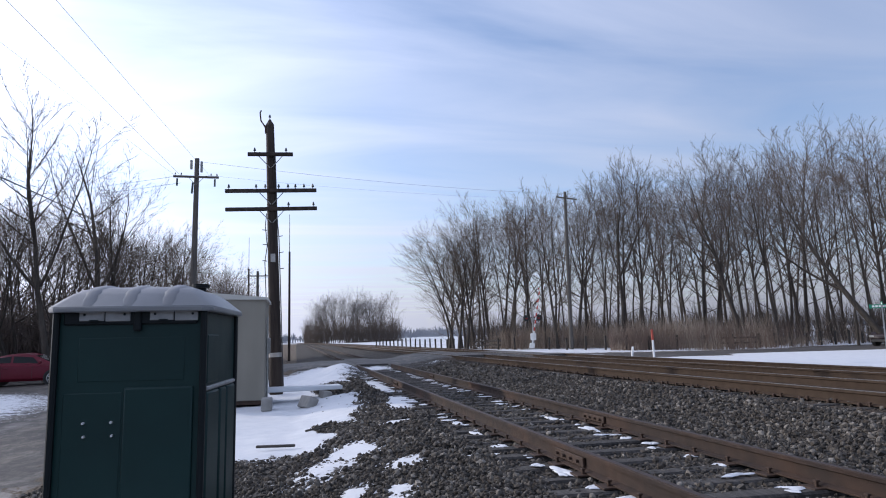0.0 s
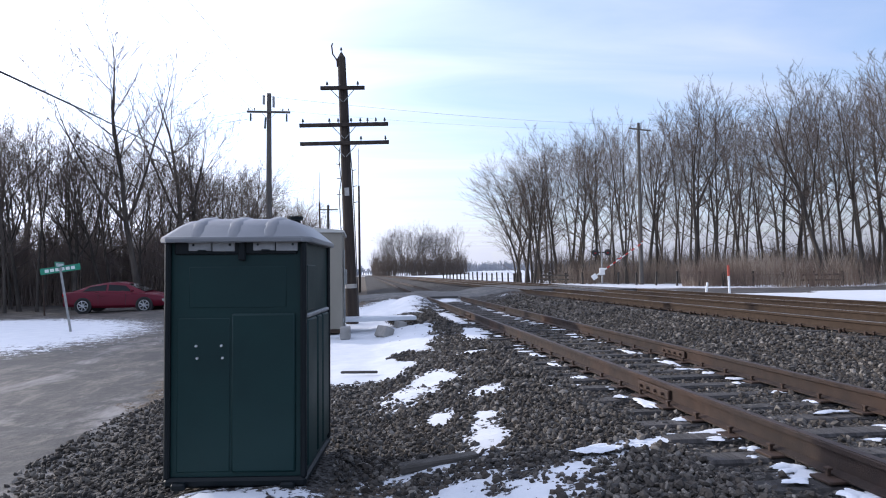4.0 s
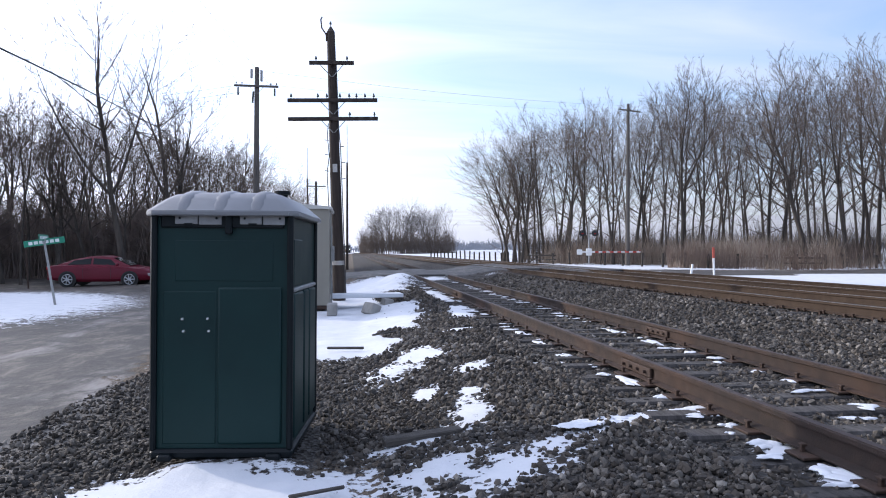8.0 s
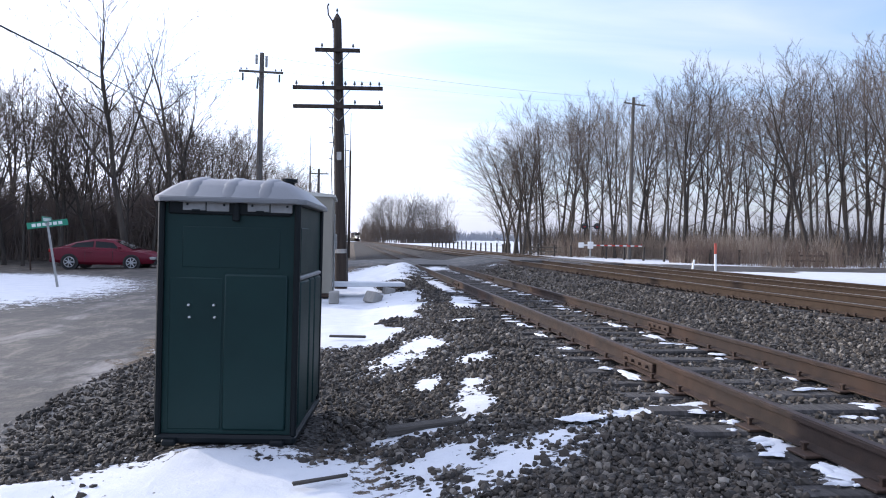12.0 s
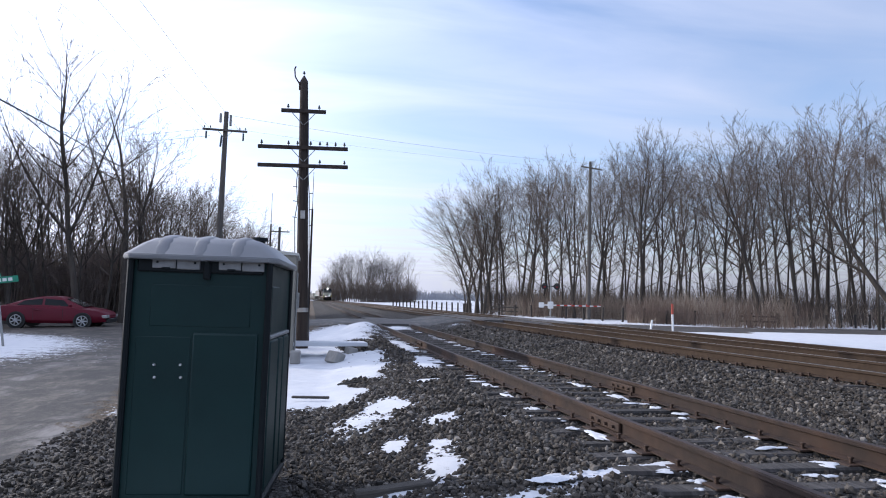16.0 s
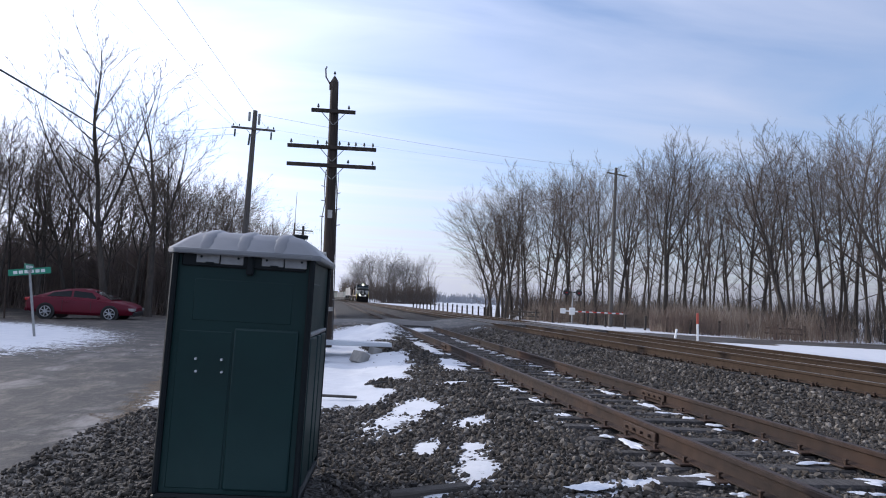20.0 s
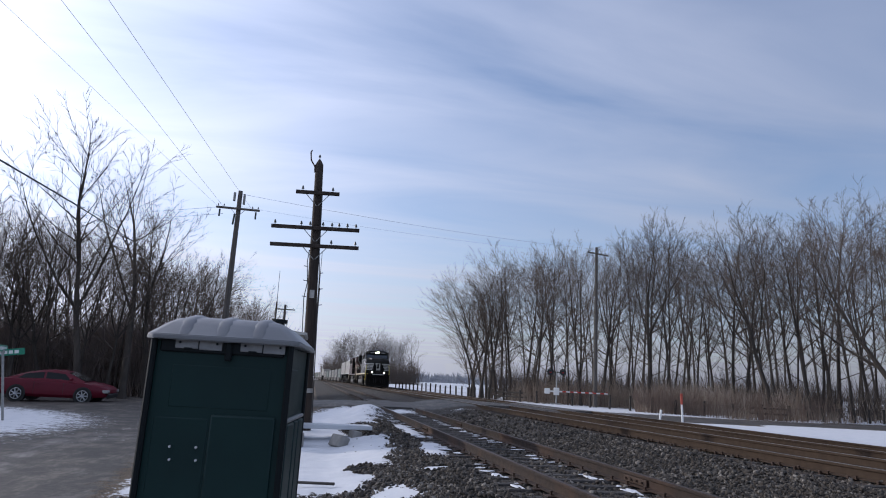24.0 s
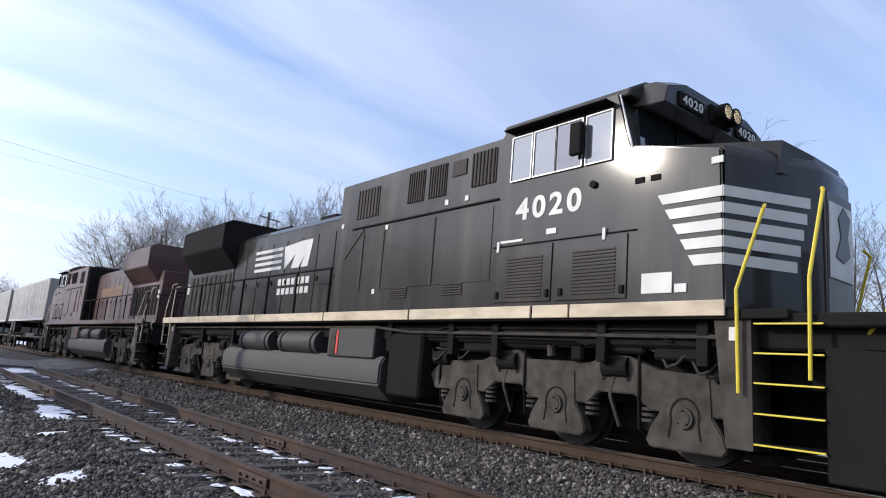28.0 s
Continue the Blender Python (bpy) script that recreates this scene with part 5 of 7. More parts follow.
            part("yellow_mark", Build().slab(*sorted((s * 1.034, s * 1.046)), 12.0, 15.6, 2.9, 3.3, 0.003), M_OLDGOLD, hood)
    for y, h, w in ((11.7, 0.22, 0.35), (13.2, 0.30, 0.28), (15.2, 0.18, 0.5)):
        part("exhaust_hatch", Build().slab(-w, w, y, y + 0.8, 4.14, 4.16 + h, 0.03), M_UNDER, hood)
    # radiator section with flared wings
    part("radiator_cab", Build().slab(-1.05, 1.05, 17.3, 21.1, 1.7, 3.6, 0.02), paint, L)
    part("radiator_wing", Build().prism([(-1.05, 3.2), (-1.52, 3.75), (-1.52, 4.45), (-1.3, 4.58), (1.3, 4.58), (1.52, 4.45), (1.52, 3.75), (1.05, 3.2)], "y", 17.2, 20.6), M_UNDER if livery == "black" else paint, L, bevel=0.02)
    for s in (-1, 1):
        for k in range(9):
            part("radiator_louvre", Build().slab(*sorted((s * 1.05, s * 1.07)), 17.45 + k * 0.38, 17.7 + k * 0.38, 2.0, 3.1, 0.006), M_GREYTRUCK if livery == "black" else M_UNDER, L)
        part("rear_number_plate", Build().slab(*sorted((s * 1.05, s * 1.065)), 20.6, 20.95, 2.6, 2.9, 0.004), M_STRIPE, L)
        # walkway handrails
        ys = [10.95 + k * 1.48 for k in range(8)]
        for y in ys:
            part("handrail_post", Build().tube((s * 1.5, y, 1.7), (s * 1.5, y, 2.72), 0.022, n=6), M_UNDER, L)
        part("handrail", Build().path([(s * 1.5, 10.9, 2.72), (s * 1.5, 21.35, 2.72)], 0.024, 6), M_UNDER, L)
        # yellow hand rails and steps at both ends
        for e, f in ((1.5, 1), (21.4, -1)):
            st = part("step_well", Build().slab(*sorted((s * 0.62, s * 0.70)), min(e, e + f * 0.8), max(e, e + f * 0.8), 0.32, 1.68, 0.01), M_UNDER, L)
            part("step_side", Build().prism([(e + f * 0.72, 0.3), (e + f * 1.0, 0.3), (e + f * 1.14, 1.62), (e + f * 0.74, 1.62)], "x", *sorted((s * 1.1, s * 1.5))), M_GREYTRUCK, st)
            part("side_mark", Build().slab(*sorted((s * 1.5, s * 1.508)), min(e + f * 0.9, e + f * 0.97), max(e + f * 0.9, e + f * 0.97), 1.38, 1.52, 0.002), M_STRIPE, st)
            for k in range(5):
                z = 0.36 + k * 0.295
                part("step_tread", Build().slab(*sorted((s * 1.05, s * 1.52)), min(e + f * 0.04, e + f * 0.70), max(e + f * 0.04, e + f * 0.70), z, z + 0.022, 0.006), M_UNDER, st)
                part("tread_edge", Build().slab(*sorted((s * 1.515, s * 1.535)), min(e + f * 0.04, e + f * 0.70), max(e + f * 0.04, e + f * 0.70), z + 0.002, z + 0.020, 0.003), M_YELLOW if livery == "black" and f > 0 else M_GREYTRUCK, st)
            ym = M_YELLOW if livery == "black" and f > 0 else M_SILL
            part("yellow_rail", Build().path([(s * 1.56, e + f * 0.84, 0.85), (s * 1.57, e + f * 0.86, 1.9), (s * 1.48, e + f * 0.62, 2.75), (s * 1.36, e + f * 0.66, 2.82)], 0.020, 8), ym, L, smooth=True)
            part("yellow_rail", Build().path([(s * 1.54, e + f * 0.16, 1.02), (s * 1.55, e + f * 0.15, 2.0), (s * 1.42, e + f * 0.06, 2.88), (s * 1.30, e + f * 0.12, 2.93)], 0.020, 8), ym, L, smooth=True)
            part("grab_loop", Build().path([(s * 1.32, e - f * 0.25, 1.45), (s * 1.42, e - f * 0.4, 1.62), (s * 1.36, e - f * 0.52, 1.75)], 0.02, 6), ym, L)
    # end platforms, plough and couplers
    for e, f in ((0.75, 1), (21.65, -1)):
        y0, y1 = sorted((e, e + f * 1.2))
        part("end_platform", Build().slab(-1.5, 1.5, y0, y1, 1.52, 1.66, 0.02), M_UNDER, L)
        part("end_plate", Build().slab(-1.45, 1.45, min(e, e + f * 0.06), max(e, e + f * 0.06), 0.95, 1.6, 0.015), M_UNDER, L)
        part("coupler", Build().slab(-0.14, 0.14, min(e - f * 0.72, e), max(e - f * 0.72, e), 0.72, 0.98, 0.04).slab(-0.2, 0.2, min(e - f * 0.75, e - f * 0.4), max(e - f * 0.75, e - f * 0.4), 0.68, 1.02, 0.06), M_UNDER, L)
        for x in (-1.2, -0.6, 0.6, 1.2):
            part("end_post", Build().tube((x, e + f * 0.05, 1.6), (x, e + f * 0.05, 2.7), 0.022, n=6), M_UNDER, L)
        part("end_rail", Build().path([(-1.35, e + f * 0.05, 2.68), (-0.45, e + f * 0.05, 2.68)], 0.022, 6), M_UNDER, L)
        part("end_rail", Build().path([(0.45, e + f * 0.05, 2.68), (1.35, e + f * 0.05, 2.68)], 0.022, 6), M_UNDER, L)
        for x in (-0.55, -0.3, 0.3, 0.55, 0.8):
            part("brake_hose", Build().path([(x, e - f * 0.02, 1.15), (x, e - f * 0.2, 1.0), (x + 0.02, e - f * 0.26, 0.72), (x + 0.05, e - f * 0.2, 0.55)], 0.025, 6), M_TYRE, L)
    part("gate_panel", Build().slab(0.3, 0.62, 0.78, 0.86, 1.66, 2.9, 0.02), M_UNDER, L)
    part("gate_panel", Build().slab(-0.62, -0.3, 0.78, 0.86, 1.66, 2.9, 0.02), M_UNDER, L)
    part("platform_lip", Build().slab(-0.75, 0.75, 0.66, 0.78, 1.58, 1.68, 0.015), M_STRIPE if livery == "black" else M_UNDER, L)
    # big solid plough with a shallow point, closed at the sides up to the end plate
    b = Build()
    prof = [(1.55, 0.12), (0.52, 0.12), (0.58, 0.40), (0.68, 0.75), (0.76, 1.05), (0.80, 1.30), (1.55, 1.34)]
    b.loft([[(x, y + (0.24 * abs(x) / 1.5 if y < 1 else 0), z) for y, z in prof] for x in (-1.48, -1.0, -0.3, 0.3, 1.0, 1.48)])
    plow = part("plough", b, M_UNDER, L, bevel=0.01)
    for sx in (-1, 1):
        part("plough_rib", Build().slab(sx * 1.05 - 0.02, sx * 1.05 + 0.02, 0.68, 0.86, 0.3, 1.2, 0.008), M_UNDER, plow)
        part("plough_bolt", Build().tube((sx * 0.55, 0.87, 1.12), (sx * 0.55, 0.82, 1.12), 0.03, n=8), M_METALPALE, plow)
    part("uncoupling_lever", Build().path([(-1.45, 0.70, 1.42), (-0.5, 0.60, 1.36), (-0.2, 0.40, 1.2), (0.2, 0.40, 1.2), (0.5, 0.60, 1.36), (1.45, 0.70, 1.42)], 0.014, 6), M_UNDER, L)
    for s in (-1, 1):
        hs = part("ditch_lamp_housing", Build().slab(s * 0.79 - 0.09, s * 0.79 + 0.09, 0.95, 1.15, 1.66, 1.97, 0.03), M_UNDER, L)
        if livery == "black":
            part("ditch_lamp", Build().tube((s * 0.79, 0.95, 1.88), (s * 0.79, 0.942, 1.88), 0.064, 0.062, 16), M_DITCHLAMP, hs)
            part("lamp_bezel", bezel((s * 0.79, 0.955, 1.88), 0.08, 0.10), M_UNDER, hs)
    # fuel tank and air reservoirs
    part("fuel_tank", Build().prism([(-1.42, 1.0), (-1.5, 0.85), (-1.5, 0.5), (-1.2, 0.22), (1.2, 0.22), (1.5, 0.5), (1.5, 0.85), (1.42, 1.0)], "y", 8.85, 16.1), M_TANK, L, bevel=0.03)
    for s in (-1, 1):
        for y0, y1 in ((11.25, 12.95), (13.45, 15.1)):
            part("air_reservoir", Build().tube((s * 1.28, y0, 1.2), (s * 1.28, y1, 1.2), 0.26, 0.26, 20), M_TANK, L, smooth=True)
            for yy in (y0 + 0.15, y1 - 0.2):
                part("strap", Build().tube((s * 1.28, yy, 1.2), (s * 1.28, yy + 0.06, 1.2), 0.27, 0.27, 20), M_UNDER, L)
        part("tank_cabinet", Build().slab(*sorted((s * 1.1, s * 1.5)), 9.1, 10.75, 0.95, 1.5, 0.02), M_TANK, L)
        part("fuel_gauge", Build().slab(*sorted((s * 1.5, s * 1.515)), 10.35, 10.42, 1.0, 1.45, 0.003), M_REDPAINT, L)
        part("gauge_plate", Build().slab(*sorted((s * 1.5, s * 1.512)), 10.46, 10.66, 0.98, 1.46, 0.003), M_GREYTRUCK, L)
        part("tank_end_box", Build().slab(*sorted((s * 0.9, s * 1.45)), 7.75, 8.7, 0.35, 1.4, 0.04), M_UNDER, L)
        part("pipe_run", Build().path([(s * 1.4, 2.6, 1.42), (s * 1.4, 8.2, 1.44), (s * 1.42, 9.2, 1.52), (s * 1.42, 20.5, 1.5)], 0.025, 6), M_GREYTRUCK, L)
        for y in (2.75, 4.1, 6.0, 7.0, 8.7, 15.8, 18.0):
            part("frame_bracket", Build().slab(*sorted((s * 1.3, s * 1.42)), y, y + 0.14, 1.1, 1.6, 0.01), M_UNDER, L)
    loco_truck(L, 5.0, wheels)
    loco_truck(L, 17.75, wheels)
    return L, wheels


loco_a, wheels_a = locomotive("locomotive", "black freight locomotive with white nose stripes and lit headlamps", M_LOCOBLACK, "black")
loco_b, wheels_b = locomotive("locomotive", "dirty maroon freight locomotive coupled back to back", M_MAROON, "maroon")


def freight_truck(car, yc):
    tr = part("truck", Build().slab(-0.6, 0.6, yc - 0.4, yc + 0.4, 0.5, 0.8, 0.03), M_UNDER, car)
    for s in (-1, 1):
        part("side_frame", Build().prism([(yc - 1.1, 0.55), (yc - 0.8, 0.66), (yc - 0.3, 0.78), (yc + 0.3, 0.78), (yc + 0.8, 0.66), (yc + 1.1, 0.55), (yc + 0.8, 0.38), (yc + 0.4, 0.3), (yc - 0.4, 0.3), (yc - 0.8, 0.38)], "x", *sorted((s * 0.95, s * 1.08))), M_UNDER, tr)
        for q in (-0.88, 0.88):
            b = Build()
            b.tube((s * 0.68, yc + q, 0.42), (s * 0.82, yc + q, 0.42), 0.42, 0.42, 16)
            part("wheel", b, M_WHEEL, tr)
    return tr


def trailer_car(label, mat):
    """Skeleton flat car carrying a highway trailer."""
    c = thing("trailer_car", label, "rail car", pose(0, 0, 0), "intermodal cars")
    part("spine", Build().slab(-0.55, 0.55, 0.3, 17.3, 0.85, 1.15, 0.03), M_WELL, c)
    for y in (3.0, 14.0):
        part("outrigger", Build().slab(-1.35, 1.35, y - 0.5, y + 0.5, 0.95, 1.1, 0.02), M_WELL, c)
    freight_truck(c, 1.4)
    freight_truck(c, 16.2)
    body = part("trailer_body", Build().slab(-1.28, 1.28, 0.8, 16.7, 1.95, 4.55, 0.03), mat, c)
    for s in (-1, 1):
        part("bottom_rail", Build().slab(*sorted((s * 1.275, s * 1.295)), 0.8, 16.7, 1.95, 2.1, 0.004), M_ALU, body)
        part("top_rail", Build().slab(*sorted((s * 1.275, s * 1.295)), 0.8, 16.7, 4.45, 4.55, 0.004), M_ALU, body)
        for k in range(12):
            y = 1.9 + k * 1.25
            part("post", Build().slab(*sorted((s * 1.275, s * 1.288)), y, y + 0.05, 2.1, 4.45, 0.003), mat, body)
        for y in (13.2, 14.5):
            part("trailer_wheel", Build().tube((s * 0.8, y, 1.62), (s * 1.25, y, 1.62), 0.5, 0.5, 16), M_TYRE, c)
        part("landing_leg", Build().slab(s * 1.0 - 0.06, s * 1.0 + 0.06, 3.4, 3.55, 1.1, 1.96, 0.01), M_UNDER, c)
    part("bogie_frame", Build().slab(-0.6, 0.6, 12.4, 15.3, 1.6, 1.95, 0.02), M_UNDER, c)
    return c


def container_car(label, mat, h):
    """Well car carrying a container."""
    c = thing("container_car", label, "rail car", pose(0, 0, 0), "intermodal cars")
    for s in (-1, 1):
        part("well_side", Build().slab(*sorted((s * 1.28, s * 1.40)), 2.6, 15.4, 0.4, 1.25, 0.03), M_WELL, c)
    part("well_floor", Build().slab(-1.3, 1.3, 2.6, 15.4, 0.35, 0.5, 0.02), M_WELL, c)
    for y0, y1 in ((0.3, 2.7), (15.3, 17.7)):
        part("end_platform", Build().slab(-1.2, 1.2, y0, y1, 0.95, 1.2, 0.03), M_WELL, c)
    freight_truck(c, 1.4)
    freight_truck(c, 16.6)
    body = part("container", Build().slab(-1.22, 1.22, 2.9, 15.1, 0.55, 0.55 + h, 0.02), mat, c)
    for s in (-1, 1):
        for k in range(14):
            y = 3.1 + k * 0.86
            part("corrugation", Build().slab(*sorted((s * 1.215, s * 1.24)), y, y + 0.4, 0.75, 0.4 + h, 0.01), mat, body)
        part("corner_casting", Build().slab(*sorted((s * 1.1, s * 1.235)), 2.88, 3.05, 0.4 + h, 0.56 + h, 0.01), M_WELL, body)
    return c


CARS = []
off = 45.2
first_a = trailer_car("flat car carrying a grey-white highway trailer", M_TRAILER)
CARS.append((first_a, off))
off += 17.8
CARS.append((copy_thing(first_a, pose(0, 0, 0)), off))
off += 17.8
first_b = container_car("well car carrying one low grey-green container", M_CONTGREY, 2.9)
CARS.append((first_b, off))
off += 18.2
first_c = container_car("well car carrying one tall off-white container", M_TRAILER, 2.9)
CARS.append((first_c, off))
off += 18.2
for k in range(9):
    CARS.append((copy_thing((first_c, first_c, first_b, first_c, first_a)[k % 5], pose(0, 0, 0)), off))
    off += 18.2


def on_main(y):
    return Vector((MAIN_C + bend(y), y, MAIN_TOP))


def ride(ob, back, length, flip=False):
    """Rows for a vehicle whose leading coupler trails the head of the train by back metres."""
    rows = []
    for k in range(15):
        t = 2.0 * k
        y = FRONT_AT_END + SPEED * (28.0 - t) + back
        a, b = on_main(y), on_main(y + length)
        yaw = math.degrees(math.atan2(-(b.x - a.x), b.y - a.y))
        p = b if flip else a
        rows.append((t, pose(p.x, p.y, p.z, 0, 0, yaw + (180 if flip else 0))))
    walk(ob, rows)


def motions():
    ride(loco_a, 0.0, 22.4)
    ride(loco_b, 22.5, 22.4, flip=True)
    for c, o in CARS:
        ride(c, o, 17.5)
    for w in wheels_a:
        rest = w.location.copy()
        rows = [(0.0, pose(*rest))]
        for k in range(61):
            rows.append((26.0 + k / 30, pose(rest.x, rest.y, rest.z, math.degrees(SPEED * k / 30 / 0.53), 0, 0)))
        walk(w, rows)
    walk(gate_arm, [(t, pose(*GATE_PIVOT, 0, -a, 0)) for t, a in ((0, 80), (1.0, 71), (2.0, 61), (3.0, 50), (3.5, 43), (4.5, 27), (5.5, 12), (6.0, 6), (6.5, 2.5), (7.0, 0.5), (8.0, 0), (28.0, 0))])

# ---- bare winter woods ----


class Limbs:
    """Fast collector for tapered branch segments."""

    def __init__(self):
        self.v, self.f = [], []

    def seg(self, a, b, r0, r1, n):
        d = (b - a)
        if d.length < 1e-4:
            return
        d.normalize()
        u = d.orthogonal().normalized()
        w = d.cross(u)
        k = len(self.v)
        for c, r in ((a, r0), (b, r1)):
            for i in range(n):
                t = 2 * math.pi * i / n
                q = c + u * (math.cos(t) * r) + w * (math.sin(t) * r)
                self.v.append((q.x, q.y, q.z))
        for i in range(n):
            j = (i + 1) % n
            self.f.append((k + i, k + j, k + n + j, k + n + i))

    def spike(self, a, b, r0):
        """A twig that runs out to a point."""
        d = (b - a).normalized()
        u = d.orthogonal().normalized()
        w = d.cross(u)
        k = len(self.v)
        for c, s in ((1.0, 0.0), (-0.5, 0.866), (-0.5, -0.866)):
            q = a + u * (c * r0) + w * (s * r0)
            self.v.append((q.x, q.y, q.z))
        self.v.append((b.x, b.y, b.z))
        self.f += [(k, k + 1, k + 3), (k + 1, k + 2, k + 3), (k + 2, k, k + 3)]

    def mesh(self, name):
        me = bpy.data.meshes.new(name)
        me.from_pydata(self.v, [], self.f)
        me.shade_smooth()
        return me


def tilt(d, angle, r):
    """d turned by an angle towards a random side."""
    side = d.orthogonal().normalized()
    side.rotate(Matrix.Rotation(r.uniform(0, 2 * math.pi), 3, d))
    return (d * math.cos(angle) + side * math.sin(angle)).normalized()


def grow(store, r, p, d, length, rad, segs, n, wander, lift, end=0.35):
    """A wandering branch; returns points along it as (place, heading, radius)."""
    out = []
    for i in range(segs):
        d = (tilt(d, r.uniform(0, wander), r) + Vector((0, 0, lift))).normalized()
        q = p + d * (length / segs)
        r0, r1 = rad * (1 - (1 - end) * i / segs), rad * (1 - (1 - end) * (i + 1) / segs)
        store.seg(p, q, r0, r1, n)
        out.append((q, d, r1))
        p = q
    return out


def tree_kind(seed, height, girth, forks, base, count, reach, spread, twigs, fine, lean=0.0, wander=0.07, sub=2):
    """A trunk that runs up through the crown, forked or not; ascending branches, side branches and fine twigs."""
    r = random.Random(seed)
    trunk, crown = Limbs(), Limbs()
    d = Vector((lean, r.uniform(-0.04, 0.04), 1)).normalized()
    trunk.seg(Vector((0, 0, -0.4)), Vector((0, 0, 0.45)), girth * 1.5, girth * 1.02, 7)
    main = grow(trunk, r, Vector((0, 0, 0.3)), d, height * 0.96, girth, 12, 6, wander, 0.012 + 0.05 * abs(lean), 0.07)
    stems = [(main, base)]
    for k in range(forks):
        q, qd, qr = main[3 + (k * 2 + seed) % 4]
        up = height * 0.93 - q.z
        stems.append((grow(trunk, r, q, tilt(qd, r.uniform(0.35, 0.62), r), up * r.uniform(0.85, 1.05), qr * r.uniform(0.55, 0.8), 9, 5, wander * 0.9, 0.05, 0.08), 0.12))
    for pts, start in stems:
        n = int(count * (1.0 if pts is main else 0.55))
        for j in range(n):
            u = start + (0.98 - start) * (j + r.random()) / n
            q, qd, qr = pts[min(len(pts) - 1, int(u * len(pts)))]
            v = (u - start) / (1 - start)
            bl = height * reach * (0.35 + 0.75 * math.sin(math.pi * min(1.0, 0.2 + 0.78 * v))) * r.uniform(0.6, 1.15)
            rad = max(fine * 1.3, min(qr * 0.5, 0.012 + bl * 0.011))
            limb = grow(crown, r, q, tilt(qd, spread * r.uniform(0.7, 1.1) * (1.1 - 0.45 * v), r), bl, rad, 5, 3, 0.12, 0.058, 0.25)
            for i, (s, sd, sr) in enumerate(limb):
                if i == 0:
                    continue
                for _ in range(sub):
                    sl = bl * r.uniform(0.22, 0.42) * (1.15 - 0.12 * i)
                    e = tilt(sd, r.uniform(0.35, 0.7), r)
                    crown.spike(s, s + (e + Vector((0, 0, 0.1))) * sl, max(fine * 1.1, sr * 0.55))
                    for k in range(twigs):
                        w = s + e * sl * (0.35 + 0.5 * (k + r.random()) / twigs)
                        crown.spike(w, w + tilt(e, r.uniform(0.3, 0.6), r) * sl * r.uniform(0.4, 0.75), fine * 0.9)
    return trunk.mesh("trunk"), crown.mesh("crown")


KINDS = {
    "tall_a": tree_kind(1, 20, 0.22, 3, 0.14, 23, 0.27, 1.0, 3, 0.013, 0.0, 0.09),
    "tall_b": tree_kind(2, 20, 0.18, 2, 0.20, 24, 0.24, 0.92, 3, 0.013, 0.05, 0.08),
    "tall_c": tree_kind(3, 20, 0.26, 4, 0.12, 19, 0.29, 1.1, 3, 0.013, -0.04, 0.10),
    "tall_d": tree_kind(4, 20, 0.12, 0, 0.20, 32, 0.17, 0.80, 2, 0.013, 0.03, 0.08),
    "spread": tree_kind(5, 13, 0.18, 3, 0.05, 24, 0.30, 1.15, 2, 0.010, 0.0, 0.13),
    "sapling": tree_kind(6, 10, 0.08, 1, 0.12, 20, 0.20, 0.75, 2, 0.011, 0.06, 0.1),
    "old": tree_kind(7, 18, 0.42, 4, 0.22, 26, 0.31, 1.12, 2, 0.014, -0.03, 0.16),
    "twisted": tree_kind(8, 17, 0.25, 3, 0.22, 24, 0.26, 1.05, 2, 0.013, 0.06, 0.16),
    "bowed": tree_kind(10, 17, 0.32, 2, 0.3, 22, 0.2, 0.9, 2, 0.013, 0.75, 0.08),
    "back": tree_kind(9, 20, 0.15, 1, 0.12, 22, 0.20, 0.85, 2, 0.017, 0.02, 0.08, 1),
}
TREE_LABEL = {"tall_a": "tall bare deciduous tree with ascending branches at the wood's edge", "tall_b": "slender bare forest tree with a high narrow crown",
              "tall_c": "bare deciduous tree with a broad fine-twigged crown", "tall_d": "thin bare forest tree with a long clean trunk",
              "spread": "low spreading bare tree with dense fine twigs", "sapling": "thin bare sapling growing among brush",
              "old": "large old bare tree with heavy crooked limbs", "twisted": "leaning bare tree with long twisting limbs", "bowed": "bare tree with a bowed trunk leaning over", "back": "bare tree deep in the wood behind other trunks"}
TREE_FIRST = {}
MEAN = {k: max(v.co.z for m in pair for v in m.vertices) for k, pair in KINDS.items()}


def plant(kind, x, y, height, turn, group):
    s = height / MEAN[kind]
    key = (kind, group)
    if key not in TREE_FIRST:
        t = thing("tree", TREE_LABEL[kind], "tree", pose(x, y, land(x, y), 0, 0, turn), group)
        # the far clump takes mesh copies in a paler colour that imitates haze
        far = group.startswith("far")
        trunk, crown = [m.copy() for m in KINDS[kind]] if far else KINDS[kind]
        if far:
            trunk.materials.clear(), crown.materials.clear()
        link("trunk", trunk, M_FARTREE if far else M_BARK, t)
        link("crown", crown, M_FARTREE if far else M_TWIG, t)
        t.scale = (s, s, s)
        TREE_FIRST[key] = t
        return t
    t = copy_thing(TREE_FIRST[key], pose(x, y, land(x, y), 0, 0, turn))
    t.scale = (s, s, s)
    return t


def polar(az, dist):
    return 0.1 + dist * math.sin(radians(az)), 0.7 + dist * math.cos(radians(az))


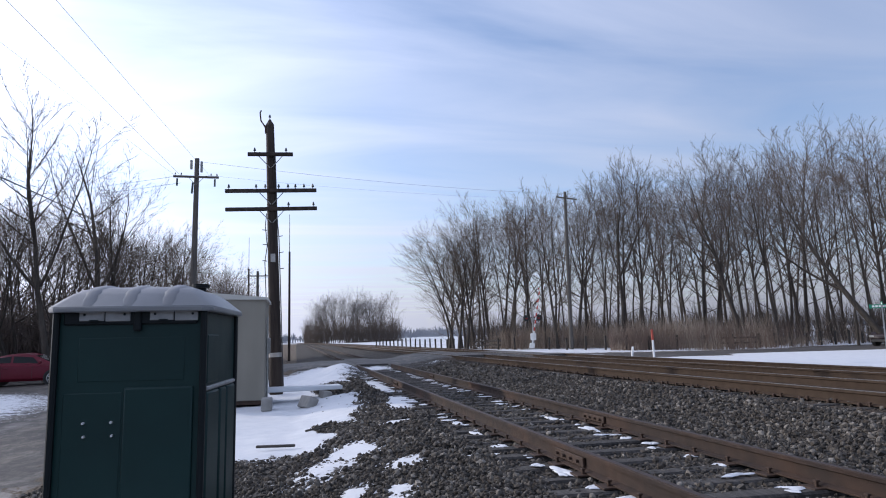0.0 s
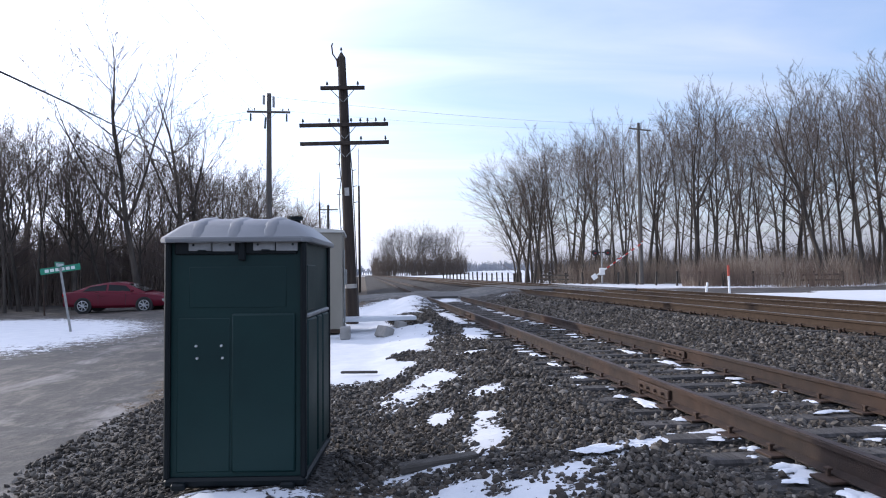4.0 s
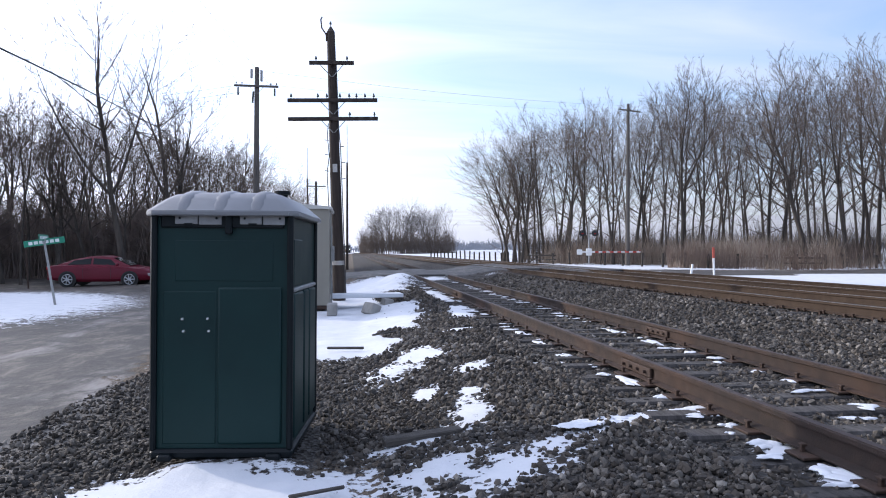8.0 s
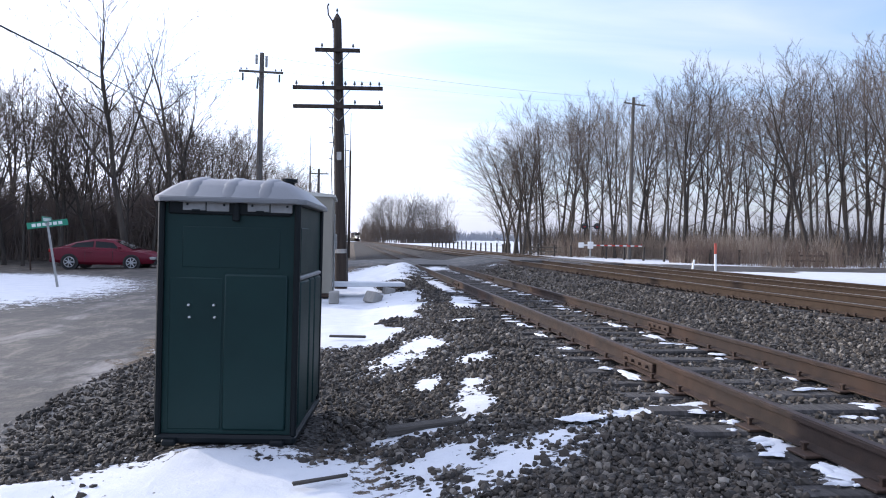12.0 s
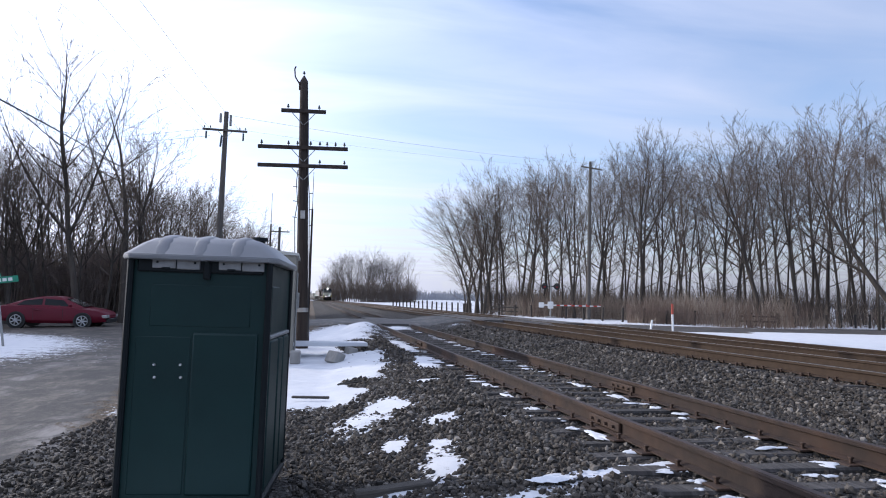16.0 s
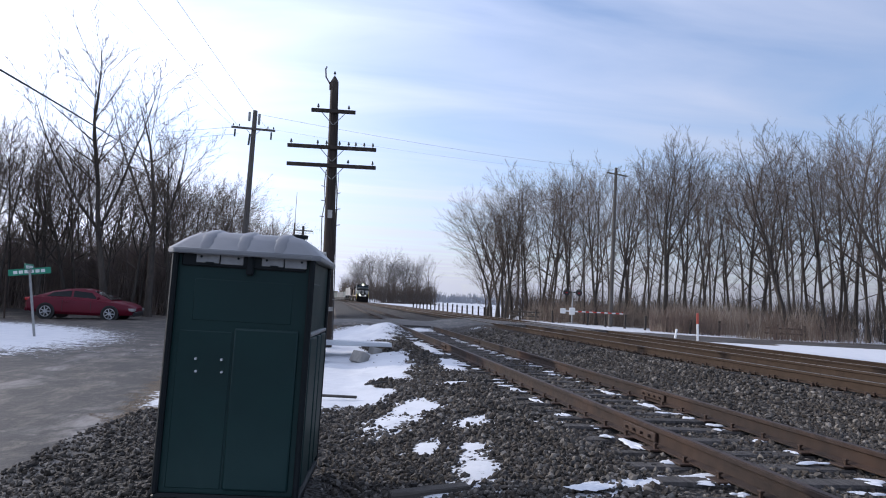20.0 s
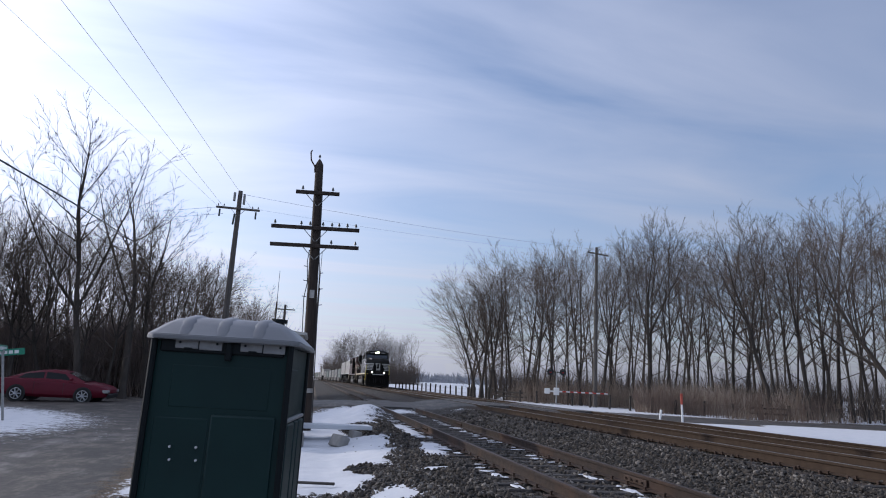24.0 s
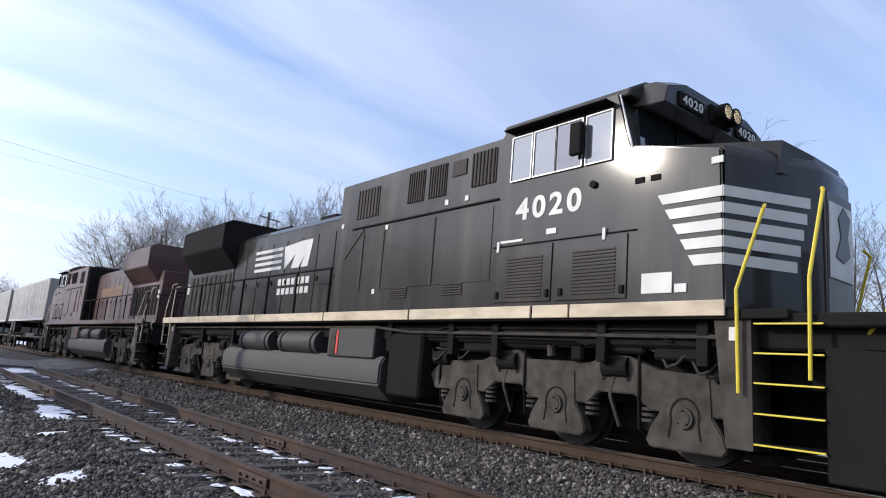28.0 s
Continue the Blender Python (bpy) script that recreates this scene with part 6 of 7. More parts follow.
def east_wood():
    r = random.Random(21)
    # height of the canopy at 70 m, by direction
    hs = ([10, 11, 12.1, 13.5, 16, 19.6, 23, 27.8, 31.2, 33.6, 38, 46, 52, 60, 70], [8, 9.2, 11.2, 13.2, 17, 17.3, 18, 20, 18.6, 19.6, 21, 21, 20.5, 20, 20])
    for k in range(88):
        az = 13.6 + 56 * (k + r.uniform(-0.4, 0.4)) / 88
        row = k % 4
        d = 63 + row * 7 + r.uniform(-3, 4) - 6 * smoothstep(30, 60, az)
        x, y = polar(az, d)
        h = float(np.interp(az, *hs)) * r.uniform(0.84, 1.03) * (1.0 if row < 2 else 0.95) * d / 70
        kind = "spread" if az < 15 and row < 2 else r.choice(("tall_a", "tall_b", "tall_c", "tall_d", "tall_d", "tall_b", "tall_a"))
        plant(kind, x, y, h, r.uniform(0, 360), "bare wood across the line")
    # further rows behind, down to the far side of the wood
    for k in range(54):
        az = 14.5 + 54 * (k + r.uniform(-0.5, 0.5)) / 54
        d = 96 + (k % 3) * 11 + r.uniform(-5, 5)
        plant("back", *polar(az, d), float(np.interp(az, *hs)) * r.uniform(0.72, 0.92) * d / 70, r.uniform(0, 360), "bare wood across the line")
    for az, d, h, kind, turn in ((27.6, 60, 17.6, "tall_c", 40), (22.2, 62, 15.5, "tall_a", 200), (36.5, 58, 16, "twisted", 100), (46.0, 56, 13.5, "bowed", 134), (13.1, 68, 10.5, "spread", 10), (13.0, 74, 8.0, "spread", 120), (13.9, 66, 12.0, "spread", 60), (14.6, 64, 13.5, "tall_c", 160), (13.2, 76, 13.5, "tall_c", 200), (14.4, 70, 13.5, "tall_c", 250), (15.2, 67, 15.0, "tall_c", 310)):
        plant(kind, *polar(az, d), h, turn, "bare wood across the line")
    # big trees by the yard further along
    for az, d, h, kind, turn in ((63.0, 40, 18.8, "old", 20), (60.2, 46, 13.0, "old", 150), (66.5, 52, 15, "tall_c", 0), (57.5, 56, 14, "twisted", 80), (70, 46, 14, "tall_a", 10), (73, 50, 15, "tall_c", 200), (76, 45, 13, "spread", 30)):
        plant(kind, *polar(az, d), h, turn, "bare wood across the line")


def west_wood():
    r = random.Random(33)
    # height of the canopy at 65 m, by direction
    hs = ([-45, -27, -21, -17, -13, -9.4, -6.7, -4.9, -4], [18.5, 18, 16.5, 15, 14.5, 13.4, 11.5, 9.4, 8])
    for k in range(92):
        az = -44 + 40.2 * (k + r.uniform(-0.4, 0.4)) / 92
        d = 41 + (k % 5) * 4.6 + r.uniform(-2, 2) + max(0, az + 14) * 1.2
        h = float(np.interp(az, *hs)) * r.uniform(0.78, 1.04) * d / 65
        kind = r.choice(("sapling", "tall_c", "tall_c", "tall_b", "twisted", "tall_a"))
        plant(kind, *polar(az, d), h, r.uniform(0, 360), "bare thicket beside the road")
    for az, d, h, kind, turn in ((-17.6, 39, 15.0, "twisted", 185), (-14.5, 40, 15.4, "twisted", 40), (-13.0, 42, 12.3, "tall_c", 30), (-22, 43, 10.5, "tall_c", 60), (-25.5, 42, 10.5, "tall_c", 0), (-12.0, 42, 9.0, "tall_a", 90)):
        plant(kind, *polar(az, d), h, turn, "bare thicket beside the road")


def far_clump():
    r = random.Random(45)
    for k in range(34):
        u = (k + r.random()) / 34
        x, y = 4.0 + 44 * u, 318 + r.uniform(0, 45)
        h = float(np.interp(u, [0, 0.12, 0.3, 0.6, 0.8, 1], [11, 17, 27, 25, 22, 26])) * r.uniform(0.8, 1.08)
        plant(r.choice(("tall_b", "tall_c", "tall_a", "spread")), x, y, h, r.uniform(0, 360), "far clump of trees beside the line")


east_wood()
west_wood()
far_clump()


def strands(name, label, mat, spots, seed, category="brush"):
    """Upright stems too many to count: each spot gives a place, a height and a thickness."""
    r = random.Random(seed)
    s = Limbs()
    for x, y, h, w in spots:
        p = Vector((x, y, land(x, y) - 0.05))
        d = Vector((r.uniform(-0.22, 0.22), r.uniform(-0.22, 0.22), 1)).normalized()
        q = p + d * h * 0.55
        s.seg(p, q, w, w * 0.7, 3)
        e = (d + Vector((r.uniform(-0.35, 0.35), r.uniform(-0.35, 0.35), 0))).normalized()
        s.seg(q, q + e * h * 0.45, w * 0.7, w * 0.25, 3)
        if h > 1.2:
            for _ in range(3):
                e = (d + Vector((r.uniform(-0.8, 0.8), r.uniform(-0.8, 0.8), 0))).normalized()
                b = p + d * h * r.uniform(0.25, 0.6)
                s.seg(b, b + e * h * r.uniform(0.25, 0.45), w * 0.55, w * 0.2, 3)
    return tagged(link(name, s.mesh(name), mat), label, category, kind="stuff")


def scatter(seed, n, az0, az1, d0, d1, h0, h1, w):
    r = random.Random(seed)
    out = []
    while len(out) < n:
        az, d = r.uniform(az0, az1), d0 + (d1 - d0) * r.random() ** 1.3
        x, y = polar(az, d)
        if 14 < az < 26.5 and d < 61.5:
            continue
        if (abs(y - 35.0) < 7.6 and -60 < x < 14) or (x >= 14 and side_road(x, y) > -0.6):
            continue
        if seed in (1, 2, 8) and r.random() < 0.85 * smoothstep(34, 43, az):
            continue
        if noise.noise((x * 0.25, y * 0.25, seed)) < r.uniform(-0.15, 0.42):
            continue
        out.append((x, y, r.uniform(h0, h1), w * r.uniform(0.7, 1.4)))
    return out


strands("brush", "tan dead brush along the fence and wood edge", M_TANBRUSH, scatter(1, 3800, 16, 62, 51, 78, 0.5, 2.4, 0.016), 51)
strands("dry_grass", "pale dry tall grass in front of the wood", M_GRASS, scatter(2, 5200, 16, 62, 50, 84, 0.3, 1.0, 0.014), 52, "grass")
strands("brush", "dense dark undergrowth below the roadside thicket", M_BRUSH, scatter(3, 8500, -46, -3.5, 41.5, 66, 1.0, 6.5, 0.026), 53)
strands("brush", "low brush at the foot of the far clump", M_TWIG, [(4 + 46 * ((k * 0.618) % 1), 312 + 30 * ((k * 0.377) % 1), 5 + 9 * ((k * 0.77) % 1), 0.07) for k in range(1300)], 54)
strands("brush", "thin grey saplings on the floor of the wood", M_TWIG, scatter(7, 5200, 14.5, 62, 66, 120, 1.0, 5.0, 0.022), 57)
strands("brush", "pale bare shrubs and tall weed stalks before the wood", M_GRASS, scatter(8, 2600, 16.5, 62, 56, 76, 1.0, 3.0, 0.015), 58)
# wooded skyline far beyond the fields; its blue-grey colour stands in for haze
strands("far_woods", "line of far woods on the horizon, coloured blue-grey for haze", M_FARWOODS, [(-700 + 1900 * ((k * 0.618) % 1), 900 + 300 * ((k * 0.377) % 1), 6 + 8 * ((k * 0.77) % 1) * (0.4 + 0.6 * abs(math.sin(k * 0.618 % 1 * 31))), 0.7) for k in range(5000)], 55, "trees")

# bushes nearer by, with the same haze put into their colour
strands("far_woods", "bushes round the far side of the snowy field, coloured blue-grey for haze", M_FARWOODS, [(52 + 190 * ((k * 0.618) % 1), 430 + 120 * ((k * 0.377) % 1), 3 + 6 * ((k * 0.77) % 1) * abs(math.sin(k * 0.618 % 1 * 17)), 0.35) for k in range(1400)], 59, "trees")

# ---- level-crossing gate ----
GATE_PIVOT = (0.0, -0.28, 1.15)


def crossing_gate(m):
    t = thing("crossing_gate", "level-crossing gate with lights, white mechanism and red-striped arm", "crossing gate", m)
    part("foundation", Build().slab(-0.45, 0.45, -0.45, 0.45, -0.2, 0.18, 0.03), M_CONCRETE, t)
    part("mast", Build().tube((0, 0, 0.1), (0, 0, 4.0), 0.065, n=12), M_ALU, t)
    part("mechanism", Build().slab(-0.24, 0.24, -0.26, 0.26, 0.85, 1.45, 0.04), M_WHITEPAINT, t)
    part("crossarm", Build().slab(-0.72, 0.72, -0.05, 0.05, 2.72, 2.80, 0.01), M_BLACKPAINT, t)
    for s in (-1, 1):
        for f in (-1, 1):
            h = part("signal_head", Build().tube((s * 0.52, f * 0.08, 2.76), (s * 0.52, f * 0.2, 2.76), 0.28, 0.28, 18), M_BLACKPAINT, t)
            part("lens", Build().tube((s * 0.52, f * 0.195, 2.76), (s * 0.52, f * 0.215, 2.76), 0.10, 0.10, 14), M_TAIL, h)
            part("visor", Build().tube((s * 0.52, f * 0.2, 2.86), (s * 0.52, f * 0.42, 2.84), 0.12, 0.11, 12), M_BLACKPAINT, h)
    part("bell", Build().tube((0, 0, 4.0), (0, 0, 4.14), 0.10, 0.05, 12), M_BLACKPAINT, t)
    arm = part("gate_arm", Build().slab(-0.9, 0.5, -0.03, 0.03, -0.06, 0.06, 0.01), M_WHITEPAINT, t)
    for k in range(12):
        part("arm_band", Build().slab(0.5 + k * 0.31, 0.81 + k * 0.31, -0.018, 0.018, -0.05, 0.05, 0.006), M_REDPAINT if k % 2 == 0 else M_WHITEPAINT, arm)
    part("counterweight", Build().slab(-1.0, -0.55, -0.1, 0.1, -0.22, 0.22, 0.03), M_WHITEPAINT, arm)
    for x in (1.7, 3.0, 4.15):
        part("arm_lamp", Build().tube((x, 0, 0.04), (x, 0, 0.14), 0.05, 0.045, 10), M_TAIL, arm)
    arm.location = GATE_PIVOT
    return t, arm


gate, gate_arm = crossing_gate(pose(20.3, 55.6, land(20.3, 55.6), 0, 0, -20))
snow_mound = tagged(link("snow_mound", Build().ball((0, 0, 0), 1.0, 8).mesh("snow_mound", True), M_SNOW), "low drift of ploughed snow at the gate's foot", "snow")
snow_mound.matrix_basis = pose(19.8, 54.0, 0.12) @ Matrix.Diagonal((2.2, 0.9, 0.32, 1))


# ---- roadside markers and signs ----
def marker_post(m, h=1.25, tip=True, red=0.62):
    t = thing("marker_post", "white marker post with an orange-red tip" if tip else "short leaning white marker stake", "marker post", m, "line markers")
    part("post", Build().slab(-0.05, 0.05, -0.03, 0.03, -0.1, h, 0.01), M_WHITEPAINT, t)
    if tip:
        part("tip", Build().slab(-0.055, 0.055, -0.035, 0.035, h, h + red, 0.012), M_ORANGE, t)
    return t


marker_post(pose(16.9, 29.8, land(16.9, 29.8), 0, -2, 20), 0.85, True, 0.5)
marker_post(pose(15.8, 29.9, land(15.8, 29.9), 0, 12, 20), 0.55, False)
marker_post(pose(19.2, 12.0, land(19.2, 12.0), 0, 2, 40))


def street_sign(m, label):
    t = thing("street_sign", label, "street sign", m, "street signs")
    part("post", Build().prism([(-0.03, -0.02), (0.03, -0.02), (0.03, 0.02), (-0.03, 0.02)], "z", -0.3, 2.28), M_GALV, t)
    part("cap", Build().slab(-0.05, 0.05, -0.04, 0.04, 2.26, 2.36, 0.01), M_GALV, t)
    for z, turn in ((2.28, 0), (2.40, 88)):
        b = part("name_blade", Build().slab(-0.52, 0.52, -0.006, 0.006, -0.09, 0.09, 0.003), M_SIGNGREEN, t)
        b.matrix_basis = pose(0, 0, z, 0, 0, turn)
        for s in (-1, 1):
            for k in range(6):
                part("letter_bar", Build().slab(-0.40 + k * 0.135, -0.30 + k * 0.135, min(s * 0.005, s * 0.009), max(s * 0.005, s * 0.009), -0.045, 0.045, 0.002), M_WHITEPAINT, b)
    return t


sg = street_sign(pose(-8.17, 21.3, land(-8.17, 21.3) - 0.42, 0, -8.5, 12), "green street-name sign on a thin leaning post in snow")
copy_thing(sg, pose(27.6, 27.4, land(27.6, 27.4), 0, 0, -40))
stop = thing("stop_sign", "back-lit red octagonal stop sign on a steel post", "road sign", pose(51.5, 38.8, land(51.5, 38.8), 0, 0, -50))
part("post", Build().tube((0, 0, -0.3), (0, 0, 2.2), 0.035, n=8), M_GALV, stop)
part("plate", Build().prism([(0.38 * math.cos(radians(22.5 + 45 * k)), 2.35 + 0.38 * math.sin(radians(22.5 + 45 * k))) for k in range(8)], "y", -0.05, -0.03), M_REDPAINT, stop)
white_rail = thing("white_barrier", "white-painted tubular barrier frame beside the road", "barrier", pose(32.6, 25.8, land(32.6, 25.8), 0, 0, -45))
for x in (-1.1, -0.8, 0.9):
    part("upright", Build().tube((x, 0, -0.2), (x + (0.15 if x < 0 else 0), 0, 1.15), 0.05, n=8), M_WHITEPAINT, white_rail)
part("bottom_rail", Build().slab(-1.2, 1.8, -0.06, 0.06, 0.0, 0.12, 0.02), M_WHITEPAINT, white_rail)
yard_box = thing("yard_shed", "small pale outbuilding with a dark doorway beyond the yard", "shed", pose(52, 24.5, 0.2, 0, 0, -60))
part("wall", Build().slab(-2.5, 2.5, 0, 3, 0, 2.2, 0.03), M_CONCRETE, yard_box)
part("roof", Build().prism([(-2.7, 2.2), (2.7, 2.2), (0, 3.2)], "y", -0.2, 3.2), M_SHEDROOF, yard_box)
part("doorway", Build().slab(-0.6, 0.4, -0.03, 0.02, 0.05, 1.6, 0.01), M_BLACKPAINT, yard_box)


stake = thing("steel_stake", "thin dark steel stake leaning beside the street sign", "post", pose(-14.5, 33.7, land(-14.5, 33.7), 0, -3, 0))
part("shaft", Build().tube((0, 0, -0.3), (0, 0, 2.45), 0.04, 0.035, 8), M_PLATE, stake)


# ---- fence ----
def fence_line():
    r = random.Random(8)
    f = thing("field_fence", "dark weathered post fence along the road and field", "fence", pose(0, 0, 0))
    post = Build().slab(-0.07, 0.07, -0.07, 0.07, -0.3, 1.1, 0.015).mesh("post")
    pts = [(11.5, 96), (16.3, 63), (20.5, 56.5), (25.5, 45.5), (34, 44.6), (46, 47.6), (62, 52.0)]
    prev = None
    for (x0, y0), (x1, y1) in zip(pts, pts[1:]):
        n = max(2, int(math.hypot(x1 - x0, y1 - y0) / 1.75))
        for k in range(n):
            x, y = x0 + (x1 - x0) * k / n, y0 + (y1 - y0) * k / n
            p = link("post", post, M_FENCE, f)
            p.matrix_basis = pose(x, y, land(x, y) + r.uniform(-0.08, 0.06), r.uniform(-3, 3), r.uniform(-3, 3), r.uniform(0, 40))
            a = Vector((x, y, land(x, y)))
            if prev is not None:
                for z in (0.45, 0.85):
                    part("strand", Build().tube(prev + Vector((0, 0, z)), a + Vector((0, 0, z)), 0.008, n=4), M_WIRE, f)
            prev = a
    for x0, y0, x1, y1 in ((16.6, 62, 18.6, 59.5), (31.0, 44.9, 33.8, 44.6)):
        for z in (0.42, 0.80):
            part("rail", Build().slab(-0.5, 0.5, -0.03, 0.03, -0.06, 0.06, 0.01, Matrix.Translation(((x0 + x1) / 2, (y0 + y1) / 2, land(x0, y0) + z)) @ pose(0, 0, 0, 0, 0, math.degrees(math.atan2(y1 - y0, x1 - x0))) @ Matrix.Diagonal((math.hypot(x1 - x0, y1 - y0), 1, 1, 1))), M_FENCE, f)


fence_line()


# ---- cars ----
def car(name, label, m, paint, stations, cabin, wheel_at, wheel_r, width):
    """stations: (y, half width, sill z, belt z) from the rear; cabin: (y, base z, roof z, half width at the roof)."""
    c = thing(name, label, "car", m)
    rings = []
    for y, hw, z0, z1 in stations:
        rings.append([(-hw * 0.9, y, z0), (-hw, y, z0 + 0.12), (-hw, y, z1 - 0.22), (-hw * 0.93, y, z1 - 0.04), (-hw * 0.8, y, z1), (hw * 0.8, y, z1), (hw * 0.93, y, z1 - 0.04), (hw, y, z1 - 0.22), (hw, y, z0 + 0.12), (hw * 0.9, y, z0)])
    body = part("body", Build().loft(rings), paint, c, smooth=True)
    rings = []
    for y, zb, zt, hw in cabin:
        wb = width * 0.86
        rings.append([(-wb, y, zb - 0.08), (-hw - (wb - hw) * 0.25, y, zb + (zt - zb) * 0.72), (-hw * 0.9, y, zt), (hw * 0.9, y, zt), (hw + (wb - hw) * 0.25, y, zb + (zt - zb) * 0.72), (wb, y, zb - 0.08)])
    part("roof", Build().loft(rings), paint, c, smooth=True)
    ys = [q[0] for q in cabin]
    # side glass, windscreen and rear window laid just proud of the cabin
    tops, bots, wid = [q[2] for q in cabin], [q[1] for q in cabin], [q[3] for q in cabin]
    mid = [i for i in range(len(ys))]
    lo, hi = ys[1] - 0.25, ys[-2] + 0.25
    split = (lo + hi) / 2
    for s in (-1, 1):
        for a, b in ((lo, split - 0.05), (split + 0.05, hi)):
            q = []
            for y, f in ((a, 0.16), (b, 0.16), (min(b, ys[-2] - 0.05), 0.80), (max(a, ys[1] + 0.05), 0.80)):
                zb, zt, hw = np.interp(y, ys, bots), np.interp(y, ys, tops), np.interp(y, ys, wid)
                wb = width * 0.86
                zz = zb + (zt - zb) * f
                g = (zz - zb + 0.08) / ((zt - zb) * 0.72 + 0.08)
                xx = wb + (hw + (wb - hw) * 0.25 - wb) * min(1, g)
                q.append((s * (xx + 0.006), y, zz))
            w = Build().loft([q, [(x - s * 0.02, y, z) for x, y, z in q]])
            part("side_window", w, M_GLASS, c)
    for i, k in ((0, 1), (len(ys) - 2, len(ys) - 1)):
        a = (ys[i], bots[i], tops[i], wid[i])
        b = (ys[k], bots[k], tops[k], wid[k])
        out = -1 if i == 0 else 1
        zlow, zhigh = (a[2], b[2]) if i == 0 else (b[2], a[2])
        ylow, yhigh = (a[0], b[0]) if i == 0 else (b[0], a[0])
        wlow, whigh = (a[3], b[3]) if i == 0 else (b[3], a[3])
        q = [(-wlow * 0.86, ylow, zlow + 0.03), (wlow * 0.86, ylow, zlow + 0.03), (whigh * 0.82, yhigh, zhigh - 0.02), (-whigh * 0.82, yhigh, zhigh - 0.02)]
        part("windscreen" if out > 0 else "rear_window", Build().loft([[(x, y + out * 0.012, z + 0.02) for x, y, z in q], [(x, y - out * 0.01, z - 0.01) for x, y, z in q]]), M_GLASS, c)
    for wy in wheel_at:
        for s in (-1, 1):
            part("wheel_arch", Build().tube((s * (width - 0.22), wy, wheel_r), (s * (width + 0.004), wy, wheel_r), wheel_r + 0.06, wheel_r + 0.06, 24), M_BLACKPAINT, c)
            w = part("wheel", Build().tube((s * (width - 0.2), wy, wheel_r), (s * (width + 0.012), wy, wheel_r), wheel_r, wheel_r, 24), M_TYRE, c)
            rim = Build().tube((s * (width + 0.0), wy, wheel_r), (s * (width + 0.018), wy, wheel_r), wheel_r * 0.24, n=12)
            for k in range(7):
                a = 2 * math.pi * k / 7
                rim.tube((s * (width + 0.014), wy, wheel_r), (s * (width + 0.014), wy + math.cos(a) * wheel_r * 0.68, wheel_r + math.sin(a) * wheel_r * 0.68), 0.032, 0.026, 6)
            for k in range(20):
                a, b2 = 2 * math.pi * k / 20, 2 * math.pi * (k + 1) / 20
                rim.tube((s * (width + 0.014), wy + math.cos(a) * wheel_r * 0.7, wheel_r + math.sin(a) * wheel_r * 0.7), (s * (width + 0.014), wy + math.cos(b2) * wheel_r * 0.7, wheel_r + math.sin(b2) * wheel_r * 0.7), 0.018, n=5)
            part("rim", rim, M_RIM, w)
    y0, y1 = stations[0][0], stations[-1][0]
    zr, zf = stations[1][3], stations[-2][3]
    for s in (-1, 1):
        part("tail_lamp", Build().slab(s * width * 0.72 - 0.14, s * width * 0.72 + 0.14, y0 - 0.01, y0 + 0.2, zr - 0.2, zr - 0.05, 0.02), M_TAIL, c)
        part("headlamp", Build().slab(s * width * 0.68 - 0.16, s * width * 0.68 + 0.16, y1 - 0.25, y1 + 0.012, zf - 0.24, zf - 0.1, 0.02), M_LAMPGLASS, c)
        part("wing_mirror", Build().slab(s * (width + 0.06) - 0.09, s * (width + 0.06) + 0.09, ys[-2] + 0.3, ys[-2] + 0.42, bots[-2] + 0.02, bots[-2] + 0.16, 0.03), paint, c)
        part("door_handle", Build().slab(*sorted((s * (width * 0.985), s * (width + 0.02))), split - 0.25, split - 0.08, bots[1] - 0.2, bots[1] - 0.16, 0.008), paint, c)
        for dy in (split - 0.35, split + 0.9):
            part("door_seam", Build().slab(*sorted((s * (width * 0.98), s * (width + 0.003))), dy, dy + 0.012, 0.35, bots[1] - 0.1, 0.002), M_BLACKPAINT, c)
    part("front_bumper", Build().slab(-width * 0.7, width * 0.7, y1 - 0.1, y1 + 0.03, 0.25, 0.45, 0.03), M_BLACKPAINT, c)
    part("rear_bumper", Build().slab(-width * 0.75, width * 0.75, y0 - 0.03, y0 + 0.1, 0.3, 0.48, 0.03), paint, c)
    return c


COUPE = [(-2.40, 0.70, 0.42, 0.86), (-2.28, 0.82, 0.32, 0.98), (-1.7, 0.90, 0.26, 1.03), (-0.6, 0.92, 0.22, 0.98), (0.6, 0.92, 0.22, 0.95), (1.3, 0.91, 0.24, 0.92), (1.9, 0.87, 0.27, 0.84), (2.28, 0.76, 0.30, 0.72), (2.40, 0.60, 0.36, 0.62)]
COUPE_CABIN = [(-2.0, 0.98, 1.00, 0.70), (-1.25, 0.98, 1.27, 0.60), (-0.5, 0.97, 1.41, 0.58), (0.05, 0.96, 1.42, 0.58), (0.5, 0.95, 1.33, 0.59), (1.35, 0.92, 0.94, 0.70)]
car("car", "dark red two-door coupe stopped on the road before the crossing", pose(-11.55, 35.0, land(-11.55, 35.0), 0, 1.5, -92), M_CARRED, COUPE, COUPE_CABIN, (-1.42, 1.38), 0.335, 0.92)
SUV = [(-2.25, 0.74, 0.45, 1.05), (-2.15, 0.86, 0.35, 1.12), (-1.3, 0.92, 0.28, 1.10), (0.4, 0.93, 0.28, 1.07), (1.3, 0.91, 0.3, 1.03), (1.95, 0.87, 0.33, 0.94), (2.2, 0.76, 0.36, 0.82), (2.28, 0.62, 0.42, 0.72)]
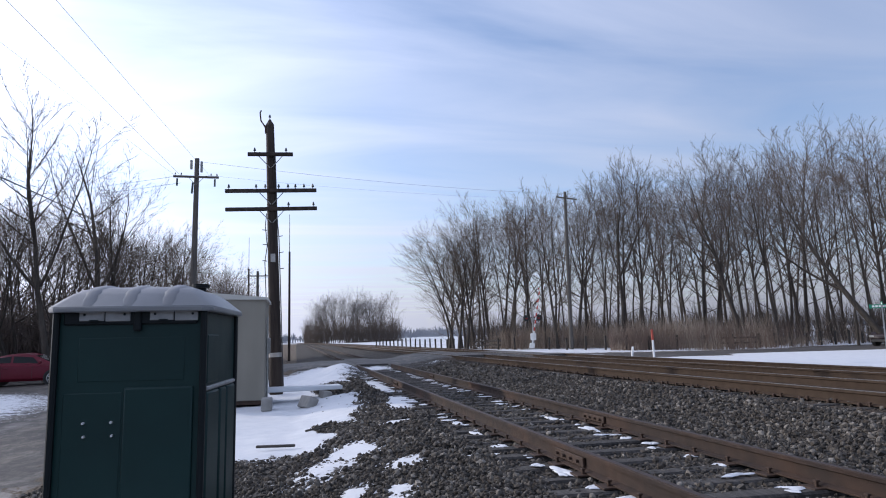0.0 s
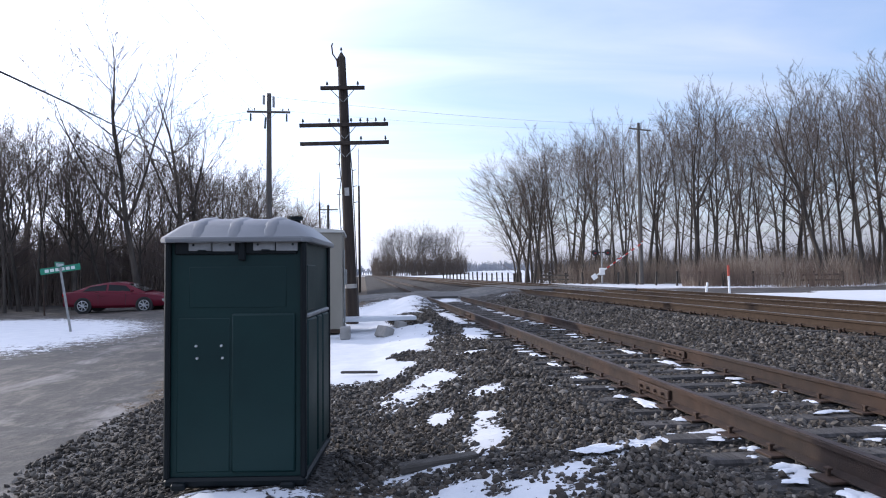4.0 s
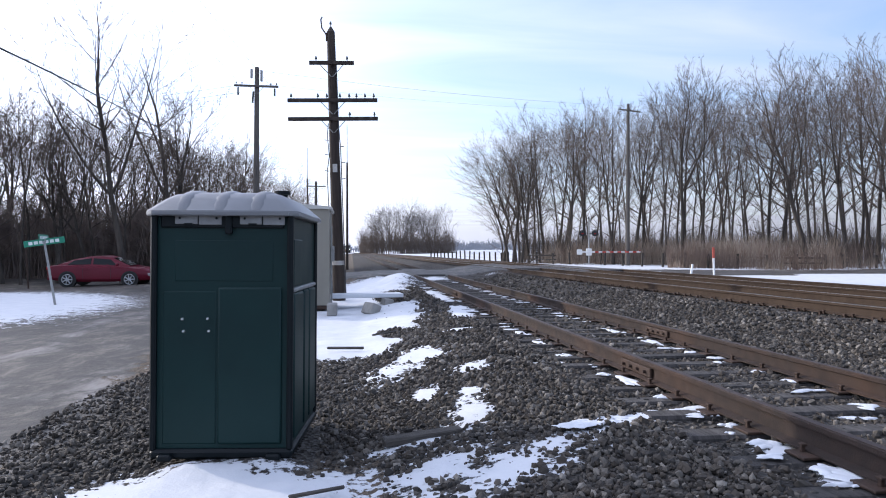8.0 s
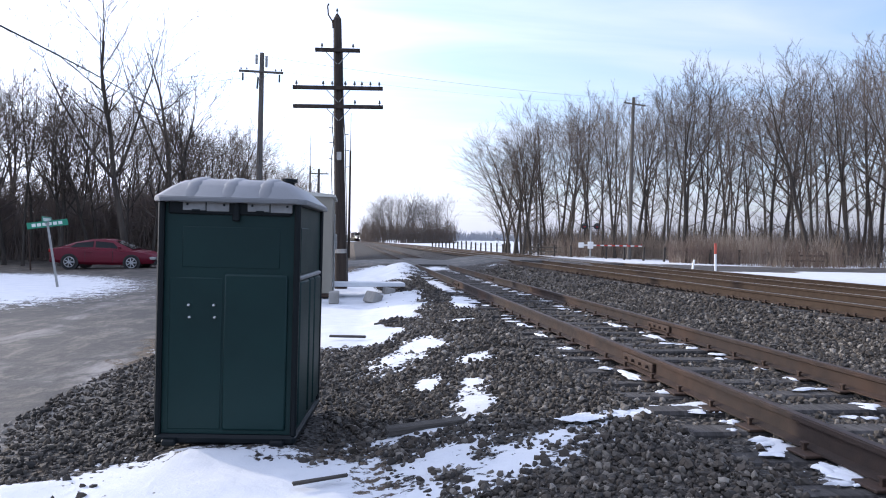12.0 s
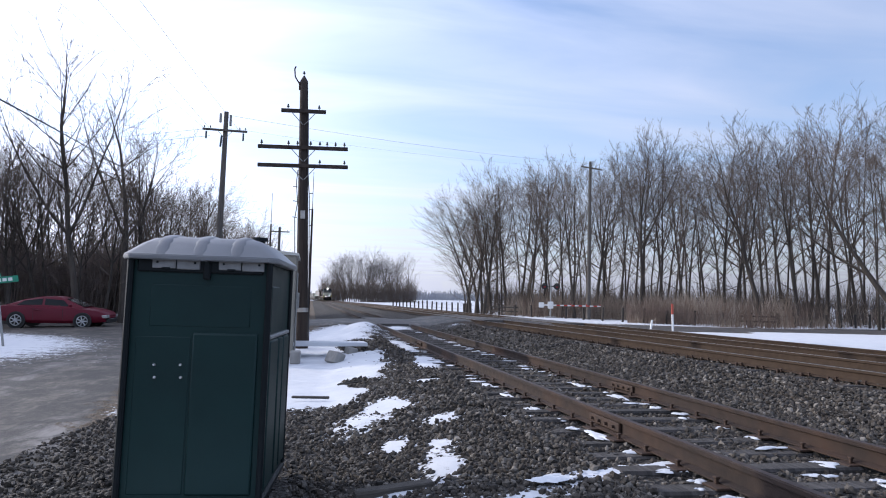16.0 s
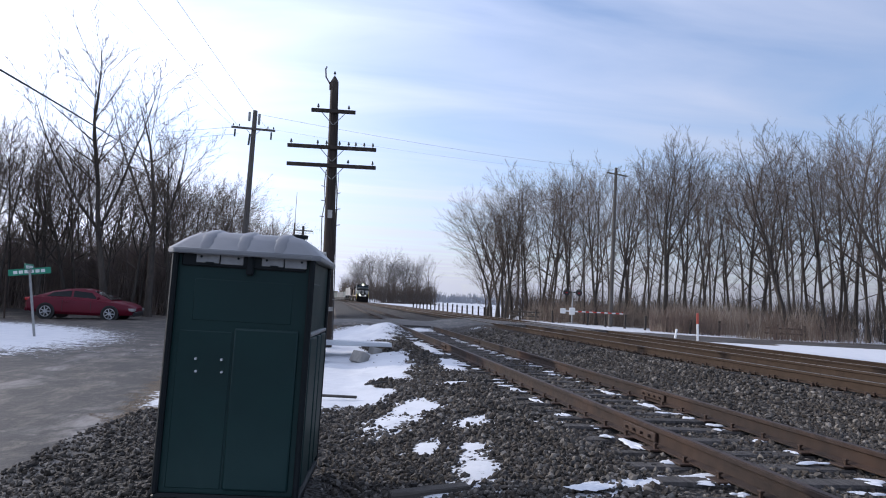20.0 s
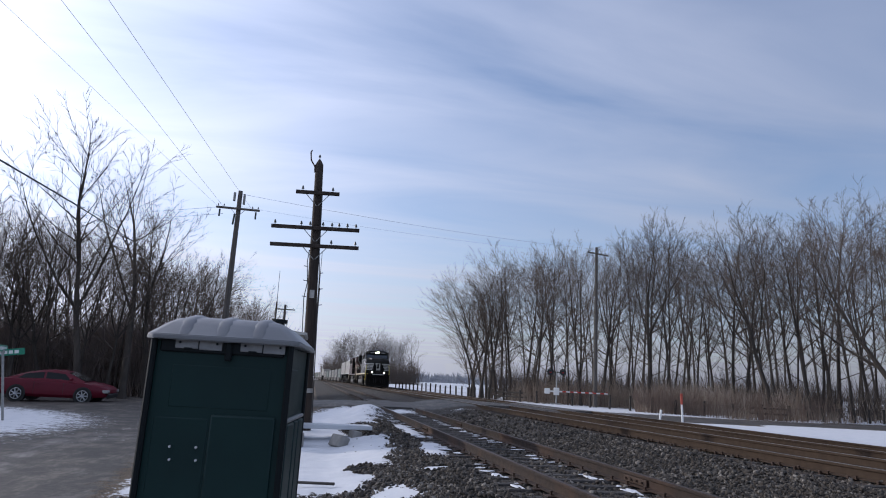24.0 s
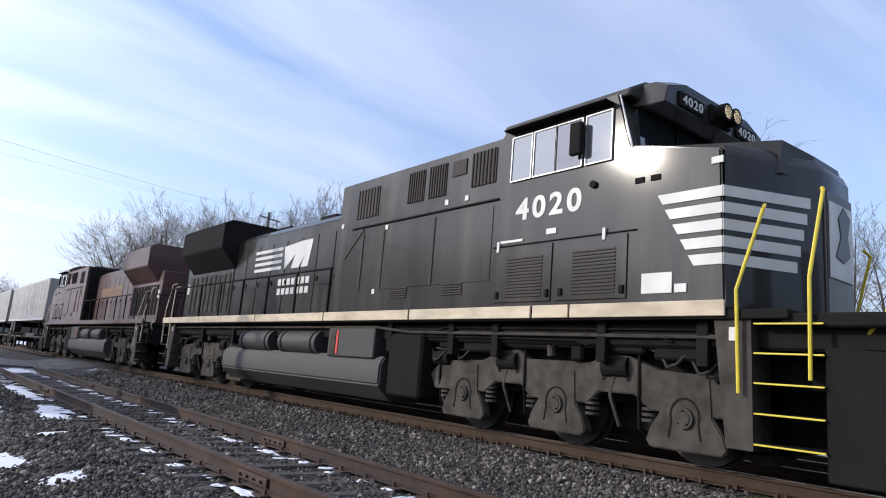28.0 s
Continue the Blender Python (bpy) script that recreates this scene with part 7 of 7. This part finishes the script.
SUV_CABIN = [(-2.2, 1.1, 1.15, 0.72), (-1.85, 1.09, 1.62, 0.62), (-0.9, 1.08, 1.70, 0.62), (0.2, 1.07, 1.64, 0.62), (1.15, 1.04, 1.08, 0.72)]
car("car", "dark cherry compact sport-utility car stopped on the far road", pose(42.0, 40.4, land(42.0, 40.4), 0, 0, 108), M_CARDARK, SUV, SUV_CABIN, (-1.35, 1.35), 0.36, 0.93)


# ---- bits lying about ----
def timber(name, label, x, y, z, l, w, h, turn, mat, tip=0.0):
    b = Build().slab(-l / 2, l / 2, -w / 2, w / 2, 0, h, 0.01)
    r = random.Random(int(x * 100))
    b.v = [(vx, vy + r.uniform(-0.006, 0.006), vz + r.uniform(-0.005, 0.005)) for vx, vy, vz in b.v]
    o = tagged(link(name, b.mesh(name), mat), label, "timber")
    o.matrix_basis = pose(x, y, z, 0, tip, turn)
    return o


timber("old_tie", "discarded grey wooden tie half buried in gravel", 0.76, 5.92, land(0.76, 5.92) + 0.01, 0.62, 0.13, 0.06, 8, M_PLANK, -4)
timber("plank", "thin broken stick lying in snow", 0.0, 4.98, land(0.0, 4.98) + 0.05, 0.36, 0.025, 0.02, 22, M_PLANK)
timber("plank", "dark broken plank lying in snow", 0.12, 10.9, 0.08, 0.55, 0.05, 0.035, -6, M_PLANK)
timber("plank", "thin broken stick lying in snow", 0.75, 12.0, 0.16, 0.6, 0.035, 0.03, 48, M_PLANK)
timber("concrete_slab", "snow-dusted concrete slab resting on low blocks", 0.5, 18.8, 0.32, 2.1, 0.7, 0.1, 6, M_SNOW)
for bx, by, bt in ((-0.25, 16.9, 0), (0.62, 16.85, 25), (1.1, 18.4, 10)):
    o = tagged(link("concrete_block", Build().slab(-0.12, 0.12, -0.25, 0.25, 0, 0.28, 0.02).mesh("concrete_block"), M_CONCRETE), "grey concrete block standing in snow", "block", "slab blocks")
    o.matrix_basis = pose(bx, by, 0.03, 0, bt, bt)

# ---- loose ballast stones near the camera ----
ICO_V = []
for a0 in range(5):
    ICO_V.append((math.cos(a0 * 1.2566) * 0.894, math.sin(a0 * 1.2566) * 0.894, 0.447))
for a0 in range(5):
    ICO_V.append((math.cos(a0 * 1.2566 + 0.6283) * 0.894, math.sin(a0 * 1.2566 + 0.6283) * 0.894, -0.447))
ICO_V += [(0, 0, 1), (0, 0, -1)]
ICO_F = [(i, (i + 1) % 5, 10) for i in range(5)] + [((i + 1) % 5, i, 5 + i) for i in range(5)] + [(5 + i, 5 + (i + 1) % 5, (i + 1) % 5) for i in range(5)] + [(5 + (i + 1) % 5, 5 + i, 11) for i in range(5)]


def stones(name, label, spots, mat, seed):
    """spots: rows of x, y, z, size. One mesh of chipped stones."""
    g = np.random.default_rng(seed)
    base, faces = np.array(ICO_V), np.array(ICO_F)
    n = len(spots)
    s = np.array(spots)
    v = base[None] * g.uniform(0.58, 1.24, (n, 12, 1))
    v = v * (s[:, 3, None] * g.uniform(0.6, 1.25, (n, 3)))[:, None, :]
    q = g.normal(size=(n, 4))
    q /= np.linalg.norm(q, axis=1)[:, None]
    w, x, y, z = q.T
    rot = np.stack([1 - 2 * (y * y + z * z), 2 * (x * y - z * w), 2 * (x * z + y * w), 2 * (x * y + z * w), 1 - 2 * (x * x + z * z), 2 * (y * z - x * w),
                    2 * (x * z - y * w), 2 * (y * z + x * w), 1 - 2 * (x * x + y * y)], -1).reshape(n, 3, 3)
    v = np.einsum("nij,nkj->nki", rot, v) + s[:, None, :3]
    f = (faces[None] + (np.arange(n) * 12)[:, None, None]).reshape(-1, 3)
    me = bpy.data.meshes.new(name)
    me.vertices.add(n * 12)
    me.vertices.foreach_set("co", v.reshape(-1).astype(np.float32))
    k = len(f)
    me.loops.add(k * 3)
    me.loops.foreach_set("vertex_index", f.reshape(-1).astype(np.int32))
    me.polygons.add(k)
    me.polygons.foreach_set("loop_start", np.arange(0, k * 3, 3, dtype=np.int32))
    me.update(calc_edges=True)
    me.shade_flat()
    return tagged(link(name, me, mat), label, "gravel", kind="stuff")


def stone_material():
    m = bpy.data.materials.new("ballast_stone")
    m.use_nodes = True
    n, l = m.node_tree.nodes, m.node_tree.links
    b = n["Principled BSDF"]
    b.inputs["Roughness"].default_value, b.inputs["Specular IOR Level"].default_value = 0.85, 0.35
    g = n.new("ShaderNodeNewGeometry")
    ramp = n.new("ShaderNodeValToRGB")
    e = ramp.color_ramp.elements
    e[0].position, e[0].color = 0.0, (0.034, 0.032, 0.030, 1)
    e[1].position, e[1].color = 1.0, (0.26, 0.235, 0.205, 1)
    for pos, col in ((0.3, (0.050, 0.042, 0.035)), (0.55, (0.070, 0.057, 0.045)), (0.75, (0.096, 0.085, 0.073)), (0.92, (0.160, 0.142, 0.122))):
        x = e.new(pos)
        x.color = (*col, 1)
    l.new(g.outputs["Random Per Island"], ramp.inputs[0])
    c = n.new("ShaderNodeTexCoord")
    t = n.new("ShaderNodeTexNoise")
    t.inputs["Scale"].default_value, t.inputs["Detail"].default_value = 45, 4
    l.new(c.outputs["Object"], t.inputs["Vector"])
    mx = n.new("ShaderNodeMix")
    mx.data_type, mx.blend_type = "RGBA", "MULTIPLY"
    mx.inputs[0].default_value = 0.55
    l.new(ramp.outputs[0], mx.inputs[6])
    grey = n.new("ShaderNodeMapRange")
    grey.inputs["To Min"].default_value, grey.inputs["To Max"].default_value = 0.33, 1.44
    l.new(t.outputs[0], grey.inputs[0])
    l.new(grey.outputs[0], mx.inputs[7])
    l.new(mx.outputs[2], b.inputs["Base Color"])
    return m


M_STONE = stone_material()


def ballast_spots():
    g = np.random.default_rng(5)
    out = []
    zones = [  # x0, x1, y0, y1, stones to the square metre, size
        (0.2, 2.4, 2.6, 8.0, 900, 0.026), (0.2, 2.4, 8.0, 14.0, 480, 0.031), (2.2, 5.3, 2.0, 9.0, 380, 0.026), (2.2, 5.3, 9.0, 17.0, 130, 0.036),
        (5.1, 6.95, 1.8, 9.0, 760, 0.028), (5.1, 6.95, 9.0, 18.0, 400, 0.032), (5.1, 6.95, 18.0, 29.0, 60, 0.044), (7.2, 9.3, 3.0, 14.0, 70, 0.034),
        (-2.6, 0.25, 3.0, 10.6, 460, 0.024), (0.4, 2.4, 14.0, 25.0, 110, 0.042)]
    for x0, x1, y0, y1, dens, size in zones:
        n = int((x1 - x0) * (y1 - y0) * dens)
        for x, y, u, v in zip(g.uniform(x0, x1, n), g.uniform(y0, y1, n), g.random(n), g.random(n)):
            if snow_cover(x, y) > 0.05 + 0.55 * v and u > (0.10 if snow_cover(x, y) < 0.8 else 0.02):
                continue
            if ballast(x, y) < 0.15 * v:
                continue
            if -1.22 < x < -0.05 and 5.7 < y < 7.0:
                continue
            s = size * (0.5 + 0.75 * u ** 3 + 0.2 * v)
            z = land(x, y) + 0.025 * noise.noise((x * 1.3, y * 1.3, 0.0)) + s * (0.1 + 0.5 * v)
            if 2.45 < x < 5.1 or 6.9 < x < 9.5:
                z -= 0.018
            out.append((x, y, z, s))
    return out


stones("ballast", "loose grey crushed-stone ballast around the tracks", ballast_spots(), M_STONE, 7)


# ---- snow caught between the ties and along the rails ----
def snow_bits():
    r = random.Random(77)
    spots = []
    for rx, sx in ((NEAR_L, -1), (NEAR_R, -1)):
        y = 3.4
        while y < 30:
            for _ in range(r.choice((0, 1, 1, 2))):
                spots.append((rx + sx * r.uniform(0.14, 0.34), y + r.uniform(-0.06, 0.06), NEAR_TOP - 0.195 + r.uniform(0, 0.02), r.uniform(0.06, 0.2), r.uniform(0.05, 0.13), r.uniform(0.012, 0.022)))
            y += 0.535
    # the larger leftovers beside the near rails
    for x, y, rx, ry in ((2.8, 6.85, 0.10, 0.3), (2.84, 6.14, 0.12, 0.08), (2.84, 5.18, 0.09, 0.06), (2.82, 4.72, 0.15, 0.13), (2.85, 4.2, 0.16, 0.2), (2.75, 7.65, 0.08, 0.1), (2.7, 8.4, 0.1, 0.2), (2.72, 9.5, 0.1, 0.3),
                         (2.72, 10.6, 0.1, 0.35), (4.22, 9.3, 0.12, 0.3), (4.3, 8.4, 0.12, 0.14), (4.36, 7.95, 0.14, 0.12), (4.35, 7.1, 0.12, 0.1), (4.36, 6.6, 0.14, 0.1), (3.9, 5.24, 0.16, 0.06), (4.2, 10.6, 0.1, 0.3)):
        spots += [(x, y, NEAR_TOP - 0.19, rx * 0.85, ry * 0.85, 0.022)] * 2
    spots += [(1.82 + 0.15 * k, 5.42 + 0.035 * k, 0.295 + 0.003 * k, 0.17, 0.09, 0.016) for k in range(8) for _ in range(3)]
    t = Build()
    broken = []
    for x, y, z, rx, ry, h in spots:
        for _ in range(3):
            k = r.uniform(0.3, 0.75)
            broken.append((x + r.uniform(-0.6, 0.6) * rx, y + r.uniform(-0.6, 0.6) * ry, z, rx * k, ry * k, h * r.uniform(0.4, 0.75)))
    for x, y, z, rx, ry, h in broken:
        n = 12
        rings = []
        ph = [r.uniform(0.45, 1.25) for _ in range(n)]
        for f, zz in ((1.0, -0.03), (0.97, 0.1), (0.8, 0.6), (0.45, 0.95), (0.12, 1.0)):
            rings.append([(x + math.cos(2 * math.pi * k / n) * rx * f * ph[k], y + math.sin(2 * math.pi * k / n) * ry * f * ph[(k * 3) % n], z + zz * h) for k in range(n)])
        t.loft(rings)
    return tagged(link("snow_patches", t.mesh("snow_patches", True), M_SNOW), "small melting snow patches caught between the ties", "snow", kind="stuff")


snow_bits()
motions()
